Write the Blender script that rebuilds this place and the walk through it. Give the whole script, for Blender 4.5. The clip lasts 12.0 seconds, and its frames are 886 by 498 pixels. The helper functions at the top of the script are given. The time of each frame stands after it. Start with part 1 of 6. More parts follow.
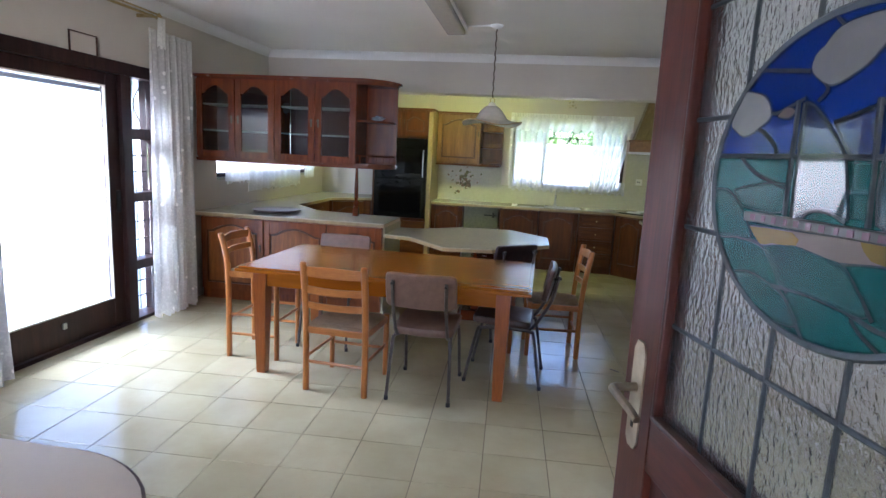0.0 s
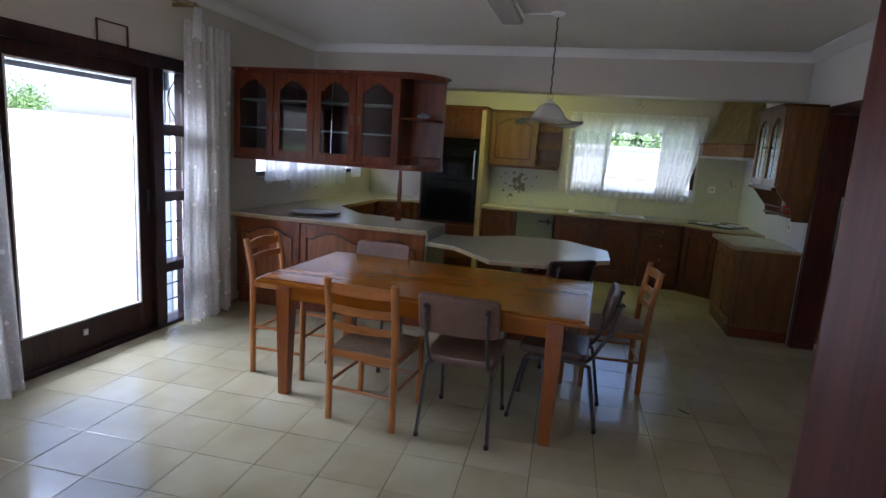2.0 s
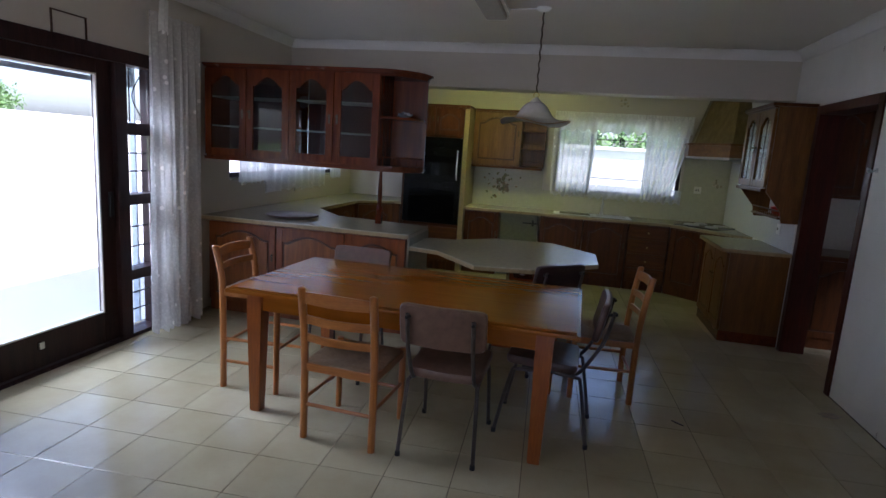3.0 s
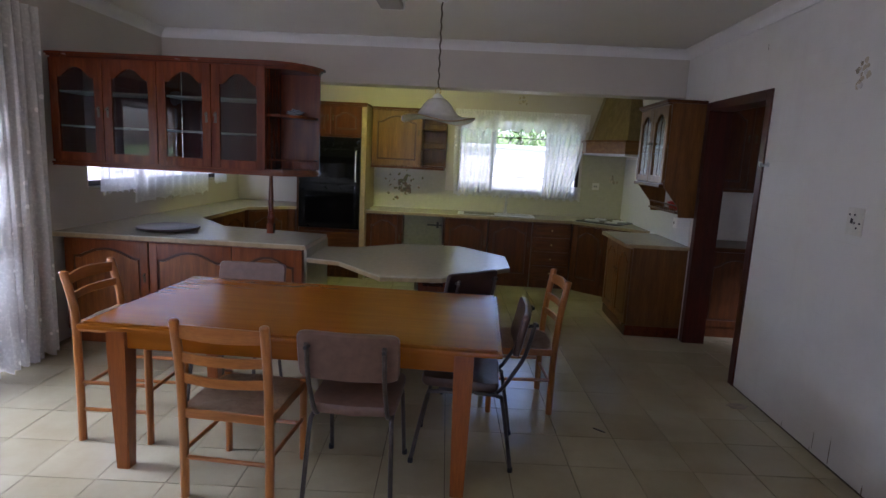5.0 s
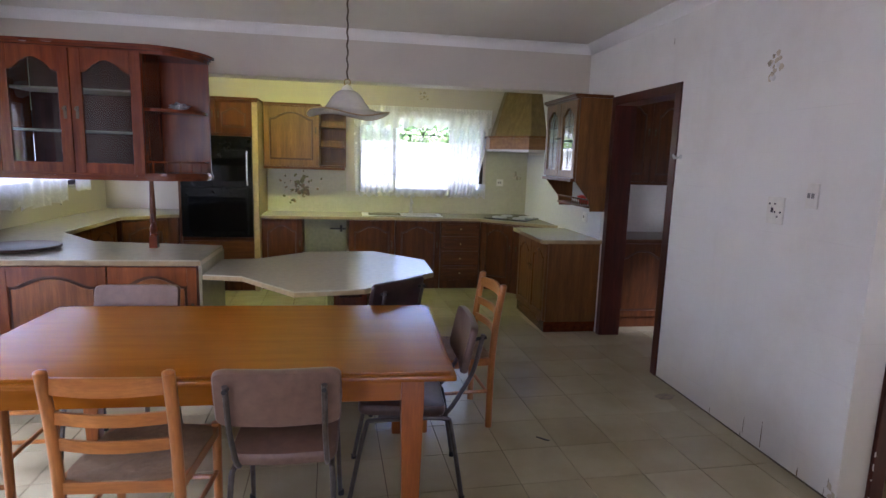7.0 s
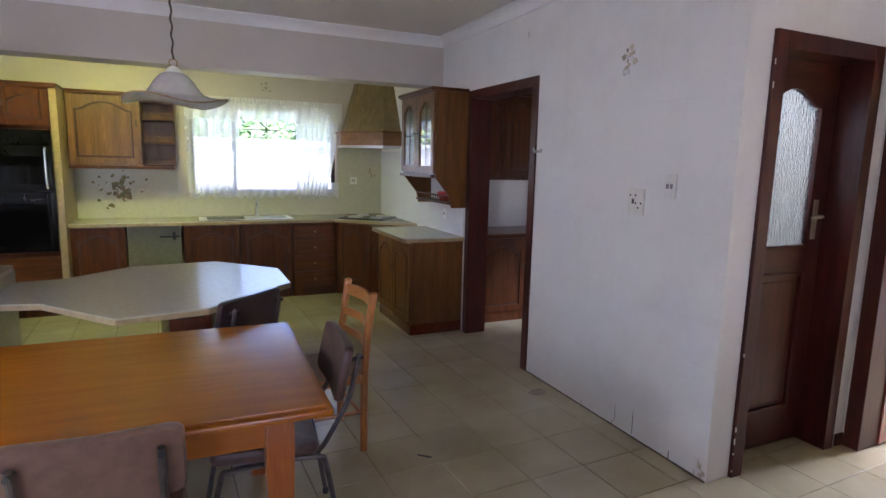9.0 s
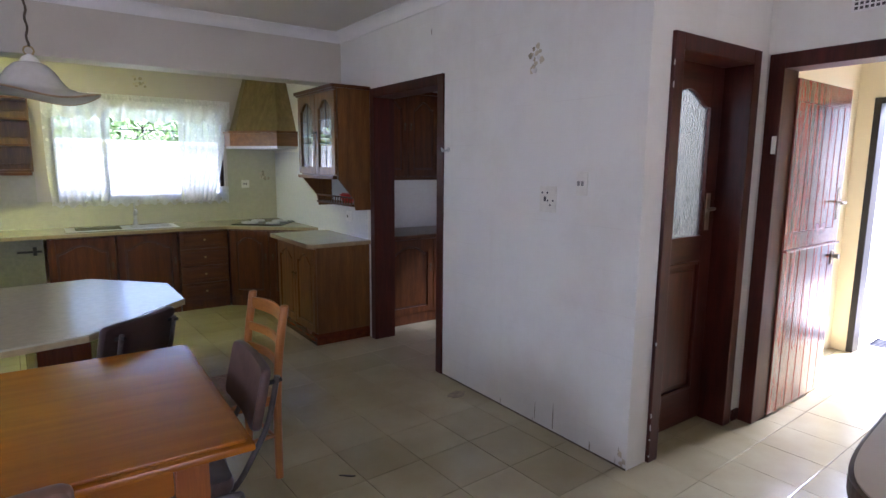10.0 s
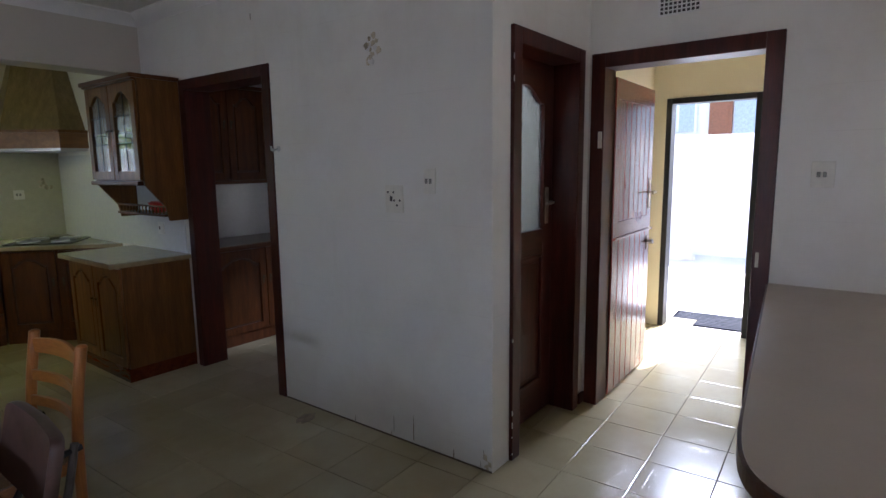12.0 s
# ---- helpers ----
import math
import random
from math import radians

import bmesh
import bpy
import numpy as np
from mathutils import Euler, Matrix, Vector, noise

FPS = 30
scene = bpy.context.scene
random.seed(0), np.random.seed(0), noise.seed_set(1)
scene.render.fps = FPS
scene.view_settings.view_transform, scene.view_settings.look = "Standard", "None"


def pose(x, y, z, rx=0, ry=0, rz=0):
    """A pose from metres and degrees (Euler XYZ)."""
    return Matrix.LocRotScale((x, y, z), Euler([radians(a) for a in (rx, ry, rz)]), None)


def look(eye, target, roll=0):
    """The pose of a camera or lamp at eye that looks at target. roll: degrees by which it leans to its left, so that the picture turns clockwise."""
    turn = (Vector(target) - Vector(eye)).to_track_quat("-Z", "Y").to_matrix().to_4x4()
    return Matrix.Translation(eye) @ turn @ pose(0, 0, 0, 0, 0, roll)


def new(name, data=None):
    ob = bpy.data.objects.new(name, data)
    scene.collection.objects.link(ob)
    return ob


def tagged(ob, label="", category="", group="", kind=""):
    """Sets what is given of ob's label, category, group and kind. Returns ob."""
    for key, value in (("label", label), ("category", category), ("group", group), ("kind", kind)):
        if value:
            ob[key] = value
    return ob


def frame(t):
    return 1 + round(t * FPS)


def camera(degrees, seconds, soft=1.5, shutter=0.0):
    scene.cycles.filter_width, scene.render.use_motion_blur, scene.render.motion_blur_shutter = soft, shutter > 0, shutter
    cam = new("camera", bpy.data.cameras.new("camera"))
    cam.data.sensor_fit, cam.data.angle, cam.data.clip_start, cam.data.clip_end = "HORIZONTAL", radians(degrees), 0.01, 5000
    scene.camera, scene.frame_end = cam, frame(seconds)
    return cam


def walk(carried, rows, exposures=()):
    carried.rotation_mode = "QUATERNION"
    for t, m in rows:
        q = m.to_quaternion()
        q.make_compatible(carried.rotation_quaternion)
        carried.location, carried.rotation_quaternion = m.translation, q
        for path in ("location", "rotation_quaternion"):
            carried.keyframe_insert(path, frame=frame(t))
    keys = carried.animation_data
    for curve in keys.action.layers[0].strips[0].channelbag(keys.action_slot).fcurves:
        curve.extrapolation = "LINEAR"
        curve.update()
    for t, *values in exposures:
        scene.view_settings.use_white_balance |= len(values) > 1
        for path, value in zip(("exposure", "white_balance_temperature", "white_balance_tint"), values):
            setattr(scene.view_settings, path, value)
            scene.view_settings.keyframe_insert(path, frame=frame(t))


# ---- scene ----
cam = camera(76.6, 12.0)
PATH = [
    (0, (1.474, 0.508, 1.578), (1.183, 2.459, 1.249), 2.9),
    (0.5, (1.475, 0.645, 1.593), (1.114, 2.583, 1.258), 3.3),
    (1, (1.487, 0.77, 1.596), (1.049, 2.692, 1.255), 3.6),
    (1.5, (1.484, 0.87, 1.595), (1.01, 2.783, 1.252), 3.8),
    (2, (1.451, 0.994, 1.606), (0.974, 2.905, 1.262), 3.8),
    (2.5, (1.41, 1.105, 1.604), (0.947, 3.02, 1.262), 3.9),
    (3, (1.403, 1.189, 1.61), (0.985, 3.115, 1.269), 3.8),
    (3.2, (1.396, 1.225, 1.611), (1.011, 3.158, 1.27), 3.6),
    (5, (1.329, 1.525, 1.616), (1.254, 3.497, 1.293), 2.9),
    (5.5, (1.272, 1.633, 1.608), (1.275, 3.607, 1.287), 2.7),
    (6, (1.201, 1.733, 1.618), (1.3, 3.705, 1.301), 2.4),
    (6.5, (1.136, 1.802, 1.614), (1.351, 3.765, 1.298), 2.1),
    (7, (1.118, 1.858, 1.6), (1.433, 3.808, 1.288), 1.8),
    (9, (1.111, 2.195, 1.575), (1.933, 3.992, 1.272), 1.3),
    (9.5, (1.098, 2.275, 1.567), (2.086, 3.988, 1.269), 1.0),
    (10, (1.074, 2.368, 1.572), (2.221, 3.98, 1.275), 0.5),
    (10.5, (1.032, 2.473, 1.562), (2.315, 3.979, 1.268), 0.2),
    (11, (1.042, 2.51, 1.544), (2.436, 3.915, 1.253), -0.1),
    (11.5, (1.104, 2.553, 1.541), (2.591, 3.858, 1.25), -0.5),
    (12, (1.176, 2.606, 1.554), (2.75, 3.804, 1.262), -0.7),
]

# ---- light ----
EXPO = [(0.0, 3.1, 5350.0, 20.0), (1.0, 2.75, 5350.0, 21.0), (2.0, 2.1, 5400.0, 22.0), (3.0, 1.72, 5400.0, 23.0), (5.0, 2.15, 5550.0, 29.0), (6.5, 2.92, 5600.0, 31.0), (9.5, 3.12, 5450.0, 30.0), (10.5, 2.75, 5450.0, 26.0), (12.0, 2.05, 5500.0, 21.0)]
walk(cam, [(t, look(eye, target, roll)) for t, eye, target, roll in PATH], [(t, e, k, g) for t, e, k, g in EXPO])

SUN_ELEV, SUN_AZ = 54.0, 18.0      # azimuth from +x towards -y
world = bpy.data.worlds.new("sky")
scene.world = world
world.use_nodes = True
wn = world.node_tree
sky = wn.nodes.new("ShaderNodeTexSky")
sky.sky_type, sky.sun_disc = "NISHITA", False
sky.sun_elevation, sky.sun_rotation = radians(SUN_ELEV), radians(90 + SUN_AZ)
sky.air_density, sky.dust_density = 1.0, 3.0
wn.links.new(sky.outputs[0], wn.nodes["Background"].inputs[0])
wn.nodes["Background"].inputs[1].default_value = 0.15
sun = new("sun", bpy.data.lights.new("sun", "SUN"))
sun.data.energy, sun.data.angle, sun.data.color = 4.8, radians(0.6), (1.0, 0.95, 0.88)
sun.matrix_basis = look((math.cos(radians(SUN_AZ)) * math.cos(radians(SUN_ELEV)) * 30, -math.sin(radians(SUN_AZ)) * math.cos(radians(SUN_ELEV)) * 30, 30 * math.sin(radians(SUN_ELEV))), (0, 0, 0))

# sky light over the terrace, through the glazed door
glow = new("terrace_sky", bpy.data.lights.new("terrace_sky", "AREA"))
glow.data.shape, glow.data.size, glow.data.size_y = "RECTANGLE", 2.2, 1.1
glow.data.energy, glow.data.color = 50.0, (0.86, 0.94, 1.0)
glow.matrix_basis = look((-3.6, 4.1, 2.78), (-0.6, 4.1, 1.5))
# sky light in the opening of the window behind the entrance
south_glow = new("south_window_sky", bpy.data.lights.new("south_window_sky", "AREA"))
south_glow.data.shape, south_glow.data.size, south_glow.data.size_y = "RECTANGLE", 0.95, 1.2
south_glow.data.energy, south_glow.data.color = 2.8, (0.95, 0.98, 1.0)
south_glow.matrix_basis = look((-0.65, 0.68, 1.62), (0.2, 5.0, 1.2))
# sky light over the yard, through the porch door
porch_glow = new("yard_sky", bpy.data.lights.new("yard_sky", "AREA"))
porch_glow.data.shape, porch_glow.data.size, porch_glow.data.size_y = "RECTANGLE", 0.8, 0.8
porch_glow.data.energy, porch_glow.data.color = 60.0, (0.93, 0.97, 1.0)
porch_glow.matrix_basis = look((7.7, 3.8, 2.75), (5.2, 3.75, 0.2))


# ---- materials ----
class Nodes:
    def __init__(self, name):
        self.mat = bpy.data.materials.new(name)
        self.mat.use_nodes = True
        self.t = self.mat.node_tree
        self.b = self.t.nodes["Principled BSDF"]

    def n(self, kind, **inputs):
        node = self.t.nodes.new(kind)
        for key, value in inputs.items():
            self.set(node, key.replace("_", " "), value)
        return node

    def set(self, node, key, value):
        if hasattr(value, "is_output"):
            self.t.links.new(value, node.inputs[key])
        else:
            node.inputs[key].default_value = value

    def coords(self, scale=(1, 1, 1), space="Object"):
        c = self.t.nodes.new("ShaderNodeTexCoord")
        m = self.t.nodes.new("ShaderNodeMapping")
        m.inputs["Scale"].default_value = scale
        self.t.links.new(c.outputs[space], m.inputs[0])
        return m.outputs[0]

    def noise(self, vec, scale, detail=4.0, rough=0.55):
        return self.n("ShaderNodeTexNoise", Vector=vec, Scale=scale, Detail=detail, Roughness=rough).outputs["Fac"]

    def ramp(self, fac, stops):
        r = self.t.nodes.new("ShaderNodeValToRGB")
        while len(r.color_ramp.elements) < len(stops):
            r.color_ramp.elements.new(0.5)
        for e, (p, c) in zip(r.color_ramp.elements, stops):
            e.position, e.color = p, (c, c, c, 1) if isinstance(c, (int, float)) else (*c, 1)
        self.t.links.new(fac, r.inputs[0])
        return r.outputs[0]

    def mix(self, fac, a, b, how="MIX"):
        m = self.t.nodes.new("ShaderNodeMix")
        m.data_type, m.blend_type = "RGBA", how
        for k, v in ((0, fac), (6, a), (7, b)):
            if hasattr(v, "is_output"):
                self.t.links.new(v, m.inputs[k])
            else:
                m.inputs[k].default_value = v if k == 0 else (*v, 1)
        return m.outputs[2]

    def math(self, op, a, b=0.0):
        m = self.t.nodes.new("ShaderNodeMath")
        m.operation = op
        for k, v in ((0, a), (1, b)):
            if hasattr(v, "is_output"):
                self.t.links.new(v, m.inputs[k])
            else:
                m.inputs[k].default_value = v
        return m.outputs[0]

    def bump(self, height, strength=0.2, dist=0.01):
        self.set(self.b, "Normal", self.n("ShaderNodeBump", Height=height, Strength=strength, Distance=dist).outputs[0])

    def done(self, **inputs):
        for k, v in inputs.items():
            v = (*v, 1) if isinstance(v, tuple) and len(v) == 3 else v
            self.set(self.b, k.replace("_", " "), v)
        return self.mat


def wood(name, dark, light, axis="z", rough=0.35, coat=0.0, grain=1.0, relief=0.03, streak=0.35, **more):
    m = Nodes(name)
    sc = {"x": (1.2, 14, 14), "y": (14, 1.2, 14), "z": (14, 14, 1.2)}[axis]
    v = m.coords(sc, "Object")
    rnd = m.t.nodes.new("ShaderNodeObjectInfo").outputs["Random"]
    off = m.n("ShaderNodeVectorMath")
    off.operation = "ADD"
    m.t.links.new(v, off.inputs[0])
    m.t.links.new(m.math("MULTIPLY", rnd, 37.0), off.inputs[1])
    vec = off.outputs[0]
    g = m.noise(vec, 1.6 * grain, 6, 0.6)
    f = m.noise(vec, 9.0 * grain, 3, 0.6)
    s = m.noise(m.coords((1, 1, 1)), 2.2, 3)
    col = m.ramp(g, [(0.32, dark), (0.68, light)])
    col = m.mix(m.ramp(f, [(0.35, streak), (0.6, 0.0)]), col, tuple(c * 0.45 for c in dark))
    col = m.mix(m.ramp(s, [(0.4, 0.0), (0.8, 0.3)]), col, tuple(c * 0.75 for c in dark))
    if relief:
        m.bump(g, relief, 0.001)
    return m.done(Base_Color=col, Roughness=m.ramp(s, [(0.2, rough - 0.02), (0.8, rough + 0.05)]), Coat_Weight=coat, Coat_Roughness=0.15, **more)


def paint(name, col, rough=0.6, stain=0.12, scale=1.5, tint=(0.35, 0.3, 0.22), bump=0.08):
    m = Nodes(name)
    v = m.coords()
    big, fine = m.noise(v, scale, 5, 0.65), m.noise(v, 60, 3)
    c = m.mix(m.ramp(big, [(0.5, 0.0), (0.85, stain)]), col, tint)
    c = m.mix(m.ramp(fine, [(0.4, 0.0), (0.8, 0.06)]), c, tuple(k * 0.7 for k in col))
    m.bump(fine, bump, 0.004)
    return m.done(Base_Color=c, Roughness=m.ramp(big, [(0.3, rough - 0.08), (0.7, rough + 0.08)]))


def plain(name, col, rough=0.5, metal=0.0, var=0.12, **more):
    m = Nodes(name)
    v = m.coords()
    f = m.noise(v, 25, 4)
    c = m.mix(m.ramp(f, [(0.35, 0.0), (0.7, 1.0)]), tuple(k * (1 - var) for k in col), tuple(min(1, k * (1 + var)) for k in col))
    m.bump(f, 0.025, 0.002)
    return m.done(Base_Color=c, Roughness=rough, Metallic=metal, **more)


def glassy(name, col=(1, 1, 1), rough=0.0, bump=0.0, bscale=60.0, ior=1.45, through_it=1.0, **more):
    m = Nodes(name)
    if bump:
        v = m.coords((1, 1, 0.6))
        m.bump(m.noise(v, bscale, 2, 0.5), bump, 0.012)
    return m.done(Base_Color=col, Roughness=rough, Transmission_Weight=through_it, IOR=ior, **more)


def lace(name, density=0.55, tint=(0.85, 0.83, 0.78), thru=0.42):
    """Sheer net: thin threads with holes, and denser embroidered sprigs."""
    m = Nodes(name)
    v = m.coords()
    sprig = m.t.nodes.new("ShaderNodeTexVoronoi")
    m.set(sprig, "Scale", 9.0)
    m.t.links.new(v, sprig.inputs["Vector"])
    dense = m.ramp(sprig.outputs["Distance"], [(0.12, 1.0), (0.18, 0.0)])
    dots = m.ramp(m.noise(v, 45, 2), [(0.5, 0.0), (0.62, 0.35)])
    alpha = m.math("MINIMUM", m.math("ADD", m.math("ADD", m.math("MULTIPLY", dense, 0.42), m.math("MULTIPLY", dots, 0.25)), density), 0.97)
    tr = m.t.nodes.new("ShaderNodeBsdfTranslucent")
    tr.inputs[0].default_value = (*tint, 1)
    m.set(m.b, "Base Color", (*tint, 1))
    m.set(m.b, "Roughness", 0.9)
    mixed = m.t.nodes.new("ShaderNodeMixShader")
    mixed.inputs[0].default_value = thru
    m.t.links.new(m.b.outputs[0], mixed.inputs[1])
    m.t.links.new(tr.outputs[0], mixed.inputs[2])
    clear = m.t.nodes.new("ShaderNodeBsdfTransparent")
    out = m.t.nodes.new("ShaderNodeMixShader")
    m.t.links.new(alpha, out.inputs[0])
    m.t.links.new(clear.outputs[0], out.inputs[1])
    m.t.links.new(mixed.outputs[0], out.inputs[2])
    m.t.links.new(out.outputs[0], m.t.nodes["Material Output"].inputs[0])
    return m.mat


def tile_mat(name):
    m = Nodes(name)
    v = m.coords()
    rnd = m.t.nodes.new("ShaderNodeObjectInfo").outputs["Random"]
    isl = m.t.nodes.new("ShaderNodeNewGeometry").outputs["Random Per Island"]
    r = m.math("FRACT", m.math("ADD", rnd, isl))
    w = m.coords((1, 1, 1), "Object")
    base = m.ramp(r, [(0.0, (0.41, 0.365, 0.23)), (0.5, (0.45, 0.402, 0.255)), (1.0, (0.485, 0.435, 0.285))])
    geo = m.t.nodes.new("ShaderNodeNewGeometry").outputs["Position"]
    big = m.noise(geo, 1.3, 5, 0.6)
    spots = m.noise(geo, 55, 3)
    c = m.mix(m.ramp(big, [(0.36, 0.0), (0.76, 0.62)]), base, (0.235, 0.18, 0.075))
    c = m.mix(m.ramp(spots, [(0.55, 0.0), (0.75, 0.15)]), c, (0.3, 0.24, 0.15))
    # faint pressed squares in the glaze
    sep = m.n("ShaderNodeSeparateXYZ", Vector=w)
    d = m.math("MAXIMUM", m.math("ABSOLUTE", sep.outputs[0]), m.math("ABSOLUTE", sep.outputs[1]))
    ring = m.ramp(m.math("MULTIPLY", d, 6.0), [(0.560, 0.0), (0.572, 1.0), (0.584, 0.0), (0.700, 0.0), (0.712, 1.0), (0.724, 0.0)])
    m.bump(m.math("MULTIPLY", ring, m.ramp(m.noise(geo, 3.0, 2), [(0.45, 0.0), (0.6, 1.0)])), 0.12, 0.003)
    return m.done(Base_Color=c, Roughness=m.ramp(m.noise(geo, 0.8, 3), [(0.3, 0.13), (0.75, 0.22)]), Specular_IOR_Level=0.65)


def wall_panel_mat(name, col):
    """Painted wall: soft stains low down, hairline joints where boards were filled."""
    m = Nodes(name)
    v = m.coords()
    big = m.noise(v, 1.1, 6, 0.7)
    drip = m.noise(m.coords((9, 9, 0.7)), 1.0, 4)
    c = m.mix(m.ramp(big, [(0.46, 0.0), (0.76, 0.36)]), col, (0.50, 0.45, 0.36))
    c = m.mix(m.ramp(drip, [(0.58, 0.0), (0.8, 0.1)]), c, (0.45, 0.38, 0.28))
    sep = m.n("ShaderNodeSeparateXYZ", Vector=v)
    line = m.ramp(m.math("FRACT", m.math("ADD", m.math("MULTIPLY", sep.outputs[2], 4.5), 0.34)), [(0.0, 1.0), (0.016, 0.0), (0.984, 0.0), (1.0, 1.0)])
    c = m.mix(m.math("MULTIPLY", line, m.ramp(m.noise(v, 2.3, 3), [(0.46, 0.0), (0.66, 0.22)])), c, (0.45, 0.41, 0.35))
    fine = m.noise(v, 70, 3)
    m.bump(m.math("SUBTRACT", m.math("MULTIPLY", fine, 0.3), m.math("MULTIPLY", line, 0.5)), 0.12, 0.004)
    return m.done(Base_Color=c, Roughness=0.42)


M_WALL = paint("cream_wall_paint", (0.57, 0.515, 0.43), 0.55, 0.2)
M_WALL_W = wall_panel_mat("white_wall_paint", (0.76, 0.74, 0.68))
M_CEIL = paint("ceiling_paint", (0.73, 0.69, 0.62), 0.7, 0.1)
M_CORNICE = paint("cornice_paint", (0.78, 0.76, 0.72), 0.6, 0.08)
M_TILE_SPLASH = plain("glazed_wall_tile", (0.52, 0.50, 0.36), 0.18, var=0.04)
M_TILE_WHITE = plain("white_wall_tile", (0.78, 0.78, 0.77), 0.2, var=0.03)
M_DECAL = plain("tile_flower_print", (0.22, 0.15, 0.06), 0.3, var=0.5)
M_DECAL_G = plain("tile_leaf_print", (0.17, 0.16, 0.05), 0.3, var=0.5)
M_FLOOR = tile_mat("floor_tile_glaze")
M_GROUT = plain("grout", (0.13, 0.095, 0.06), 0.9, var=0.3)
M_MAHOG = wood("mahogany_stain", (0.085, 0.015, 0.004), (0.18, 0.040, 0.009), "z", 0.24, 0.0, 1.0, 0.02, 0.2, Specular_IOR_Level=0.35)
M_MAHOG_H = wood("mahogany_stain_across", (0.085, 0.015, 0.004), (0.18, 0.040, 0.009), "x", 0.24, 0.0, 1.0, 0.02, 0.2, Specular_IOR_Level=0.35)
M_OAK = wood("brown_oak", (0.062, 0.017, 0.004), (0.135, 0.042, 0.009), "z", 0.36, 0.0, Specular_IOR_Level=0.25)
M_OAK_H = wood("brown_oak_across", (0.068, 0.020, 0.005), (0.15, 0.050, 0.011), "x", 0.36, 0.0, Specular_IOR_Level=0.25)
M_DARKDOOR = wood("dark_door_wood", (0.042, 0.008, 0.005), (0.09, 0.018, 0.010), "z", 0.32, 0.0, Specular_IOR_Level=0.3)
M_DARKDOOR_H = wood("dark_door_wood_across", (0.042, 0.008, 0.005), (0.09, 0.018, 0.010), "x", 0.32, 0.0, Specular_IOR_Level=0.3)
M_SHIPDOOR = wood("ship_door_wood", (0.07, 0.014, 0.008), (0.135, 0.03, 0.014), "z", 0.34, 0.0, Specular_IOR_Level=0.25)
M_SHIPDOOR_H = wood("ship_door_wood_across", (0.07, 0.014, 0.008), (0.135, 0.03, 0.014), "x", 0.34, 0.0, Specular_IOR_Level=0.25)
M_STABLE = wood("stable_door_wood", (0.19, 0.036, 0.022), (0.32, 0.075, 0.045), "z", 0.24, 0.6)
M_SLIDER = wood("slider_wood", (0.018, 0.007, 0.006), (0.045, 0.016, 0.013), "z", 0.42, 0.0, Specular_IOR_Level=0.3)
M_TABLE = wood("orange_table_wood", (0.255, 0.074, 0.003), (0.315, 0.100, 0.005), "x", 0.19, 0.0, 1.0, 0.0, 0.03, Specular_IOR_Level=0.4)
M_TABLE_V = wood("orange_table_wood_upright", (0.24, 0.058, 0.005), (0.30, 0.085, 0.009), "z", 0.3, 0.12)
M_CHAIR = wood("honey_chair_wood", (0.34, 0.112, 0.017), (0.46, 0.175, 0.034), "z", 0.32, 0.3)
M_CHAIR_H = wood("honey_chair_wood_across", (0.34, 0.112, 0.017), (0.46, 0.175, 0.034), "x", 0.32, 0.3)
M_COUNTER = plain("cream_laminate", (0.43, 0.395, 0.29), 0.22, var=0.06)
M_COUNTER_EDGE = plain("counter_edge", (0.33, 0.24, 0.12), 0.35, var=0.15)
M_TAN = paint("tan_laminate", (0.50, 0.42, 0.32), 0.38, 0.12, 3.0)
M_TAN_EDGE = wood("dark_table_edge", (0.05, 0.018, 0.010), (0.10, 0.04, 0.022), "x", 0.35)
M_VINYL = plain("mauve_brown_vinyl", (0.145, 0.080, 0.052), 0.42, var=0.14)
M_VINYL_R = plain("worn_brown_vinyl", (0.085, 0.045, 0.034), 0.34, var=0.2)
M_VINYL_D = plain("dark_brown_vinyl", (0.035, 0.018, 0.016), 0.28, var=0.2)
M_TUBE = plain("worn_steel_tube", (0.10, 0.085, 0.075), 0.4, 0.7, 0.2)
M_RUBBER = plain("black_rubber", (0.02, 0.02, 0.02), 0.7)
M_BLACK = plain("black_oven_enamel", (0.006, 0.006, 0.007), 0.2, Specular_IOR_Level=0.25)
M_BLACKGLASS = plain("black_oven_glass", (0.003, 0.003, 0.004), 0.06, var=0.0, Specular_IOR_Level=0.3)
M_STEEL = plain("brushed_steel", (0.55, 0.55, 0.53), 0.28, 1.0, 0.06)
# the brown oak again, lamplight put into its colour as a paler gold
M_OAK_LAMPLIT = wood("lamplit_oak", (0.12, 0.05, 0.010), (0.235, 0.108, 0.026), "z", 0.34, 0.15)
M_KNOB = plain("dark_bronze", (0.09, 0.065, 0.04), 0.4, 0.8, 0.2)
M_PANEL = wood("golden_panel_wood", (0.175, 0.052, 0.010), (0.33, 0.115, 0.024), "z", 0.3, 0.05)
# shade of the panel groove, painted as a darker brown
M_GROOVE = plain("groove_shade_brown", (0.062, 0.018, 0.006), 0.45)
M_PENINSULA = wood("warm_mahogany_stain", (0.125, 0.028, 0.006), (0.245, 0.068, 0.014), "z", 0.28, 0.0, 1.0, 0.02, 0.2, Specular_IOR_Level=0.4)
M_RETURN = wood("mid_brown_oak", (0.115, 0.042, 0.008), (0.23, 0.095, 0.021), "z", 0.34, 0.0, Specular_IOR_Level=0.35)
M_HOOD = wood("olive_tan_panel", (0.17, 0.115, 0.045), (0.27, 0.19, 0.08), "z", 0.4)
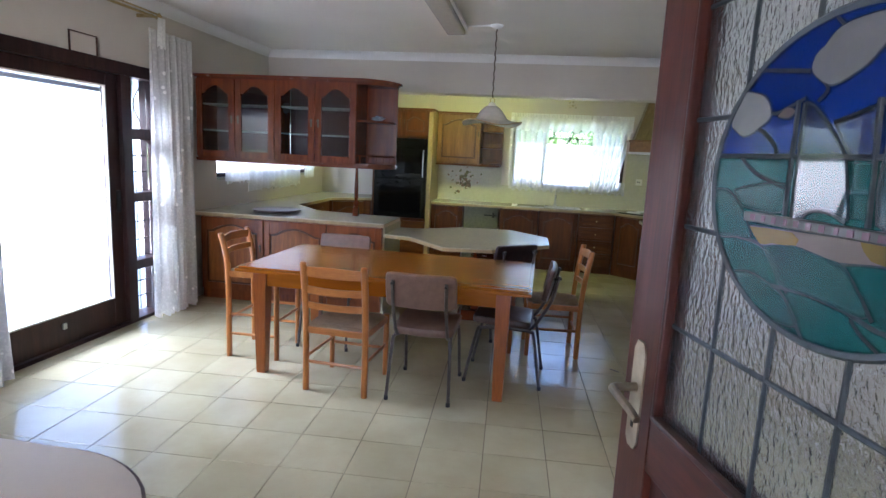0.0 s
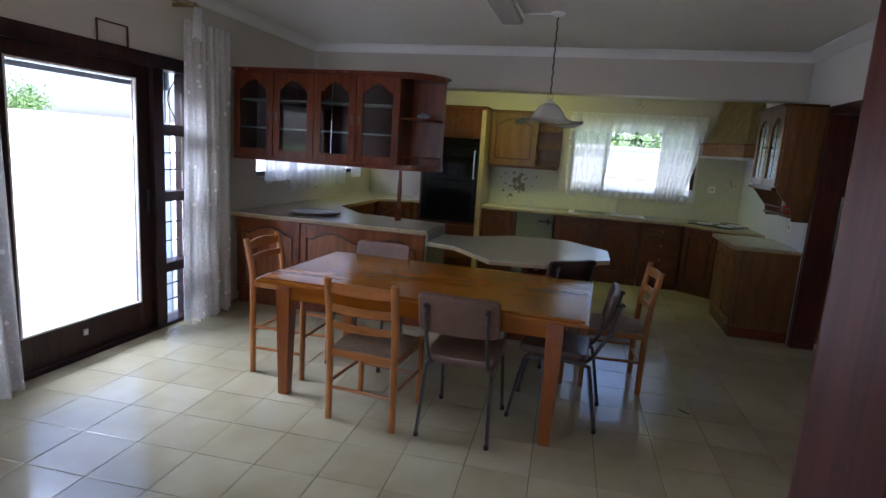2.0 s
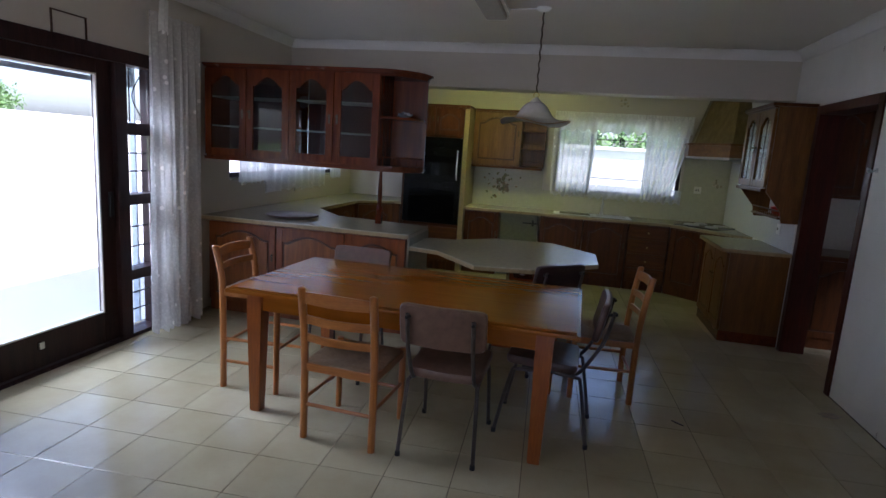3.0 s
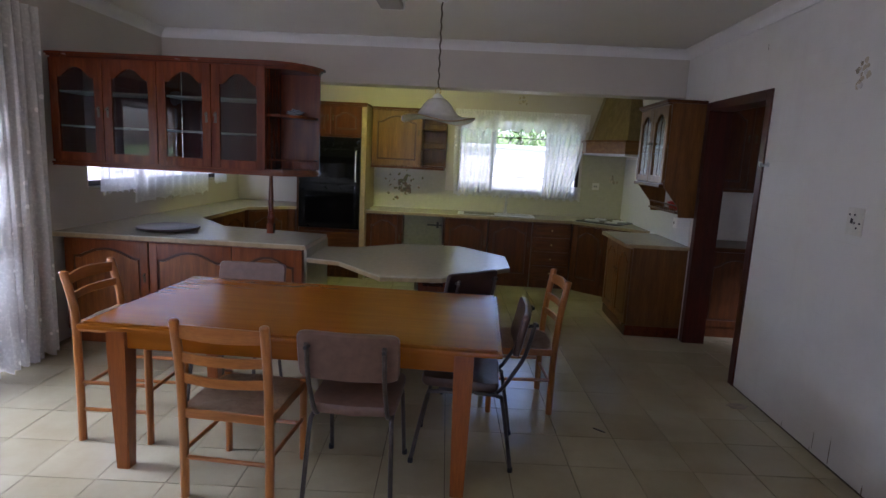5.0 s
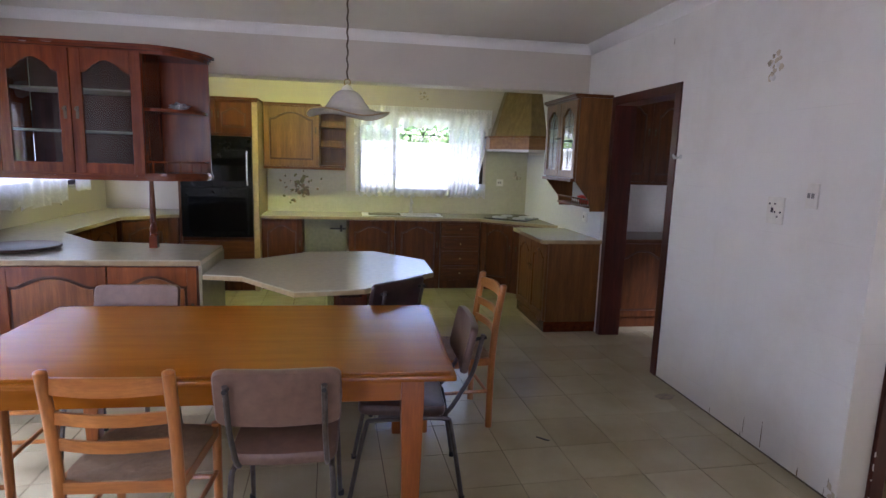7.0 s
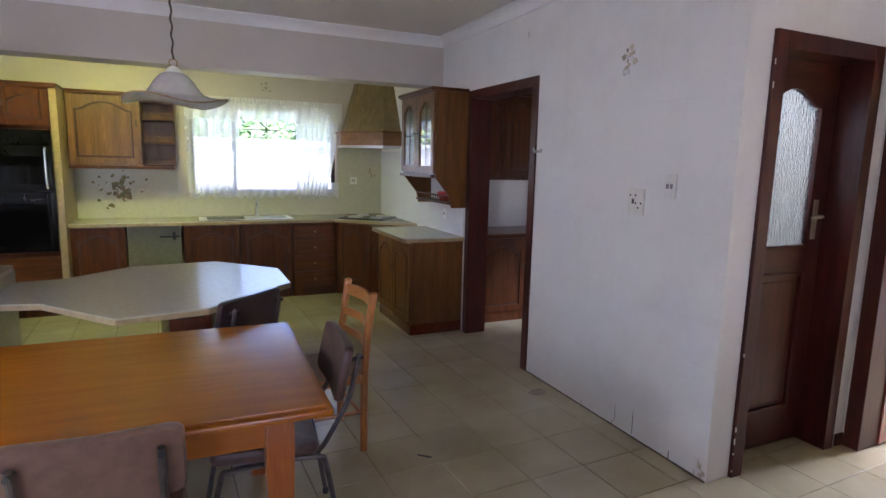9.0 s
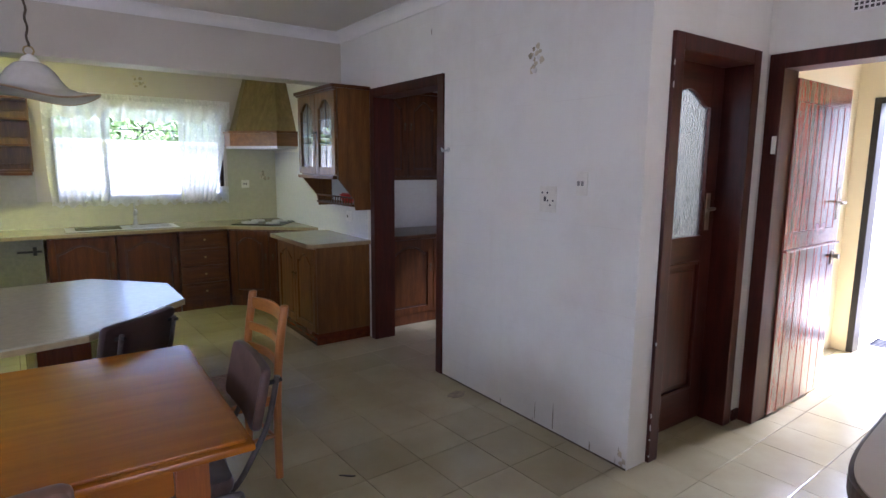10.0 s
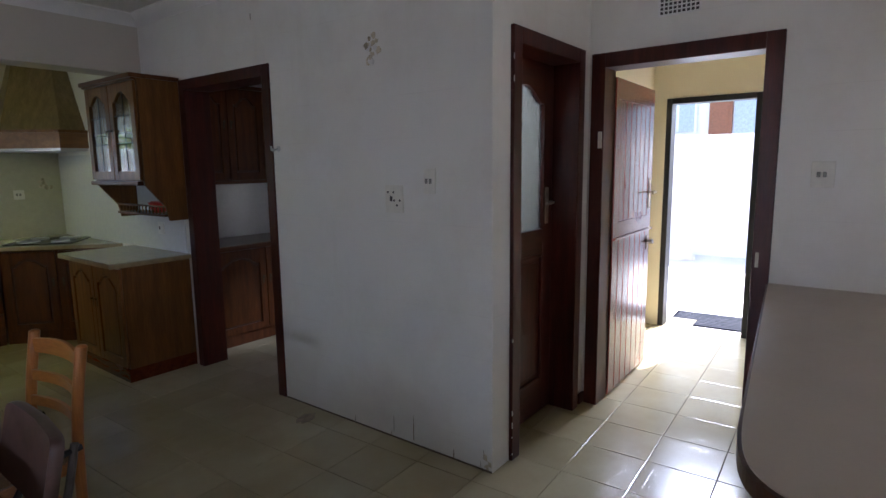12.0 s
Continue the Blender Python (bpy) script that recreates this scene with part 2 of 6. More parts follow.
# orange wood, lightened to hold the bright reflection on the hood skirt
M_HOOD_SKIRT = wood("skirt_wood_with_sheen", (0.17, 0.07, 0.02), (0.28, 0.13, 0.04), "x", 0.3, 0.1)
M_WINDOWPANE = plain("house_pane", (0.42, 0.48, 0.58), 0.2)
M_HOUSEWOOD = plain("house_frame_brown", (0.26, 0.09, 0.035), 0.5)
M_BRASS = plain("aged_brass", (0.42, 0.31, 0.14), 0.35, 1.0, 0.15)
M_PEWTER = plain("tarnished_handle", (0.40, 0.34, 0.25), 0.38, 0.9, 0.2)
M_IRON = plain("black_iron", (0.015, 0.014, 0.013), 0.5, 0.3)
M_PLASTIC = plain("ivory_plastic", (0.72, 0.69, 0.60), 0.35, var=0.05)
M_ROCKER = plain("grey_rocker", (0.22, 0.21, 0.18), 0.35)
M_PLASTIC_D = plain("dark_plastic", (0.05, 0.04, 0.04), 0.4)
M_RED = plain("red_plastic", (0.55, 0.03, 0.02), 0.3)
M_WHITE = plain("white_enamel", (0.78, 0.77, 0.74), 0.3, var=0.04)
M_GREY = plain("grey_panel", (0.30, 0.29, 0.23), 0.5, var=0.15)
M_BLANK = plain("grey_green_board", (0.14, 0.135, 0.095), 0.55, var=0.12)
M_SHADE = plain("opal_glass_shade", (0.72, 0.70, 0.66), 0.25, var=0.05, Transmission_Weight=0.25)
M_SHADE_RIM = plain("amber_shade_rim", (0.30, 0.20, 0.12), 0.3)
M_GLASS = glassy("clear_glass")
M_FROST = glassy("frosted_glass", (0.54, 0.68, 0.75), 0.08, 0.6, 80, through_it=0.95)
M_RIPPLE = glassy("rippled_glass", (0.86, 0.94, 0.99), 0.16, 0.30, 120, 1.35, 0.95)
M_BLUE = glassy("cobalt_glass", (0.02, 0.08, 0.55), 0.08, 0.10, 22, 1.25, 0.75)
M_TEAL = glassy("teal_glass", (0.035, 0.30, 0.31), 0.2, 0.05, 18, 1.15, 0.75)
M_TEAL_L = glassy("pale_teal_glass", (0.12, 0.46, 0.48), 0.2, 0.05, 18, 1.15, 0.75)
M_MILK = plain("milky_glass", (0.36, 0.37, 0.38), 0.25, var=0.05, Transmission_Weight=0.3)
M_PALE = glassy("pale_blue_glass", (0.50, 0.64, 0.74), 0.02, 0.03, 20, through_it=0.9)
M_AMBER = glassy("amber_glass", (0.50, 0.36, 0.09), 0.2, 0.05, 20, 1.2, 0.5)
M_ROSE = glassy("rose_glass", (0.52, 0.42, 0.36), 0.2, 0.05, 20, 1.2, 0.5)
M_PURPLE = plain("mauve_flecked_glass", (0.14, 0.07, 0.10), 0.25)
M_LEAD = plain("lead_came", (0.06, 0.075, 0.085), 0.45, 0.5, 0.2)
M_LACE = lace("lace_net", 0.54)
M_LACE_T = lace("lace_net_thick", 0.80, (0.92, 0.91, 0.87), 0.55)
M_LACE_K = lace("lace_net_kitchen", 0.64, (0.92, 0.91, 0.87), 0.6)
M_PATIO = paint("pale_paving", (0.62, 0.60, 0.56), 0.8, 0.2)
M_OUTWALL = paint("white_render", (0.80, 0.79, 0.76), 0.8, 0.15)
M_PORCH = paint("yellow_porch_paint", (0.80, 0.73, 0.53), 0.6, 0.12)
M_ROOFSHEET = plain("blue_grey_sheeting", (0.46, 0.53, 0.58), 0.5, 0.0, 0.1)
M_GRASS = paint("lawn", (0.10, 0.15, 0.04), 0.9, 0.4, 0.4, (0.16, 0.14, 0.05))
M_LEAF = plain("leaf_green", (0.10, 0.19, 0.045), 0.5, var=0.4)
M_BARK = plain("bark", (0.10, 0.075, 0.05), 0.9, var=0.3)
M_MAT = plain("grey_mat", (0.012, 0.013, 0.016), 0.9, var=0.3, Specular_IOR_Level=0.0)
M_MAT_L = plain("pale_mat_stripe", (0.06, 0.062, 0.07), 0.9, var=0.2, Specular_IOR_Level=0.0)


def rush(name, way):
    """Twisted cords that run one way across a wedge of the seat."""
    m = Nodes(name)
    v = m.coords()
    w = m.n("ShaderNodeTexWave", Vector=v, Scale=58.0, Distortion=0.9, Detail=2.0, Detail_Scale=3.0)
    w.wave_type, w.bands_direction = "BANDS", way
    n, big = m.noise(v, 45, 3), m.noise(v, 7, 3)
    c = m.mix(w.outputs["Fac"], (0.19, 0.115, 0.055), (0.34, 0.225, 0.12))
    c = m.mix(m.ramp(n, [(0.4, 0.0), (0.7, 0.45)]), c, (0.14, 0.08, 0.04))
    c = m.mix(m.ramp(big, [(0.45, 0.0), (0.7, 0.4)]), c, (0.42, 0.30, 0.18))
    m.bump(w.outputs["Fac"], 0.7, 0.006)
    return m.done(Base_Color=c, Roughness=0.75)


M_RUSH = [rush("woven_rush_across", "Y"), rush("woven_rush_along", "X")]


# ---- mesh helpers ----
def mesh_of(bm, mats, smooth=False):
    bmesh.ops.recalc_face_normals(bm, faces=bm.faces)
    me = bpy.data.meshes.new("mesh")
    bm.to_mesh(me)
    bm.free()
    for k in (mats if isinstance(mats, (list, tuple)) else [mats]):
        me.materials.append(k)
    if smooth:
        for p in me.polygons:
            p.use_smooth = True
        me.set_sharp_from_angle(angle=radians(38))
    return me


def part(name, bm, mat, parent, label="", m=None, smooth=False):
    ob = new(name, mesh_of(bm, mat, smooth))
    ob.parent = parent
    if m is not None:
        ob.matrix_basis = m
    if label:
        ob["label"] = label
    return ob


def thing(name, label, category, m=None, group="", kind=""):
    ob = new(name)
    ob.empty_display_size = 0.1
    if m is not None:
        ob.matrix_basis = m
    return tagged(ob, label, category, group, kind)


def struct(name, bm, mat, label="", category="", smooth=False):
    return tagged(new(name, mesh_of(bm, mat, smooth)), label, category or name.split("_")[0], "", "structure")


def box(bm, x0, y0, z0, x1, y1, z1, bevel=0.0, mi=0):
    vs = bmesh.ops.create_cube(bm, size=1.0)["verts"]
    for v in vs:
        v.co = Vector(((x0 + x1) / 2 + v.co.x * (x1 - x0), (y0 + y1) / 2 + v.co.y * (y1 - y0), (z0 + z1) / 2 + v.co.z * (z1 - z0)))
    faces = {f for v in vs for f in v.link_faces}
    for f in faces:
        f.material_index = mi
    if bevel:
        bmesh.ops.bevel(bm, geom=list({e for v in vs for e in v.link_edges}), offset=bevel, segments=2, affect="EDGES", profile=0.6)
    return bm


def B(*boxes, bevel=0.0):
    bm = bmesh.new()
    for b in boxes:
        box(bm, *b, bevel=bevel)
    return bm


def prism(bm, pts, lo, hi, plane="xy", mi=0):
    """A polygon pushed from lo to hi across its plane."""
    def put(a, b, c):
        return Vector((a, b, c)) if plane == "xy" else Vector((a, c, b)) if plane == "xz" else Vector((c, a, b))
    low = [bm.verts.new(put(a, b, lo)) for a, b in pts]
    top = [bm.verts.new(put(a, b, hi)) for a, b in pts]
    fs = [bm.faces.new(low[::-1]), bm.faces.new(top)]
    n = len(pts)
    fs += [bm.faces.new((low[i], low[(i + 1) % n], top[(i + 1) % n], top[i])) for i in range(n)]
    for f in fs:
        f.material_index = mi
    return bm


def tube(bm, pts, r, seg=8, r1=None):
    """A round bar along points, tapering from r to r1."""
    pts = [Vector(p) for p in pts]
    r1 = r if r1 is None else r1
    rings = []
    for i, p in enumerate(pts):
        d = (pts[min(i + 1, len(pts) - 1)] - pts[max(i - 1, 0)]).normalized()
        a = d.orthogonal().normalized() if i == 0 else (rings_a - d * rings_a.dot(d)).normalized()
        rings_a = a
        b = d.cross(a)
        rr = r + (r1 - r) * i / max(1, len(pts) - 1)
        rings.append([bm.verts.new(p + (a * math.cos(t) + b * math.sin(t)) * rr) for t in (2 * math.pi * k / seg for k in range(seg))])
    for u, w in zip(rings, rings[1:]):
        for k in range(seg):
            bm.faces.new((u[k], u[(k + 1) % seg], w[(k + 1) % seg], w[k]))
    bm.faces.new(rings[0][::-1])
    bm.faces.new(rings[-1])
    return bm


def lathe(bm, prof, seg=20, at=(0, 0, 0)):
    """A profile of (radius, height) turned round the upright axis."""
    rings = [[bm.verts.new((at[0] + r * math.cos(2 * math.pi * k / seg), at[1] + r * math.sin(2 * math.pi * k / seg), at[2] + z)) for k in range(seg)] for r, z in prof]
    for u, w in zip(rings, rings[1:]):
        for k in range(seg):
            bm.faces.new((u[k], u[(k + 1) % seg], w[(k + 1) % seg], w[k]))
    bm.faces.new(rings[0][::-1])
    bm.faces.new(rings[-1])
    return bm


def crown(x0, x1, z, rise, n=18):
    """The top line of a cathedral arch, from left to right."""
    out = []
    for k in range(n + 1):
        u = k / n
        s = min(1.0, max(0.0, (min(u, 1 - u) - 0.07) / 0.43)) ** 0.68
        out.append((x0 + (x1 - x0) * u, z - rise + rise * (0.5 - 0.5 * math.cos(math.pi * s))))
    return out


def bend(points, n=6):
    """A smooth line through points (Catmull-Rom)."""
    p = [Vector(points[0])] + [Vector(q) for q in points] + [Vector(points[-1])]
    out = []
    for a, b, c, d in zip(p, p[1:], p[2:], p[3:]):
        for k in range(n):
            t = k / n
            out.append(0.5 * (2 * b + (c - a) * t + (2 * a - 5 * b + 4 * c - d) * t * t + (3 * b - a - 3 * c + d) * t ** 3))
    return out + [p[-1]]


def cab_door(parent, x, z, w, h, y, mv, mh, glass=False, rise=0.06, hinge="l", knob=M_KNOB, panel_mat=None, m=None):
    """A framed cupboard door whose face looks towards -y, with an arched panel or pane, a keyhole plate and a knob."""
    s, th = min(0.062, w * 0.17), 0.022
    bm = bmesh.new()
    box(bm, x, y, z, x + s, y + th, z + h, 0.003)
    box(bm, x + w - s, y, z, x + w, y + th, z + h, 0.003)
    box(bm, x + s, y + 0.001, z, x + w - s, y + th, z + s, 0.002)
    arch = crown(x + s, x + w - s, z + h - s, rise)
    prism(bm, [(x + s, z + h), *arch, (x + w - s, z + h)], y + 0.001, y + th, "xz")
    door = part("door", bm, mv, parent, "glazed arched door" if glass else "arched raised-panel door", m)
    bm = bmesh.new()
    if glass:
        prism(bm, [(x + s - 0.006, z + s - 0.006), (x + w - s + 0.006, z + s - 0.006), *crown(x + s - 0.006, x + w - s + 0.006, z + h - s + 0.006, rise)[::-1]], y + 0.012, y + 0.015, "xz")
        part("pane", bm, M_GLASS, door, "clear glass pane")
    else:
        # backing sheet in the groove's shade colour
        prism(bm, [(x + s, z + s), (x + w - s, z + s), *arch[::-1]], y + 0.017, y + 0.021, "xz")
        part("groove", bm, M_GROOVE, door)
        bm = bmesh.new()
        i = 0.020
        pts = [(x + s + i, z + s + i), (x + w - s - i, z + s + i), *crown(x + s + i, x + w - s - i, z + h - s - i, rise)[::-1]]
        prism(bm, pts, y + 0.004, y + 0.0168, "xz")
        top = [f for f in bm.faces if abs(f.normal.y) > 0.9 and all(abs(v.co.y - y - 0.004) < 1e-5 for v in f.verts)]
        bmesh.ops.bevel(bm, geom=[e for f in top for e in f.edges], offset=0.014, segments=1, affect="EDGES")
        part("panel", bm, panel_mat or mv, door)
    kx = x + w - s / 2 if hinge == "l" else x + s / 2
    kz = z + h * (0.5 if glass else 0.62)
    bm = bmesh.new()
    box(bm, kx - 0.009, y - 0.003, kz - 0.045, kx + 0.009, y, kz + 0.03, 0.002)
    tube(bm, [(kx, y, kz + 0.012), (kx, y - 0.014, kz + 0.012), (kx, y - 0.02, kz + 0.012)], 0.006, 8, 0.010)
    part("knob", bm, knob, door, "small dark brass knob and key plate")
    return door

# ---- structure ----
XL, XR, XE, YS, YN, YC = -1.87, 3.44, 4.55, 0.90, 9.27, 4.03   # wall faces: left, right, hall end, south, north, hall side
ZC, T = 2.76, 0.18                                             # ceiling height, wall thickness
BEAM0, BEAM1, BEAMZ = 7.37, 7.62, 2.31


def wall_x(name, x0, x1, y0, y1, holes, mat, label):
    """A wall that runs along y, between x0 and x1 thick; holes are (y0, y1, z0, z1)."""
    bm = bmesh.new()
    at = y0
    for a, b, lo, hi in sorted(holes):
        box(bm, x0, at, 0, x1, a, ZC)
        if lo > 0:
            box(bm, x0, a, 0, x1, b, lo)
        box(bm, x0, a, hi, x1, b, ZC)
        at = b
    box(bm, x0, at, 0, x1, y1, ZC)
    return struct(name, bm, mat, label, "wall")


def wall_y(name, y0, y1, x0, x1, holes, mat, label):
    bm = bmesh.new()
    at = x0
    for a, b, lo, hi in sorted(holes):
        box(bm, at, y0, 0, a, y1, ZC)
        if lo > 0:
            box(bm, a, y0, 0, b, y1, lo)
        box(bm, a, y0, hi, b, y1, ZC)
        at = b
    box(bm, at, y0, 0, x1, y1, ZC)
    return struct(name, bm, mat, label, "wall")


SL0, SL1, SLZ = 3.02, 5.20, 2.19          # glazed slider opening
WK = (6.15, 8.80, 1.22, 1.95)             # kitchen side window
WB = (1.17, 2.83, 1.17, 2.18)             # window over the sink
D1 = (5.72, 6.76, 0.0, 2.18)              # scullery opening
D2 = (3.64, 4.39, 0.0, 2.17)              # glazed passage door
D3 = (3.05, 3.98, 0.0, 2.17)              # stable door opening
DS = (0.62, 2.00, 0.0, 2.12)              # stained-glass door opening
wall_x("wall_west", XL - T, XL, YS, YN + T, [(SL0, SL1, 0.0, SLZ), WK], M_WALL, "cream painted wall with a glazed sliding door")
wall_x("wall_scullery", XR, XR + T, YC, YN + T, [D1], M_WALL_W, "white painted wall with faint stains and plugs")
wall_y("wall_north", YN, YN + T, XL, XR, [WB], M_WALL, "cream kitchen wall with a window over the sink")
wall_y("wall_passage", YC, YC + 0.22, XR + T, XE, [D2], M_WALL_W, "white wall round the passage door")
wall_x("wall_east", XE, XE + 0.15, YS, YC + 0.16, [D3], M_WALL_W, "white wall with the stable door opening")
wall_y("wall_south", YS - 0.2, YS, XL - T, XE + 0.15, [DS, (-1.20, -0.10, 0.95, 2.30), (2.75, 3.95, 0.95, 2.30)], M_WALL, "plain cream wall with the entrance door and two windows, one added")

bm = B((XL - T, YS - 0.2, ZC, XE + 0.15, YC + 0.22, ZC + 0.12), (XL - T, YC + 0.22, ZC, XR + T, YN + T, ZC + 0.12))
struct("ceiling", bm, M_CEIL, "plain off-white painted ceiling", "ceiling")
bm = bmesh.new()
box(bm, XL, BEAM0, BEAMZ, XR, BEAM1, ZC)
struct("beam", bm, M_WALL, "cream painted beam between dining room and kitchen", "beam")


def cornice(name, a, b, inward):
    """A coved cornice from a to b; inward points into the room."""
    a, b, n = Vector((*a, 0)), Vector((*b, 0)), Vector((*inward, 0))
    bm = bmesh.new()
    prof = [(0, 0), (0, -0.085), (0.008, -0.085), (0.012, -0.07), (0.03, -0.035), (0.07, -0.012), (0.085, -0.008), (0.085, 0)]
    rows = [[bm.verts.new(p + n * u + Vector((0, 0, ZC + w))) for u, w in prof] for p in (a, b)]
    k = len(prof)
    for i in range(k):
        bm.faces.new((rows[0][i], rows[0][(i + 1) % k], rows[1][(i + 1) % k], rows[1][i]))
    bm.faces.new(rows[0])
    bm.faces.new(rows[1][::-1])
    struct(name, bm, M_CORNICE, "white coved plaster cornice", "cornice", True)


e = 0.002
cornice("trim_cornice_1", (XL + e, YS), (XL + e, BEAM0 - e), (1, 0))
cornice("trim_cornice_2", (XL, BEAM0 - e), (XR, BEAM0 - e), (0, -1))
cornice("trim_cornice_3", (XR - e, YC), (XR - e, BEAM0 - e), (-1, 0))
cornice("trim_cornice_4", (XR, YC - e), (XE, YC - e), (0, -1))
cornice("trim_cornice_5", (XE - e, YS), (XE - e, YC - e), (-1, 0))

# scullery, passage, porch and entrance, closed round
SC = (XR + T, 5.3, 5.45, 7.52)             # scullery room x0, y0, x1, y1
struct("wall_scullery_room", B((SC[2], SC[1], 0, SC[2] + 0.1, SC[3], 0.9), (SC[2], SC[1], 1.4, SC[2] + 0.1, SC[3], ZC), (SC[2], SC[1], 0.9, SC[2] + 0.1, 5.5, 1.4), (SC[2], 5.95, 0.9, SC[2] + 0.1, SC[3], 1.4), (SC[0], SC[1] - 0.1, 0, SC[2] + 0.1, SC[1], ZC), (SC[0], SC[3], 0, SC[2] + 0.1, SC[3] + 0.1, ZC), (SC[0], SC[1] - 0.1, ZC, SC[2] + 0.1, SC[3] + 0.1, ZC + 0.1)), M_TILE_WHITE, "plain pale scullery walls", "wall")
struct("wall_passage_room", B((XR + T, 5.05, 0, 4.71, 5.15, ZC), (4.60, YC + 0.22, 0, 4.71, 5.05, ZC)), M_WALL, "plain cream passage walls", "wall")
PX, PY0, PY1 = 6.65, 2.5, 4.28            # porch end and sides
D4 = (3.40, 4.14, 0.0, 2.12)
bm = bmesh.new()
box(bm, XE + 0.152, PY1, 0, PX + 0.12, PY1 + 0.12, ZC)
box(bm, XE + 0.15, PY0 - 0.12, 0, PX + 0.12, PY0, ZC)
box(bm, PX, PY0, 0, PX + 0.12, D4[0], ZC)
box(bm, PX, D4[1], 0, PX + 0.12, PY1, ZC)
box(bm, PX, D4[0], D4[3], PX + 0.12, D4[1], ZC)
box(bm, XE + 0.15, PY0 - 0.12, ZC, PX + 0.12, PY1 + 0.12, ZC + 0.1)
struct("wall_porch", bm, M_PORCH, "yellow painted porch walls", "wall")
struct("wall_entrance", B((0.45, -2.2, 0, 0.55, YS - 0.2, ZC), (2.4, -2.2, 0, 2.5, YS - 0.2, ZC), (0.45, -2.3, 0, 1.1, -2.2, ZC), (2.2, -2.3, 0, 2.5, -2.2, ZC), (1.1, -2.3, 2.2, 2.2, -2.2, ZC), (0.45, -2.3, ZC, 2.5, YS - 0.2, ZC + 0.1)), M_WALL, "plain entrance hall walls", "wall")

# screed under all rooms; the tiles lie on it
floor = struct("floor", B((XL - T, -2.3, -0.10, PX + 0.1, YN + T, -0.006)), M_GROUT, "beige glazed floor tiles with dark grout", "floor")


def frame_x(name, x0, x1, y0, y1, z1, w, mat, label, stop=0.0):
    """A door frame in a wall that runs along y; outer size given, w the width of its members."""
    ob = thing(name, label, "door frame", kind="structure")
    part("jamb", B((x0, y0, 0, x1, y0 + w, z1), bevel=0.004), mat, ob)
    part("jamb", B((x0, y1 - w, 0, x1, y1, z1), bevel=0.004), mat, ob)
    part("head", B((x0, y0 + w, z1 - w, x1, y1 - w, z1), bevel=0.004), mat, ob)
    return ob


def frame_y(name, y0, y1, x0, x1, z1, w, mat, label):
    ob = thing(name, label, "door frame", kind="structure")
    part("jamb", B((x0, y0, 0, x0 + w, y1, z1), bevel=0.004), mat, ob)
    part("jamb", B((x1 - w, y0, 0, x1, y1, z1), bevel=0.004), mat, ob)
    part("head", B((x0 + w, y0, z1 - w, x1 - w, y1, z1), bevel=0.004), mat, ob)
    return ob


frame_x("door_1", XR - 0.012, XR + T + 0.012, 5.69, 6.79, 2.21, 0.075, M_DARKDOOR, "dark varnished frame of the doorless scullery opening")
frame_y("door_2_frame", YC - 0.02, YC + 0.21, 3.602, 4.44, 2.22, 0.08, M_DARKDOOR, "dark varnished door frame with chipped paint")
frame_x("door_3_frame", XE - 0.02, XE + 0.16, 3.00, 4.03 - 0.02, 2.21, 0.085, M_DARKDOOR, "dark varnished frame of the stable door")
frame_x("door_4_frame", PX - 0.01, PX + 0.13, D4[0] - 0.02, D4[1] + 0.02, 2.14, 0.05, M_IRON, "dark thin frame of the open outer door")
frame_y("door_5_frame", YS - 0.21, YS + 0.012, 0.58, 2.04, 2.15, 0.06, M_DARKDOOR, "dark varnished entrance frame")

# skirting
struct("baseboard", B((XE - 0.016, YS, 0, XE - 0.001, 2.98, 0.07), (4.475, YC - 0.016, 0, XE - 0.002, YC - 0.001, 0.07), bevel=0.004), M_DARKDOOR_H, "dark wooden skirting", "baseboard")


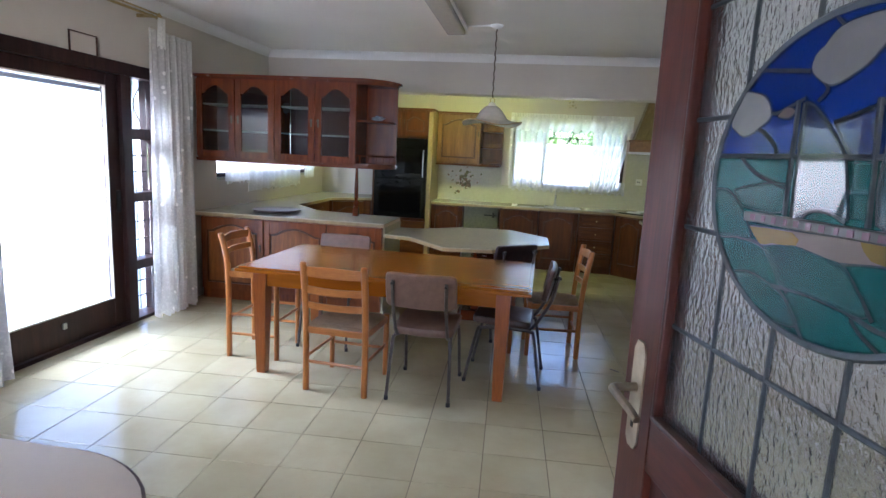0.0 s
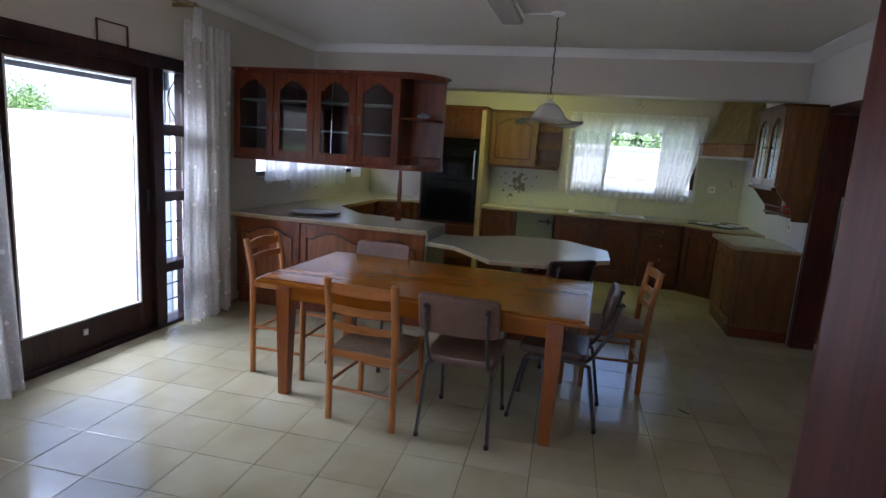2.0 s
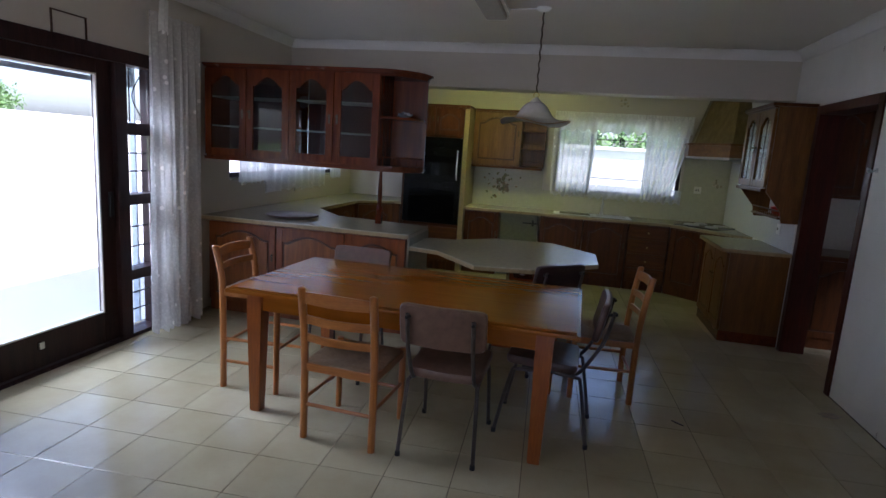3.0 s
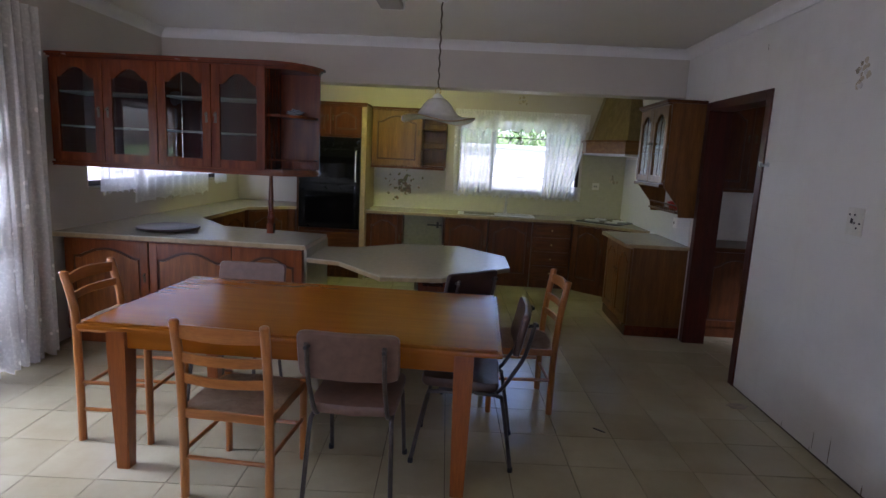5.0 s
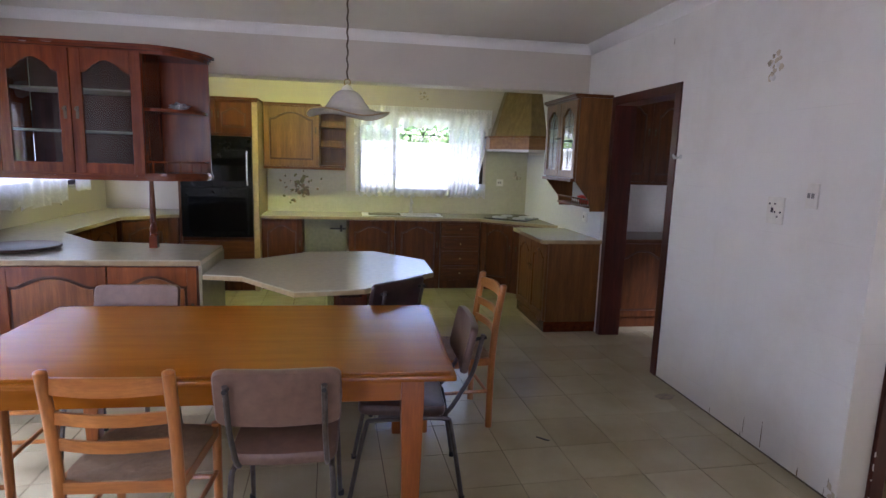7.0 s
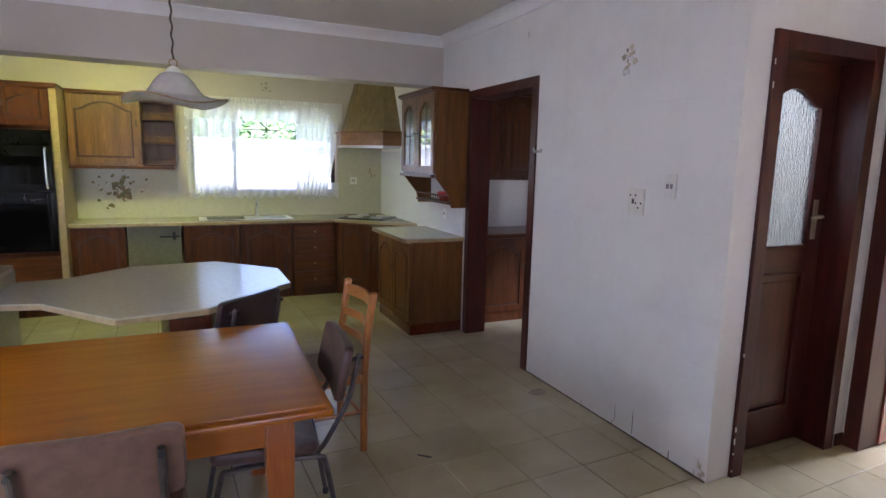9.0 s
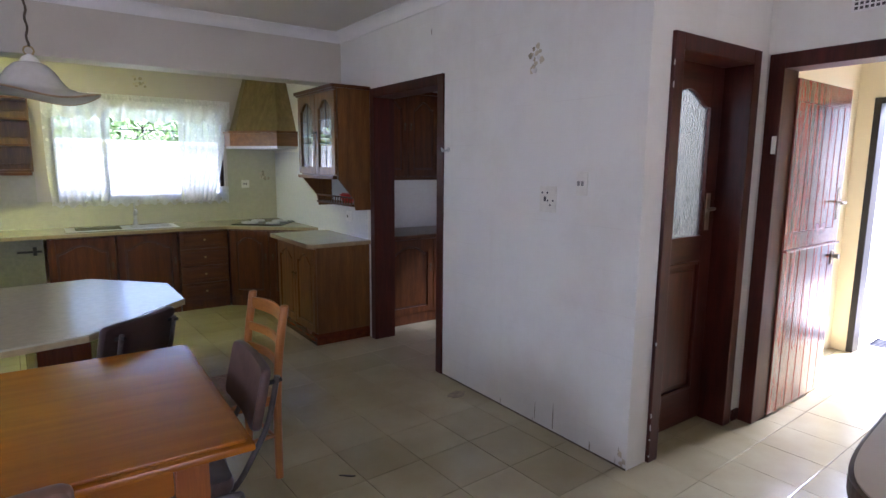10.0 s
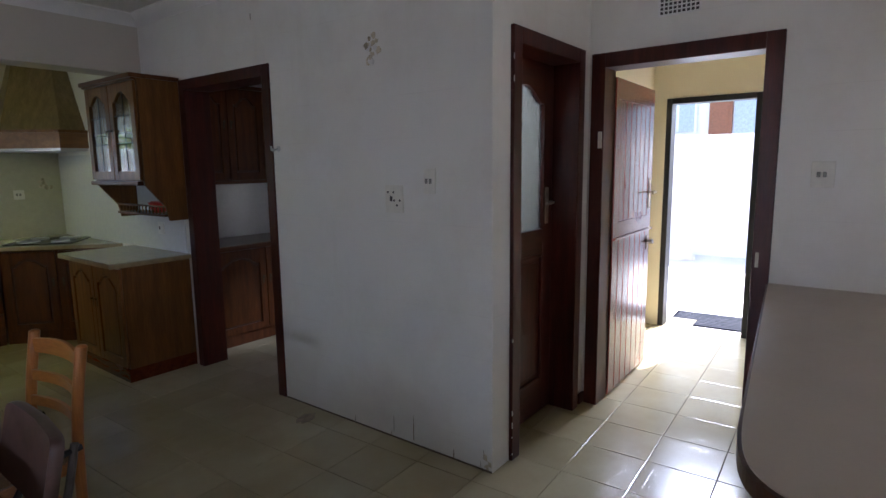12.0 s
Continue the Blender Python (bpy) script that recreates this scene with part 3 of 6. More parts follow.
# ---- slider ----
def slider():
    ob = thing("window_1", "dark-stained wooden sliding door with wide stiles, closed", "sliding door", kind="structure")
    xo, xi = XL - 0.14, XL + 0.02
    part("frame", B((xo, SL0, SLZ - 0.10, xi, SL1, SLZ), (xo, SL0, 0, xi, SL1, 0.03), (xo, SL0, 0.03, xi, SL0 + 0.06, SLZ - 0.1), (xo, SL1 - 0.06, 0.03, xi, SL1, SLZ - 0.1), bevel=0.004), M_SLIDER, ob)
    part("mullion", B((xo, 4.72, 0.03, xi + 0.005, 4.83, SLZ - 0.10), bevel=0.004), M_SLIDER, ob)
    part("mullion", B((xo, 3.36, 0.03, xi + 0.005, 3.47, SLZ - 0.10), bevel=0.004), M_SLIDER, ob)
    leaf = part("leaf", B((XL - 0.06, 3.472, 0.032, XL - 0.01, 3.60, SLZ - 0.102), (XL - 0.06, 4.59, 0.032, XL - 0.01, 4.718, SLZ - 0.102), (XL - 0.058, 3.60, 0.032, XL - 0.012, 4.59, 0.265), (XL - 0.058, 3.60, 1.99, XL - 0.012, 4.59, SLZ - 0.102), bevel=0.004), M_SLIDER, ob, "wide-framed sliding leaf")
    p = part("pane", B((XL - 0.039, 3.602, 0.267, XL - 0.033, 4.588, 1.988)), M_GLASS, leaf)
    p.visible_shadow = False
    part("bead", B((XL - 0.03, 3.60, 0.265, XL - 0.012 + 0.004, 3.612, 1.99), (XL - 0.03, 4.578, 0.265, XL - 0.008, 4.59, 1.99), (XL - 0.03, 3.612, 0.265, XL - 0.008, 4.578, 0.277), (XL - 0.03, 3.612, 1.978, XL - 0.008, 4.578, 1.99)), M_PLASTIC, leaf, "pale glazing bead")
    part("lock", B((XL - 0.01, 4.04, 0.16, XL + 0.006, 4.075, 0.205), bevel=0.004), M_STEEL, leaf, "small steel floor lock")
    part("handle", B((XL - 0.01, 4.655, 0.98, XL + 0.012, 4.685, 1.16), bevel=0.005), M_IRON, leaf, "dark flush pull")
    for y0, y1 in ((4.832, 5.138), (3.082, 3.358)):
        for z0, z1 in ((0.46, 0.54), (1.05, 1.13), (1.58, 1.67)):
            part("transom", B((xo + 0.02, y0, z0, xi - 0.01, y1, z1), bevel=0.003), M_SLIDER, ob)
        for z0, z1 in ((0.032, 0.458), (0.542, 1.048), (1.132, 1.578), (1.672, 2.088)):
            q = part("pane", B((XL - 0.07, y0 + 0.001, z0, XL - 0.065, y1 - 0.001, z1)), M_GLASS, ob)
            q.visible_shadow = False
        g = bmesh.new()
        yc = (y0 + y1) / 2
        for z in (0.18, 0.32, 0.7, 0.86, 1.3, 1.44):
            tube(g, [(XL - 0.10, y0, z), (XL - 0.10, y1, z)], 0.006, 6)
        tube(g, [(XL - 0.10, yc, 1.68), (XL - 0.10, yc, 2.08)], 0.006, 6)
        for s in (-1, 1):
            tube(g, bend([(XL - 0.10, yc + s * 0.12, 1.72), (XL - 0.10, yc + s * 0.03, 1.88), (XL - 0.10, yc + s * 0.12, 2.04)]), 0.005, 6)
        part("burglar_bar", g, M_IRON, ob, "thin black scrolled burglar bars")


slider()


def drape(name, label, y0, y1, ztop, zlow, x, folds, mat, seed, gather=0.0, along="y", sign=1.0, amp=0.035, scallop=0.0, taper=0.0, fat=0.0):
    """A hanging cloth with uneven folds; along y (a side wall) or along x (the back wall)."""
    rng = random.Random(seed)
    ph = [rng.uniform(0, 6.28) for _ in range(4)]
    bm = bmesh.new()
    nu, nv = folds * 8, 26
    rows = []
    for j in range(nv + 1):
        v = j / nv
        row = []
        for i in range(nu + 1):
            u = i / nu
            s = (u + gather * v * v * (0.5 - u)) * (1.0 - taper * v ** 1.5)
            w = amp * (0.35 + 0.65 * v) * (math.sin(2 * math.pi * folds * u + ph[0] + 0.8 * math.sin(3 * v + ph[1])) + 0.35 * math.sin(2 * math.pi * folds * 0.43 * u + ph[2] + 2 * v))
            z = ztop + (zlow - ztop) * v
            if v == 1.0:
                z += 0.012 * math.sin(2 * math.pi * folds * u + ph[3]) + scallop * abs(math.sin(math.pi * u * folds * 0.8))
            a = y0 + (y1 - y0) * s + fat * amp * (0.35 + 0.65 * v) * math.cos(2 * math.pi * folds * u + ph[0] + 0.8 * math.sin(3 * v + ph[1])) * (0.6 + 0.4 * math.sin(7 * u + ph[3]))
            row.append(bm.verts.new((x + w, a, z) if along == "y" else (a, x + w, z)))
        rows.append(row)
    for r0, r1 in zip(rows, rows[1:]):
        for k in range(nu):
            bm.faces.new((r0[k], r0[k + 1], r1[k + 1], r1[k]))
    ob = new(name, mesh_of(bm, mat, True))
    return ob


def curtain(label, args, rail=None, group="lace curtains"):
    ob = thing("curtain", label, "curtain", group=group)
    for nm, kw in args:
        c = drape(nm, "", **kw)
        c.parent = ob
    return ob


curtain("long sheer embroidered lace curtain beside the sliding door", [
    ("net", dict(y0=4.93, y1=5.50, ztop=2.50, zlow=0.02, x=XL + 0.13, folds=7, mat=M_LACE, seed=3, gather=0.05, amp=0.055, fat=0.75)),
    ("tie", dict(y0=5.02, y1=5.12, ztop=2.60, zlow=2.36, x=XL + 0.16, folds=2, mat=M_LACE_T, seed=5, amp=0.02))])
curtain("long sheer embroidered lace curtain drawn to one side", [
    ("net", dict(y0=2.70, y1=3.42, ztop=2.56, zlow=0.02, x=XL + 0.15, folds=7, mat=M_LACE, seed=4, gather=-0.05, amp=0.055, fat=0.75))])
rail = thing("curtain_rail", "thin bronze curtain rail high above the sliding door", "curtain rail")
g = bmesh.new()
tube(g, [(XL + 0.13, 2.4, 2.60), (XL + 0.13, 5.06, 2.60)], 0.011, 8)
tube(g, [(XL + 0.13, 2.4, 2.63), (XL + 0.13, 5.06, 2.63)], 0.007, 8)
part("rod", g, M_BRASS, rail)
for y in (2.6, 3.8, 4.98):
    part("bracket", B((XL + 0.001, y - 0.012, 2.585, XL + 0.14, y + 0.012, 2.615), bevel=0.003), M_BRASS, rail)
g = bmesh.new()
lathe(g, [(0.006, -0.03), (0.022, -0.015), (0.024, 0.0), (0.016, 0.015), (0.005, 0.03)], 12, (XL + 0.13, 5.08, 2.615))
part("finial", g, M_BRASS, rail)

g = bmesh.new()
y0, y1, z0, z1 = 4.24, 4.51, 2.185, 2.335
for a in ((y0, z0, y1, z0 + 0.008), (y0, z1 - 0.008, y1, z1), (y0, z0 + 0.008, y0 + 0.008, z1 - 0.008), (y1 - 0.008, z0 + 0.008, y1, z1 - 0.008)):
    box(g, XL + 0.001, a[0], a[1], XL + 0.012, a[2], a[3])
tagged(new("empty_picture_frame", mesh_of(g, M_TAN_EDGE)), "thin brown empty rectangular frame on the wall", "frame")


# ---- kitchen windows ----
def kitchen_window(name, label, x0, x1, z0, z1, panes, m, cuts=None):
    """A wooden casement in local x, opening towards +y."""
    ob = thing(name, label, "window", m, kind="structure")
    w = 0.045
    part("window_frame", B((x0, 0.04, z0, x1, 0.10, z0 + w), (x0, 0.04, z1 - w, x1, 0.10, z1), (x0, 0.04, z0 + w, x0 + w, 0.10, z1 - w), (x1 - w, 0.04, z0 + w, x1, 0.10, z1 - w), bevel=0.003), M_SLIDER, ob)
    part("window_sill", B((x0, -0.02, z0 - 0.025, x1, 0.04, z0), bevel=0.004), M_TILE_SPLASH, ob)
    marks = [x0 + w, *(cuts or [x0 + w + (x1 - x0 - 2 * w) * k / panes for k in range(1, panes)]), x1 - w]
    for k, (a, nxt) in enumerate(zip(marks, marks[1:])):
        step = nxt - a
        if k:
            part("mullion", B((a - 0.02, 0.05, z0 + w, a + 0.02, 0.095, z1 - w), bevel=0.003), M_SLIDER, ob)
        p = part("pane", B((a + 0.021, 0.066, z0 + w + 0.001, a + step - 0.021, 0.071, z1 - w - 0.001)), M_GLASS, ob)
        p.visible_shadow = False
        g = bmesh.new()
        zc = z1 - 0.26
        tube(g, [(a + 0.02, 0.12, zc), (a + step - 0.02, 0.12, zc)], 0.006, 6)
        tube(g, [(a + 0.02, 0.12, z0 + 0.22), (a + step - 0.02, 0.12, z0 + 0.22)], 0.006, 6)
        for q in (0.33, 0.67):
            cx = a + step * q
            for s in (-1, 1):
                for v in (-1, 1):
                    tube(g, bend([(cx + s * 0.07, 0.12, zc + v * 0.10), (cx + s * 0.015, 0.12, zc + v * 0.03), (cx, 0.12, zc)]), 0.005, 6)
                tube(g, [(cx, 0.12, zc), (cx, 0.12, zc + s * 0.11)], 0.005, 6)
        part("burglar_bar", g, M_IRON, ob, "black scrolled burglar bars")
    return ob


kitchen_window("window_2", "wooden kitchen window over the sink with scrolled bars", WB[0], WB[1], WB[2], WB[3], 2, pose(0, YN, 0), [1.64])
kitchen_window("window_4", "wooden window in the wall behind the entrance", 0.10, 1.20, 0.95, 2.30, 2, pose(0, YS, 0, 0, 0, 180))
# unseen window, added to let daylight in from behind the entrance
kitchen_window("window_5", "added unseen window beside the entrance door", -3.95, -2.75, 0.95, 2.30, 2, pose(0, YS, 0, 0, 0, 180))
kitchen_window("window_3", "low wooden side window behind the corner counter", -WK[1], -WK[0], WK[2], WK[3], 3, pose(XL, 0, 0, 0, 0, 90) @ pose(0, 0, 0) @ Matrix.Diagonal((-1, 1, 1, 1)))

yb = YN - 0.05
curtain("white lace curtains with a scalloped valance at the sink window", [
    ("heading", dict(y0=1.115, y1=2.895, ztop=2.262, zlow=2.205, x=yb - 0.045, folds=46, mat=M_LACE_T, seed=10, along="x", amp=0.010)),
    ("valance", dict(y0=1.115, y1=2.895, ztop=2.21, zlow=2.04, x=yb - 0.04, folds=15, mat=M_LACE_T, seed=11, along="x", amp=0.022, scallop=-0.05)),
    ("net", dict(y0=1.115, y1=1.70, ztop=2.19, zlow=1.16, x=yb, folds=7, mat=M_LACE_K, seed=12, along="x", amp=0.028, fat=0.5, gather=0.12)),
    ("net", dict(y0=2.34, y1=2.88, ztop=2.19, zlow=1.14, x=yb, folds=8, mat=M_LACE_T, seed=13, along="x", amp=0.032, taper=0.32, fat=0.6)),
    ("half_net", dict(y0=1.14, y1=2.86, ztop=1.30, zlow=1.13, x=yb + 0.02, folds=18, mat=M_LACE_K, seed=14, along="x", amp=0.01, scallop=-0.02))])
curtain("short gathered lace half curtain at the side window", [
    ("net", dict(y0=WK[0] + 0.08, y1=WK[0] + 0.62, ztop=1.72, zlow=1.17, x=XL + 0.05, folds=6, mat=M_LACE_T, seed=15, amp=0.022, scallop=-0.015)),
    ("net", dict(y0=WK[0] + 0.55, y1=WK[1] - 0.62, ztop=1.72, zlow=1.07, x=XL + 0.065, folds=9, mat=M_LACE_T, seed=16, amp=0.026, scallop=-0.03)),
    ("net", dict(y0=WK[1] - 0.36, y1=WK[1] - 0.02, ztop=1.72, zlow=1.17, x=XL + 0.05, folds=4, mat=M_LACE_T, seed=17, amp=0.02, scallop=-0.015))])


# ---- floor tiles ----
S, TURN = 0.337, radians(2.2)           # tile size and the turn of the tile rows against the walls


def tile_bm(bm, x0, y0, x1, y1, cx=0.0, cy=0.0):
    b = 0.0025
    low = [bm.verts.new((x - cx, y - cy, -0.006)) for x, y in ((x0, y0), (x1, y0), (x1, y1), (x0, y1))]
    mid = [bm.verts.new((x - cx, y - cy, -0.0005)) for x, y in ((x0, y0), (x1, y0), (x1, y1), (x0, y1))]
    top = [bm.verts.new((x - cx, y - cy, 0.0)) for x, y in ((x0 + b, y0 + b), (x1 - b, y0 + b), (x1 - b, y1 - b), (x0 + b, y1 - b))]
    bm.faces.new(top)
    for u, w in ((low, mid), (mid, top)):
        for k in range(4):
            bm.faces.new((u[k], u[(k + 1) % 4], w[(k + 1) % 4], w[k]))


# ---- counters and cupboards ----
CT = 0.90


def plinth(ob, x0, y0, x1, y1, mat):
    part("plinth", B((x0, y0, 0.0, x1, y1, 0.10)), mat, ob)


def base_unit(name, label, w, d, doors, m, mv, mh, drawers=0, h=0.862, end=True, kick=0.03, group="", pm=None, pl=None):
    """A floor cupboard, its face towards -y at y = 0, its depth towards +y."""
    ob = thing(name, label, "cabinet", m, group)
    part("body", B((0, 0.024, 0.10, w, d, h), bevel=0.002), mv, ob)
    part("plinth", B((0.002, kick, 0.0, w - 0.002, d, 0.10)), pl or mv, ob)
    if drawers:
        dh = (h - 0.12) / drawers
        for k in range(drawers):
            z = 0.11 + k * dh
            dr = part("drawer", B((0.006, 0.0, z + 0.004, w - 0.006, 0.022, z + dh - 0.004), bevel=0.005), mh, ob)
            part("panel", B((0.05, -0.005, z + 0.035, w - 0.05, 0.004, z + dh - 0.035), bevel=0.004), mh, dr)
            g = bmesh.new()
            tube(g, [(w / 2, 0, z + dh / 2), (w / 2, -0.02, z + dh / 2)], 0.007, 8, 0.012)
            part("knob", g, M_BRASS, dr)
    elif doors:
        dw = w / doors
        for k in range(doors):
            cab_door(ob, k * dw + 0.004, 0.112, dw - 0.008, h - 0.125, 0.0, mv, mh, rise=0.07, hinge="l" if k % 2 == 0 else "r", panel_mat=pm)
    return ob


# peninsula: three arched doors to the dining side
xs = [-1.81, -1.13, -0.47, 0.09]
for k in range(3):
    base_unit("peninsula_cabinet", "reddish mahogany floor cupboard with one arched raised panel", xs[k + 1] - xs[k] - 0.002, 0.70, 1, pose(xs[k], 5.735, 0), M_PENINSULA, M_PENINSULA, group="peninsula cupboards", pm=M_PANEL)


def slab(name, label, pts, z0, z1, top=M_COUNTER, edge=M_COUNTER_EDGE, category="worktop", lip=0.008):
    """A worktop with a wooden edge band under a thin top sheet."""
    ob = thing(name, label, category)
    bm = bmesh.new()
    prism(bm, pts, z0, z1 - lip)
    part("edge", bm, edge, ob, "wooden edge band")
    bm = bmesh.new()
    prism(bm, pts, z1 - lip, z1)
    es = [q for q in bm.edges if all(abs(v.co.z - z1) < 1e-6 for v in q.verts)]
    bmesh.ops.bevel(bm, geom=es, offset=0.003, segments=2, affect="EDGES")
    part("top", bm, top, ob)
    return ob


slab("corner_worktop", "cream laminate U-shaped worktop with a wooden edge", [
    (XL + 0.002, 5.70), (0.12, 5.70), (0.12, 6.35), (-0.86, 6.50), (-1.30, 7.00), (-1.34, 8.25), (-0.94, 8.60), (-0.845, 8.62), (-0.845, YN - 0.002), (XL + 0.002, YN - 0.002)], 0.862, CT)
base_unit("side_cabinet", "brown oak floor cupboards under the corner worktop", 1.2, 0.50, 2, pose(-1.36, 7.02, 0, 0, 0, 90), M_OAK, M_OAK_H)
ob = thing("corner_cabinet", "brown oak angled corner cupboard under the worktop", "cabinet")
bm = prism(bmesh.new(), [(XL + 0.01, 8.28), (-1.36, 8.28), (-0.96, 8.62), (-0.865, 8.64), (-0.865, YN - 0.01), (XL + 0.01, YN - 0.01)], 0.0, 0.86)
part("body", bm, M_OAK, ob)
ang = math.degrees(math.atan2(8.62 - 8.28, 0.40))
cab_door(ob, 0.02, 0.12, 0.48, 0.72, -0.026, M_OAK, M_OAK_H, m=pose(-1.36, 8.28, 0, 0, 0, ang))
bm = bmesh.new()
box(bm, XL + 0.01, 6.05, 0.0, -1.70, 7.0, 0.86)
tagged(new("filler_panel", mesh_of(bm, M_MAHOG)), "plain mahogany filler panel under the worktop", "panel")

# end panel of the peninsula, behind the low table
part("body", B((0.0, 0, 0, 0.02, 0.66, 0.86)), M_COUNTER, thing("end_panel", "cream laminated end panel of the peninsula", "panel", pose(0.092, 5.76, 0)))

# lazy tray and turned post on the worktop
ob = thing("round_tray", "dark round wooden turntable tray lying on the worktop", "tray", pose(-1.16, 6.10, CT))
part("foot", lathe(bmesh.new(), [(0.10, 0.0), (0.10, 0.012)], 24), M_TAN_EDGE, ob)
part("plate", lathe(bmesh.new(), [(0.225, 0.012), (0.245, 0.018), (0.247, 0.026), (0.235, 0.031), (0.228, 0.028)], 40), M_TAN_EDGE, ob, smooth=True)
ob = thing("turned_post", "dark turned wooden post between worktop and wall cabinet", "post", pose(-0.33, 6.22, CT))
part("block", B((-0.028, -0.028, 0, 0.028, 0.028, 0.085), bevel=0.004), M_MAHOG, ob)
part("shaft", lathe(bmesh.new(), [(0.022, 0.085), (0.028, 0.095), (0.02, 0.105), (0.03, 0.125), (0.032, 0.14), (0.02, 0.165), (0.014, 0.18), (0.024, 0.19), (0.02, 0.2), (0.022, 0.28), (0.012, 0.53), (0.02, 0.536), (0.02, 0.545)], 16), M_MAHOG, ob, smooth=True)


# ---- hanging display cabinet over the peninsula ----
def display_cabinet():
    x0, x1, y0, y1, z0, z1 = -1.765, -0.16, 5.62, 5.98, 1.445, 2.20
    ob = thing("display_cabinet", "reddish mahogany hanging cabinet with arched glass doors and rounded end", "cabinet")
    t = 0.018
    part("filler", B((XL + 0.001, y0 + 0.20, z0, x0 - 0.001, y1, z1)), M_MAHOG, ob)
    part("side_panel", B((x0, y0 + 0.024, z0, x0 + t, y1, z1)), M_MAHOG, ob)
    part("side_panel", B((x1 - t, y0 + 0.024, z0, x1, y1, z1)), M_MAHOG, ob)
    n = 12
    cx, cy, rx, ry = x1, y1, 0.31, y1 - y0
    arc = [(cx + rx * math.sin(math.pi / 2 * k / n), cy - ry * math.cos(math.pi / 2 * k / n)) for k in range(n + 1)]
    outline = [(x0, y0 + 0.024), (x1, y0 + 0.024)] + [(a, max(b, y0 + 0.024)) for a, b in arc[1:]] + [(x0, y1)]
    part("bottom_panel", prism(bmesh.new(), outline, z0, z0 + t), M_MAHOG_H, ob)
    part("top_panel", prism(bmesh.new(), outline, z1 - t, z1), M_MAHOG_H, ob)
    part("middle_panel", B(((x0 + x1) / 2 - 0.01, y0 + 0.03, z0 + t, (x0 + x1) / 2 + 0.01, y1 - t, z1 - t)), M_MAHOG, ob)
    for a, b in ((x0 + t, (x0 + x1) / 2 - 0.01), ((x0 + x1) / 2 + 0.01, x1 - t)):
        # dark door wood on the backs paints in the dimness inside the cabinet
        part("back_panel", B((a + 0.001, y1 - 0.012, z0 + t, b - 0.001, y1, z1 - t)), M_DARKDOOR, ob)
        for z in (z0 + 0.26, z0 + 0.51):
            part("shelf", B((a + 0.001, y0 + 0.05, z, b - 0.001, y1 - 0.013, z + 0.010)), M_GREY, ob, "thin pale shelf board")
    for h0, h1, o in ((z1, z1 + 0.012, 0.0), (z1 + 0.012, z1 + 0.03, 0.022)):
        arc2 = [(cx + (rx + 0.012 + o) * math.sin(math.pi / 2 * k / n), cy - (ry + 0.012 + o) * math.cos(math.pi / 2 * k / n)) for k in range(n + 1)]
        part("cornice", prism(bmesh.new(), [(x0, y0 - 0.012 - o), *arc2, (x0, y1)], h0, h1), M_MAHOG_H, ob)
    for h0, h1, o in ((z0 - 0.03, z0 - 0.015, 0.0), (z0 - 0.015, z0, 0.010)):
        arc2 = [(cx + (rx + o) * math.sin(math.pi / 2 * k / n), cy - (ry + o) * math.cos(math.pi / 2 * k / n)) for k in range(n + 1)]
        part("moulding", prism(bmesh.new(), [(x0, y0 - o), *arc2, (x0, y1)], h0, h1), M_MAHOG_H, ob)
    dw = (x1 - x0) / 4
    for k in range(4):
        cab_door(ob, x0 + k * dw + 0.003, z0 + 0.012, dw - 0.006, z1 - z0 - 0.022, y0, M_MAHOG, M_MAHOG_H, True, 0.075, "l" if k % 2 == 0 else "r")
    for z in (z0 + 0.40,):
        part("end_shelf", prism(bmesh.new(), [(x1, y0 + 0.03)] + [(cx + (rx - 0.01) * math.sin(math.pi / 2 * k / n), cy - (ry - 0.012) * math.cos(math.pi / 2 * k / n)) for k in range(1, n + 1)] + [(x1, y1 - 0.012)], z, z + 0.018), M_MAHOG_H, ob)
    part("end_back", B((x1 + 0.001, y1 - 0.014, z0 + t, x1 + rx - 0.004, y1, z1 - t)), M_MAHOG, ob)
    gal = bmesh.new()
    tube(gal, [(a * 1.0 + 0.0, b, z0 + t + 0.07) for a, b in [(cx + (rx - 0.02) * math.sin(math.pi / 2 * k / n), cy - (ry - 0.02) * math.cos(math.pi / 2 * k / n)) for k in range(n + 1)]], 0.006, 6)
    part("gallery_rail", gal, M_MAHOG, ob)
    for k in range(1, n, 2):
        g = bmesh.new()
        lathe(g, [(0.005, 0.0), (0.008, 0.01), (0.004, 0.03), (0.007, 0.045), (0.004, 0.07)], 8, (cx + (rx - 0.02) * math.sin(math.pi / 2 * k / n), cy - (ry - 0.02) * math.cos(math.pi / 2 * k / n), z0 + t))
        part("spindle", g, M_MAHOG, ob)


display_cabinet()
# crumpled plastic left on the open shelf
g = bmesh.new()
bmesh.ops.create_icosphere(g, subdivisions=3, radius=1.0)
for v in g.verts:
    d = 0.7 + 0.6 * noise.noise(v.co * 2.3)
    v.co = Vector((v.co.x * 0.075 * d, v.co.y * 0.045 * d, v.co.z * 0.03 * d))
lo = min(v.co.z for v in g.verts)
for v in g.verts:
    v.co += Vector((0.0, 5.80, 1.863 - lo))
tagged(new("crumpled_bag", mesh_of(g, M_MILK, True)), "crumpled clear plastic bag on the open shelf", "bag")


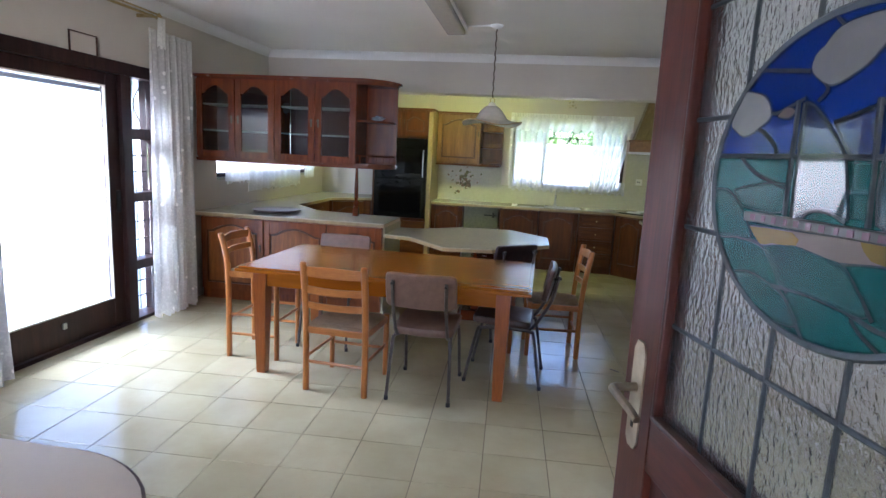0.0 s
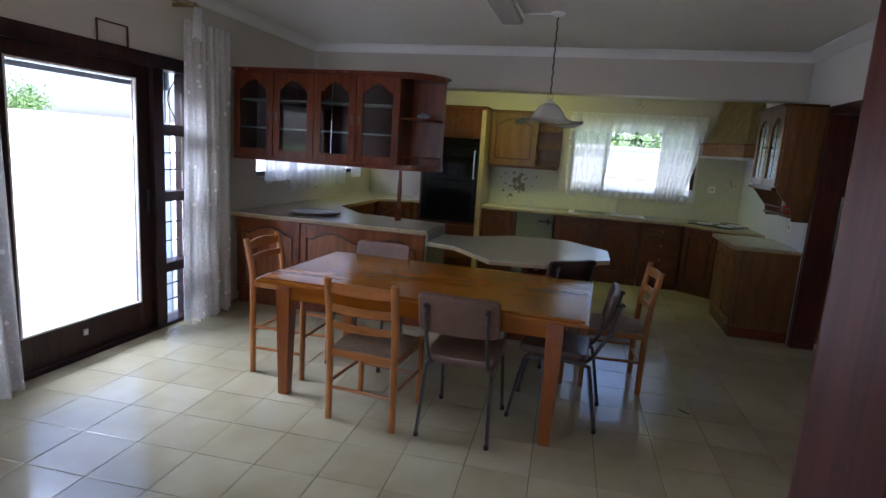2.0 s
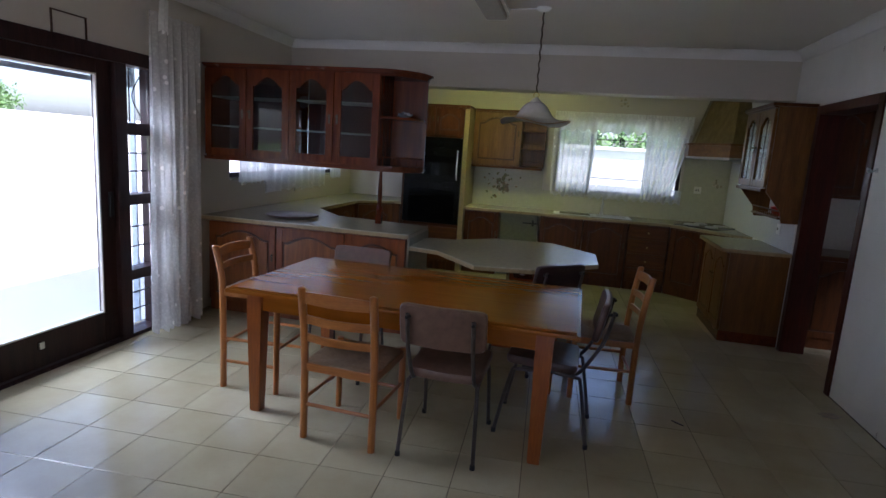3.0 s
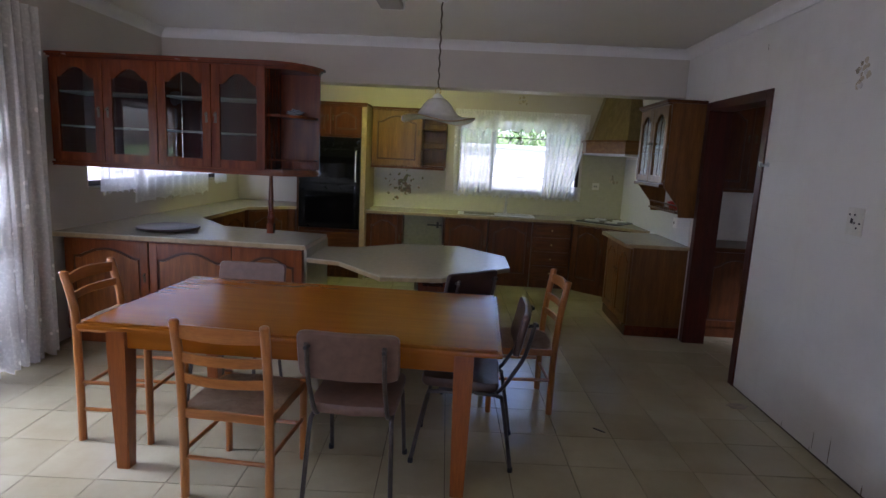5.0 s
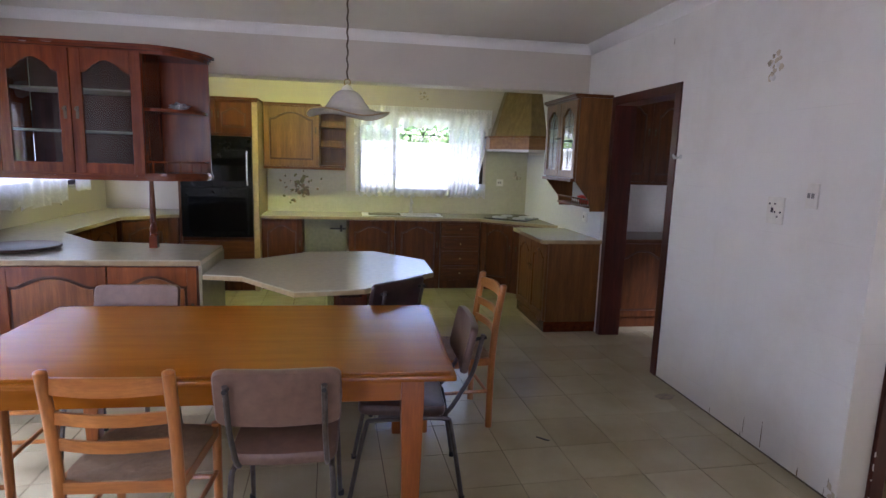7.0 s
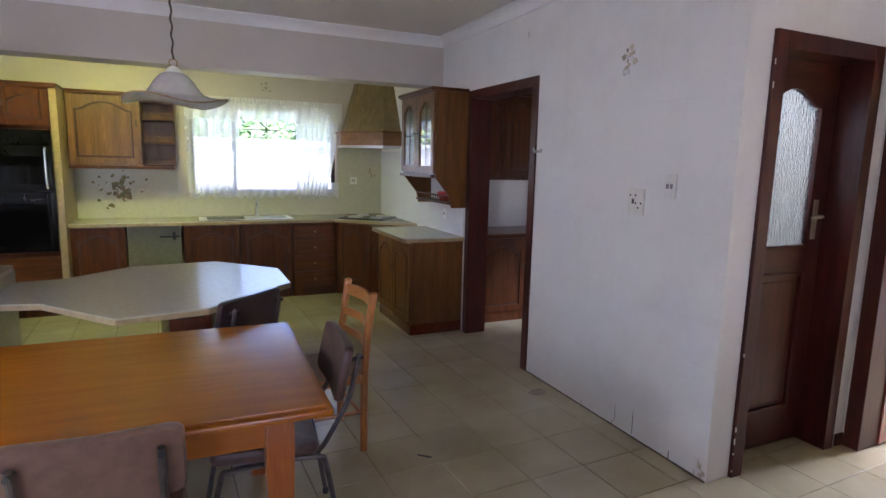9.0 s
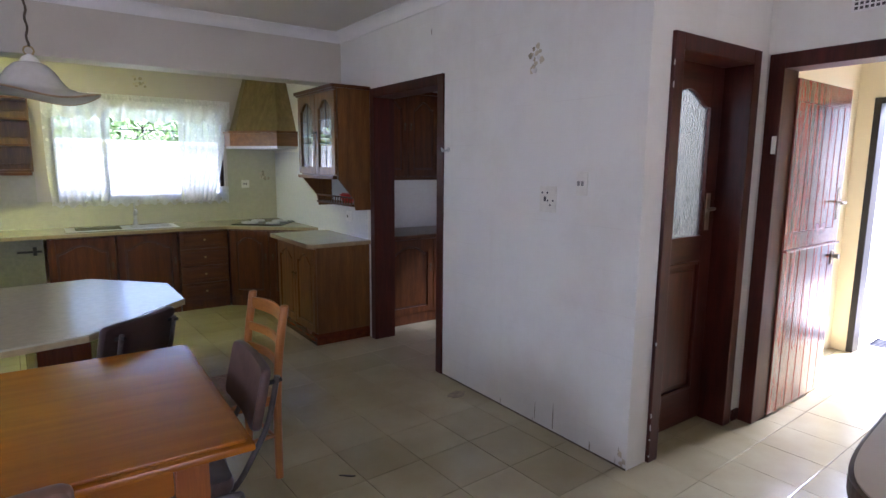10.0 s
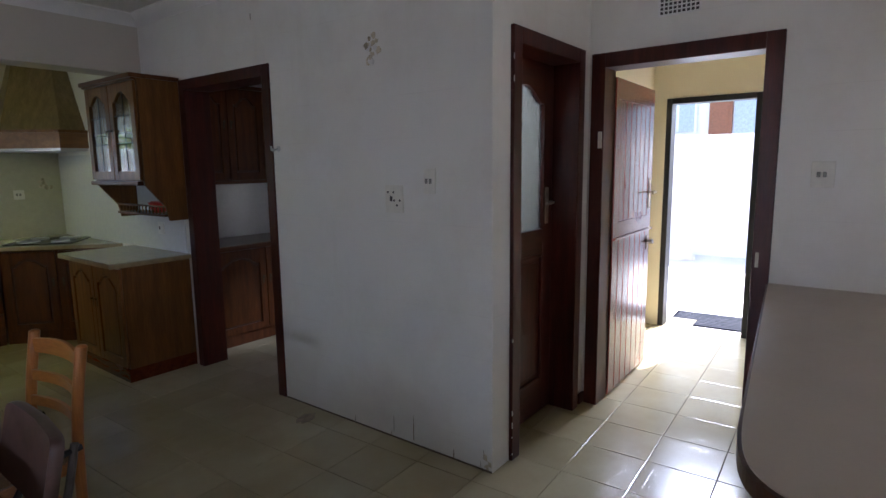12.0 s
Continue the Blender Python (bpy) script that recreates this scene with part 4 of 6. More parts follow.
# ---- tall oven unit and back run ----
def tall_unit():
    x0, x1, y0 = -0.84, 0.035, 8.60
    ob = thing("oven_housing", "brown oak tall cupboard round the built-in black oven", "cabinet")
    part("side_panel", B((x0, y0, 0, x0 + 0.025, YN - 0.005, 2.20)), M_OAK, ob)
    # yellow lamplight painted on by giving this side the worktop edge colour
    part("side_panel", B((x1 - 0.06, y0, 0, x1, YN - 0.005, 2.20)), M_COUNTER_EDGE, ob, "side panel with yellow lamplight in its colour")
    part("body", B((x0 + 0.026, y0 + 0.026, 0.1, x1 - 0.061, YN - 0.005, 0.64), (x0 + 0.026, y0 + 0.026, 1.80, x1 - 0.061, YN - 0.005, 2.19), (x0 + 0.026, YN - 0.03, 0.64, x1 - 0.061, YN - 0.005, 1.80)), M_OAK, ob)
    part("plinth", B((x0 + 0.026, y0 + 0.05, 0, x1 - 0.061, YN - 0.01, 0.1)), M_OAK, ob)
    w = (x1 - 0.061 - x0 - 0.026) / 2
    for k in range(2):
        cab_door(ob, x0 + 0.028 + k * w, 1.83, w - 0.004, 0.34, y0, M_OAK, M_OAK_H, rise=0.05, hinge="l" if k == 0 else "r")
    part("drawer", B((x0 + 0.03, y0, 0.13, x1 - 0.064, y0 + 0.022, 0.60), bevel=0.005), M_OAK_H, ob)
    part("cornice", B((x0 - 0.005, y0 - 0.03, 2.20, x1 + 0.01, YN - 0.005, 2.225), (x0, y0 - 0.015, 2.18, x1 + 0.004, y0 - 0.001, 2.20), bevel=0.003), M_OAK_H, ob)
    ov = thing("double_oven", "black glass-fronted built-in double oven", "oven")
    a, b = x0 + 0.03, x1 - 0.066
    part("body", B((a, y0 + 0.02, 0.642, b, YN - 0.06, 1.798)), M_BLACK, ov)
    part("control_panel", B((a, y0 - 0.012, 1.66, b, y0 + 0.02, 1.795), bevel=0.004), M_BLACK, ov)
    for z0, z1 in ((1.225, 1.65), (0.65, 1.215)):
        d = part("oven_door", B((a, y0 - 0.02, z0, b, y0 + 0.018, z1), bevel=0.006), M_BLACK, ov)
        part("window", B((a + 0.08, y0 - 0.023, z0 + 0.07, b - 0.08, y0 - 0.019, z1 - 0.10)), M_BLACKGLASS, d, "dark oven window")
        g = bmesh.new()
        tube(g, bend([(b - 0.05, y0 - 0.02, z1 - 0.03), (b - 0.05, y0 - 0.05, z1 - 0.05), (b - 0.05, y0 - 0.05, z0 + 0.06), (b - 0.05, y0 - 0.02, z0 + 0.04)], 4), 0.008, 8)
        part("handle", g, M_STEEL if z0 > 1 else M_BLACK, d)
    for k in range(5):
        g = bmesh.new()
        tube(g, [(a + 0.12 + k * 0.12, y0 - 0.012, 1.73), (a + 0.12 + k * 0.12, y0 - 0.032, 1.73)], 0.018, 12, 0.015)
        part("dial", g, M_BLACK, ov)


tall_unit()


def wall_cupboard():
    x0, x1, x2, y0, z0, z1 = 0.045, 0.70, 1.005, 8.92, 1.47, 2.19
    ob = thing("wall_cupboard", "brown oak wall cupboard with an arched panel and open end shelves", "cabinet")
    # lamplit copy of the oak for body, door and end shelves
    part("body", B((x0, y0 + 0.024, z0, x1, YN - 0.002, z1), bevel=0.002), M_OAK_LAMPLIT, ob)
    cab_door(ob, x0 + 0.01, z0 + 0.02, x1 - x0 - 0.02, z1 - z0 - 0.03, y0, M_OAK_LAMPLIT, M_OAK_H, rise=0.08)
    part("cornice", B((x0, y0 - 0.03, z1, x1 + 0.02, YN - 0.002, z1 + 0.028), (x0, y0 - 0.012, z1 - 0.014, x1 + 0.01, y0 - 0.001, z1), bevel=0.003), M_OAK_H, ob)
    part("moulding", B((x0, y0 - 0.01, z0 - 0.03, x2, YN - 0.002, z0), bevel=0.004), M_OAK_H, ob)
    part("back_panel", B((x1 + 0.001, YN - 0.016, z0, x2, YN - 0.002, z1 - 0.05)), M_OAK_LAMPLIT, ob)
    for z in (z0 + 0.001, z0 + 0.24, z0 + 0.48):
        part("shelf", B((x1 + 0.001, y0 + 0.04, z, x2 - 0.002, YN - 0.017, z + 0.018), bevel=0.003), M_OAK_H, ob)
        g = bmesh.new()
        tube(g, [(x1 + 0.002, y0 + 0.05, z + 0.075), (x2 - 0.01, y0 + 0.05, z + 0.075)], 0.005, 6)
        tube(g, [(x2 - 0.012, y0 + 0.05, z + 0.018), (x2 - 0.012, y0 + 0.05, z + 0.08)], 0.006, 6)
        part("gallery_rail", g, M_OAK_LAMPLIT, ob)
    part("top_shelf", B((x1 + 0.001, y0 + 0.04, z1 - 0.05, x2 - 0.002, YN - 0.017, z1 - 0.03)), M_OAK_H, ob)
    part("end_panel", B((x2 - 0.002, y0 + 0.20, z0, x2 + 0.012, YN - 0.002, z1 - 0.03)), M_OAK_LAMPLIT, ob)


wall_cupboard()

YF = 8.69
for x0, w, kind, n in ((0.04, 0.48, "door", 1), (1.06, 0.56, "door", 1), (1.625, 0.56, "door", 1), (2.19, 0.50, "drawer", 4)):
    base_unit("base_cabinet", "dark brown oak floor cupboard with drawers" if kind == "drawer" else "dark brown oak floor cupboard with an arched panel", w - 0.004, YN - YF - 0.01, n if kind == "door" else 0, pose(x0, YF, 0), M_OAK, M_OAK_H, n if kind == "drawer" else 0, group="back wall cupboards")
ob = thing("appliance_panel", "grey-green blanking panel with a black latch under the worktop", "panel", pose(0.535, YF + 0.03, 0))
part("sheet", B((0, 0, 0.02, 0.50, 0.02, 0.86)), M_BLANK, ob)
part("latch", B((0.30, -0.014, 0.735, 0.49, 0.0, 0.755), (0.42, -0.02, 0.71, 0.45, 0.0, 0.79), bevel=0.003), M_IRON, ob, "black sliding latch")

# angled hob corner and return along the right wall
slab("sink_worktop", "cream laminate worktop with the sink and hob", [
    (0.037, YN - 0.002), (0.037, 8.66), (2.66, 8.66), (XR - 0.002, 7.99), (XR - 0.002, YN - 0.002)], 0.862, CT)
ob = thing("hob_cabinet", "dark brown oak angled cupboard under the hob", "cabinet")
part("body", prism(bmesh.new(), [(2.70, 8.72), (2.70, YN - 0.01), (XR - 0.01, YN - 0.01), (XR - 0.01, 8.11)], 0.0, 0.86), M_OAK, ob)
cab_door(ob, 0.03, 0.12, 0.42, 0.72, -0.026, M_OAK, M_OAK_H, m=pose(2.70, 8.72, 0, 0, 0, -39.5))
cab_door(ob, 0.47, 0.12, 0.42, 0.72, -0.026, M_OAK, M_OAK_H, hinge="r", m=pose(2.70, 8.72, 0, 0, 0, -39.5))
ob = thing("electric_hob", "dark electric hob with four round plates, set in the corner", "hob", pose(3.10, 8.70, CT, 0, 0, -39.5))
part("base", B((-0.28, -0.25, 0.0, 0.28, 0.25, 0.012), bevel=0.005), M_BLACK, ob)
for a, b, r in ((-0.13, -0.11, 0.09), (0.13, -0.11, 0.075), (-0.13, 0.12, 0.075), (0.13, 0.12, 0.09)):
    part("plate", lathe(bmesh.new(), [(r, 0.012), (r, 0.022), (r - 0.01, 0.026), (0.03, 0.026), (0.028, 0.023)], 24, (a, b, 0)), M_STEEL, ob, "pale metal hot plate", smooth=True)

ob = thing("kitchen_sink", "steel sink with a drainer sunk flush into the worktop", "sink", pose(1.72, 8.96, CT))
bm = B((-0.50, -0.20, 0.0, 0.50, 0.20, 0.005), bevel=0.002)
part("drainer", bm, M_STEEL, ob)
# no hollow here: a flat black sheet paints the bowl's shade
part("bowl", B((-0.42, -0.15, 0.005, -0.02, 0.15, 0.0075), bevel=0.001), M_BLACK, ob, "flat black sheet for the shade in the bowl")
for k in range(6):
    part("rib", B((0.06, -0.13 + k * 0.05, 0.005, 0.44, -0.12 + k * 0.05, 0.009)), M_STEEL, ob)
ob = thing("kitchen_tap", "chrome mixer tap behind the sink", "tap", pose(1.86, 9.19, CT))
part("body", lathe(bmesh.new(), [(0.028, 0.0), (0.026, 0.02), (0.016, 0.05), (0.018, 0.13), (0.012, 0.15)], 16), M_STEEL, ob, smooth=True)
part("spout", tube(bmesh.new(), bend([(0, 0, 0.09), (0, -0.05, 0.16), (0, -0.13, 0.17), (0, -0.17, 0.14)]), 0.010), M_STEEL, ob, smooth=True)
part("lever", tube(bmesh.new(), [(0, 0, 0.14), (0.0, 0.01, 0.24)], 0.008, 8, 0.011), M_STEEL, ob, smooth=True)


def hood():
    ob = thing("cooker_hood", "tapered corner cooker hood of brown wood and plaster", "cooker hood")
    base = [(2.83, YN - 0.002), (2.83, 8.98), (3.20, 8.50), (XR - 0.002, 8.50), (XR - 0.002, YN - 0.002)]
    bm = bmesh.new()
    prism(bm, base, 1.76, 1.90)
    part("skirt", bm, M_HOOD_SKIRT, ob)
    part("steel_lip", prism(bmesh.new(), [(2.86, YN - 0.004), (2.86, 9.00), (3.21, 8.53), (XR - 0.004, 8.53), (XR - 0.004, YN - 0.004)], 1.735, 1.76), M_STEEL, ob)
    lip = [(2.815, YN - 0.004), (2.815, 8.97), (3.19, 8.485), (XR - 0.004, 8.485), (XR - 0.004, YN - 0.004)]
    part("moulding", prism(bmesh.new(), lip, 1.90, 1.925), M_RETURN, ob)
    bm = bmesh.new()
    low = [bm.verts.new((x, y, 1.925)) for x, y in ((2.90, YN - 0.002), (2.90, 9.02), (3.23, 8.54), (XR - 0.002, 8.54), (XR - 0.002, YN - 0.002))]
    top = [bm.verts.new((x, y, 2.74)) for x, y in ((3.14, YN - 0.002), (3.14, 9.17), (3.34, 8.95), (XR - 0.002, 8.95), (XR - 0.002, YN - 0.002))]
    bm.faces.new(low[::-1]), bm.faces.new(top)
    for k in range(5):
        bm.faces.new((low[k], low[(k + 1) % 5], top[(k + 1) % 5], top[k]))
    part("chimney", bm, M_HOOD, ob, "olive-tan tapered panels")


hood()


def return_unit():
    """Cupboard that stands against the right wall with doors to the kitchen, and its wall cabinet."""
    m = pose(2.905, 7.735, 0, 0, 0, -90)
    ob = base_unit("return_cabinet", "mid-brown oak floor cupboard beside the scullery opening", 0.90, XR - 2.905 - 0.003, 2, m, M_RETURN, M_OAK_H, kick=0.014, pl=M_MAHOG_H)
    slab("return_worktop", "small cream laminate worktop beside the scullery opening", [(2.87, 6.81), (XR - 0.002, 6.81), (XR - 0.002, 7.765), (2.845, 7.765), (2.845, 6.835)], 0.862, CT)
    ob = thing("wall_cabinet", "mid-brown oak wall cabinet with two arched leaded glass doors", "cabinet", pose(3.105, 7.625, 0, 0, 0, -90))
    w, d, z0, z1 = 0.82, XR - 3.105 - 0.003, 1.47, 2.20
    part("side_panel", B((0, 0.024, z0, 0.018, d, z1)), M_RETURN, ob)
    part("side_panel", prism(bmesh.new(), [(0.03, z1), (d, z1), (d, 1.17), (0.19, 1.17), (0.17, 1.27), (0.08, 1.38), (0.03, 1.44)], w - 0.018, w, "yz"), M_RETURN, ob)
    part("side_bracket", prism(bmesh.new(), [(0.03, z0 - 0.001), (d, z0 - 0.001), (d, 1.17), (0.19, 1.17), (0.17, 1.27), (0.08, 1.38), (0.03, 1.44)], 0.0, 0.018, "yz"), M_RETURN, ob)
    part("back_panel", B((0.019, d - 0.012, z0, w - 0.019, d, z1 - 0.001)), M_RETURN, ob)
    part("bottom_panel", B((0.019, 0.024, z0, w - 0.019, d - 0.013, z0 + 0.018)), M_OAK_H, ob)
    part("top_panel", B((0.019, 0.024, z1 - 0.018, w - 0.019, d - 0.013, z1)), M_OAK_H, ob)
    part("shelf", B((0.019, 0.04, 1.82, w - 0.019, d - 0.013, 1.835)), M_OAK_H, ob)
    part("cornice", B((-0.02, -0.03, z1, w + 0.02, d, z1 + 0.03), (-0.01, -0.014, z1 - 0.014, w + 0.01, 0.022, z1), bevel=0.004), M_OAK_H, ob)
    part("moulding", B((0.0, -0.014, z0 - 0.03, w - 0.02, 0.03, z0), bevel=0.004), M_OAK_H, ob)
    part("low_shelf", B((0.019, 0.16, 1.20, w - 0.019, d - 0.001, 1.218), bevel=0.003), M_OAK_H, ob)
    part("gallery_rail", B((0.019, 0.165, 1.27, w - 0.019, 0.18, 1.282)), M_OAK_H, ob)
    for k in range(14):
        part("spindle", lathe(bmesh.new(), [(0.005, 1.218), (0.008, 1.235), (0.004, 1.25), (0.006, 1.27)], 8, (0.05 + k * 0.055, 0.172, 0)), M_RETURN, ob)
    for k in range(2):
        x = 0.004 + k * w / 2
        dr = cab_door(ob, x, z0 + 0.012, w / 2 - 0.008, z1 - z0 - 0.03, 0.0, M_RETURN, M_OAK_H, True, 0.07, "l" if k == 0 else "r")
        g = bmesh.new()
        xm = x + w / 4
        tube(g, [(xm, 0.0105, z0 + 0.08), (xm, 0.0105, z1 - 0.10)], 0.003, 6)
        for z in (z0 + 0.28, z0 + 0.48):
            tube(g, [(x + 0.06, 0.0105, z), (x + w / 2 - 0.065, 0.0105, z)], 0.003, 6)
        part("lead_line", g, M_LEAD, dr)
    rb = thing("red_bowl", "small red plastic bowl on the low gallery shelf", "bowl", pose(3.36, 7.10, 1.218))
    part("dish", lathe(bmesh.new(), [(0.045, 0.0), (0.06, 0.03), (0.075, 0.075), (0.078, 0.08), (0.07, 0.078), (0.055, 0.03), (0.03, 0.012)], 20), M_RED, rb, smooth=True)
    part("lid", B((-0.03, -0.09, 0.08, 0.05, 0.07, 0.088), bevel=0.003), M_RED, rb)


return_unit()

# wall tiling behind the worktops
struct("trim_splashback", B((0.04, YN - 0.008, CT, 1.02, YN - 0.001, 1.44), (1.02, YN - 0.008, CT, XR - 0.01, YN - 0.001, 1.17), (2.86, YN - 0.008, 1.17, XR - 0.01, YN - 0.001, 1.75)), M_TILE_SPLASH, "cream glazed wall tiles behind the worktop", "tiles")
struct("trim_splashback_return", B((XR - 0.008, 6.86, CT, XR - 0.001, 7.79, 1.47), (XR - 0.008, 7.79, CT, XR - 0.001, YN - 0.01, 1.70)), M_TILE_WHITE, "white glazed wall tiles above the return worktop", "tiles")


# ---- low breakfast table off the peninsula ----
top_pts = [(0.125, 5.72), (0.39, 5.66), (0.77, 5.21), (1.19, 5.28), (1.69, 5.79), (1.685, 6.30), (1.29, 6.72), (0.74, 6.67), (0.39, 6.33), (0.125, 6.30)]
isl = slab("breakfast_table", "cream laminate breakfast table with angled corners and a wooden pedestal", top_pts, 0.765, 0.80, category="table")
part("pedestal", prism(bmesh.new(), [(0.98, 5.86), (1.22, 5.86), (1.28, 6.2), (0.92, 6.2)], 0.10, 0.765), M_MAHOG, isl)
part("foot", B((0.86, 5.78, 0, 1.34, 6.28, 0.10), bevel=0.01), M_MAHOG_H, isl)
part("corbel", prism(bmesh.new(), [(5.50, 0.764), (6.5, 0.764), (6.2, 0.60), (5.86, 0.60)], 1.02, 1.18, "yz"), M_MAHOG, isl)


# ---- dining table ----
def dining_table():
    ob = thing("dining_table", "long orange-varnished wooden dining table, bare top", "table", pose(0.535, 4.53, 0, 0, 0, -1.3))
    hx, hy, z = 1.01, 0.545, 0.76
    bm = bmesh.new()
    box(bm, -hx + 0.022, -hy + 0.022, z - 0.012, hx - 0.022, hy - 0.022, z, 0.004)
    box(bm, -hx, -hy, z - 0.036, hx, hy, z - 0.012, 0.008)
    part("tabletop", bm, M_TABLE, ob)
    ax, ay = hx - 0.15, hy - 0.045
    for n, b in (("apron", (-ax, -ay, z - 0.13, ax, -ay + 0.024, z - 0.036)), ("apron", (-ax, ay - 0.024, z - 0.13, ax, ay, z - 0.036)), ("apron", (-ax, -ay + 0.024, z - 0.13, -ax + 0.024, ay - 0.024, z - 0.036)), ("apron", (ax - 0.024, -ay + 0.024, z - 0.13, ax, ay - 0.024, z - 0.036))):
        part(n, B(b, bevel=0.002), M_TABLE, ob)
    for sx in (-1, 1):
        for sy in (-1, 1):
            bm = bmesh.new()
            cx, cy = sx * (ax - 0.025), sy * (ay - 0.025)
            rows = []
            for zz, r in ((0.0, 0.033), (0.64, 0.046), (z - 0.036, 0.046)):
                rows.append([bm.verts.new((cx + a * r, cy + b * r, zz)) for a, b in ((-1, -1), (1, -1), (1, 1), (-1, 1))])
            for u, w in zip(rows, rows[1:]):
                for k in range(4):
                    bm.faces.new((u[k], u[(k + 1) % 4], w[(k + 1) % 4], w[k]))
            bm.faces.new(rows[0][::-1]), bm.faces.new(rows[-1])
            bmesh.ops.bevel(bm, geom=[e_ for e_ in bm.edges if abs(e_.verts[0].co.z - e_.verts[1].co.z) > 0.05], offset=0.006, segments=2, affect="EDGES")
            part("leg", bm, M_TABLE_V, ob)


dining_table()


# ---- chairs ----
def ladder_chair(name, label, m, seat=0.44, top=0.885, w=0.41, d=0.42, group="wooden chairs round the table", slats=((0.86, 0.058), (0.58, 0.045), (0.34, 0.042))):
    """Faces +y: the back posts stand at y = 0, the front legs at y = d."""
    ob = thing(name, label, "chair", m, group)
    hw = w / 2
    for s in (-1, 1):
        pts = bend([(s * hw, 0.0, 0.0), (s * hw, 0.0, seat * 0.6), (s * hw, -0.005, seat + 0.02), (s * hw, -0.022, (seat + top) / 2), (s * hw, -0.055, top - 0.008)], 5)
        g = tube(bmesh.new(), pts, 0.021, 12, 0.0215)
        bmesh.ops.create_uvsphere(g, u_segments=12, v_segments=6, radius=0.0215, matrix=pose(s * hw, -0.0555, top - 0.009) @ Matrix.Diagonal((1, 1, 0.5, 1)))
        part("back_post", g, M_CHAIR, ob, smooth=True)
        part("leg", tube(bmesh.new(), [(s * hw, d, 0.0), (s * hw, d, seat + 0.012)], 0.018, 10, 0.021), M_CHAIR, ob, smooth=True)
        for z in (seat * 0.5, seat * 0.27) if seat > 0.5 else (seat * 0.52,):
            part("stretcher", tube(bmesh.new(), [(s * hw, 0.0, z), (s * hw, d, z)], 0.011, 8), M_CHAIR_H, ob, smooth=True)
        part("seat_rail", B((s * hw - 0.014, 0.012, seat - 0.045, s * hw + 0.014, d - 0.012, seat + 0.0), bevel=0.005), M_CHAIR_H, ob)
    for y, z in ((0.0, seat * 0.45), (d, seat * 0.45)):
        part("stretcher", tube(bmesh.new(), [(-hw, y, z), (hw, y, z)], 0.011, 8), M_CHAIR_H, ob, smooth=True)
    for y in (0.0, d):
        part("seat_rail", B((-hw + 0.014, y - 0.013, seat - 0.045, hw - 0.014, y + 0.013, seat), bevel=0.005), M_CHAIR_H, ob)
    h = top - seat
    for q, hh in slats:
        z = seat + h * q
        y = -0.055 * max(0.0, (z - seat) / h) ** 1.3
        bm = bmesh.new()
        n = 10
        lo, hi = [], []
        for k in range(n + 1):
            u = k / n
            x = -hw + w * u
            c = -0.035 * math.sin(math.pi * u)
            a = 0.012 * math.sin(math.pi * u) if q > 0.8 else 0.0
            lo.append((x, y + c, z - hh / 2)), hi.append((x, y + c, z + hh / 2 + a))
        for t_ in (0.0, 0.013):
            vs = [[bm.verts.new((p[0], p[1] + t_, p[2])) for p in r] for r in (lo, hi)]
            for k in range(n):
                bm.faces.new((vs[0][k], vs[0][k + 1], vs[1][k + 1], vs[1][k]))
            if t_ == 0.0:
                first = vs
        for r in (0, 1):
            for k in range(n):
                bm.faces.new((first[r][k], first[r][k + 1], vs[r][k + 1], vs[r][k]))
        part("slat", bm, M_CHAIR_H, ob, smooth=True)
    # woven seat: four wedges that dip towards the middle
    bm = bmesh.new()
    n = 12
    grid = []
    for j in range(n + 1):
        row = []
        for i in range(n + 1):
            u, v = i / n * 2 - 1, j / n * 2 - 1
            k = max(abs(u), abs(v))
            row.append(bm.verts.new((u * (hw + 0.012), d / 2 + v * (d / 2 + 0.008), seat + 0.014 - 0.022 * (1 - k) - 0.014 * max(0, k - 0.85) / 0.15 + 0.014 * abs(abs(u) - abs(v)) ** 0.7 - 0.008)))
        grid.append(row)
    for r0, r1 in zip(grid, grid[1:]):
        for k in range(n):
            f = bm.faces.new((r0[k], r0[k + 1], r1[k + 1], r1[k]))
            q = f.calc_center_median()
            f.material_index = 1 if abs(q.x) / hw > abs(q.y - d / 2) / (d / 2) else 0
    ext = bmesh.ops.extrude_face_region(bm, geom=bm.faces[:])["geom"]
    for v in ext:
        if isinstance(v, bmesh.types.BMVert):
            v.co.z -= 0.03
    part("seat", bm, M_RUSH, ob, "woven rush seat", smooth=True)
    return ob


def pad(bm, hw, hd, th, cur=0.0, n=10):
    """A padded cushion with rounded corners in x and y, centred, its middle plane bowed by cur."""
    rows = []
    for lay, (s, z) in enumerate(((0.0, -0.5), (0.97, -0.5), (1.0, -0.2), (1.0, 0.2), (0.97, 0.45), (0.8, 0.55), (0.0, 0.6))):
        ring = []
        for k in range(32):
            t_ = 2 * math.pi * k / 32
            c, q = math.cos(t_), math.sin(t_)
            p = 0.2
            x = math.copysign(abs(c) ** p, c) * hw * s
            y = math.copysign(abs(q) ** p, q) * hd * s
            ring.append(bm.verts.new((x, y, z * th + cur * (x / hw) ** 2)))
        rows.append(ring)
    for u, w in zip(rows, rows[1:]):
        for k in range(32):
            bm.faces.new((u[k], u[(k + 1) % 32], w[(k + 1) % 32], w[k]))
    bmesh.ops.remove_doubles(bm, verts=bm.verts, dist=0.0005)
    return bm


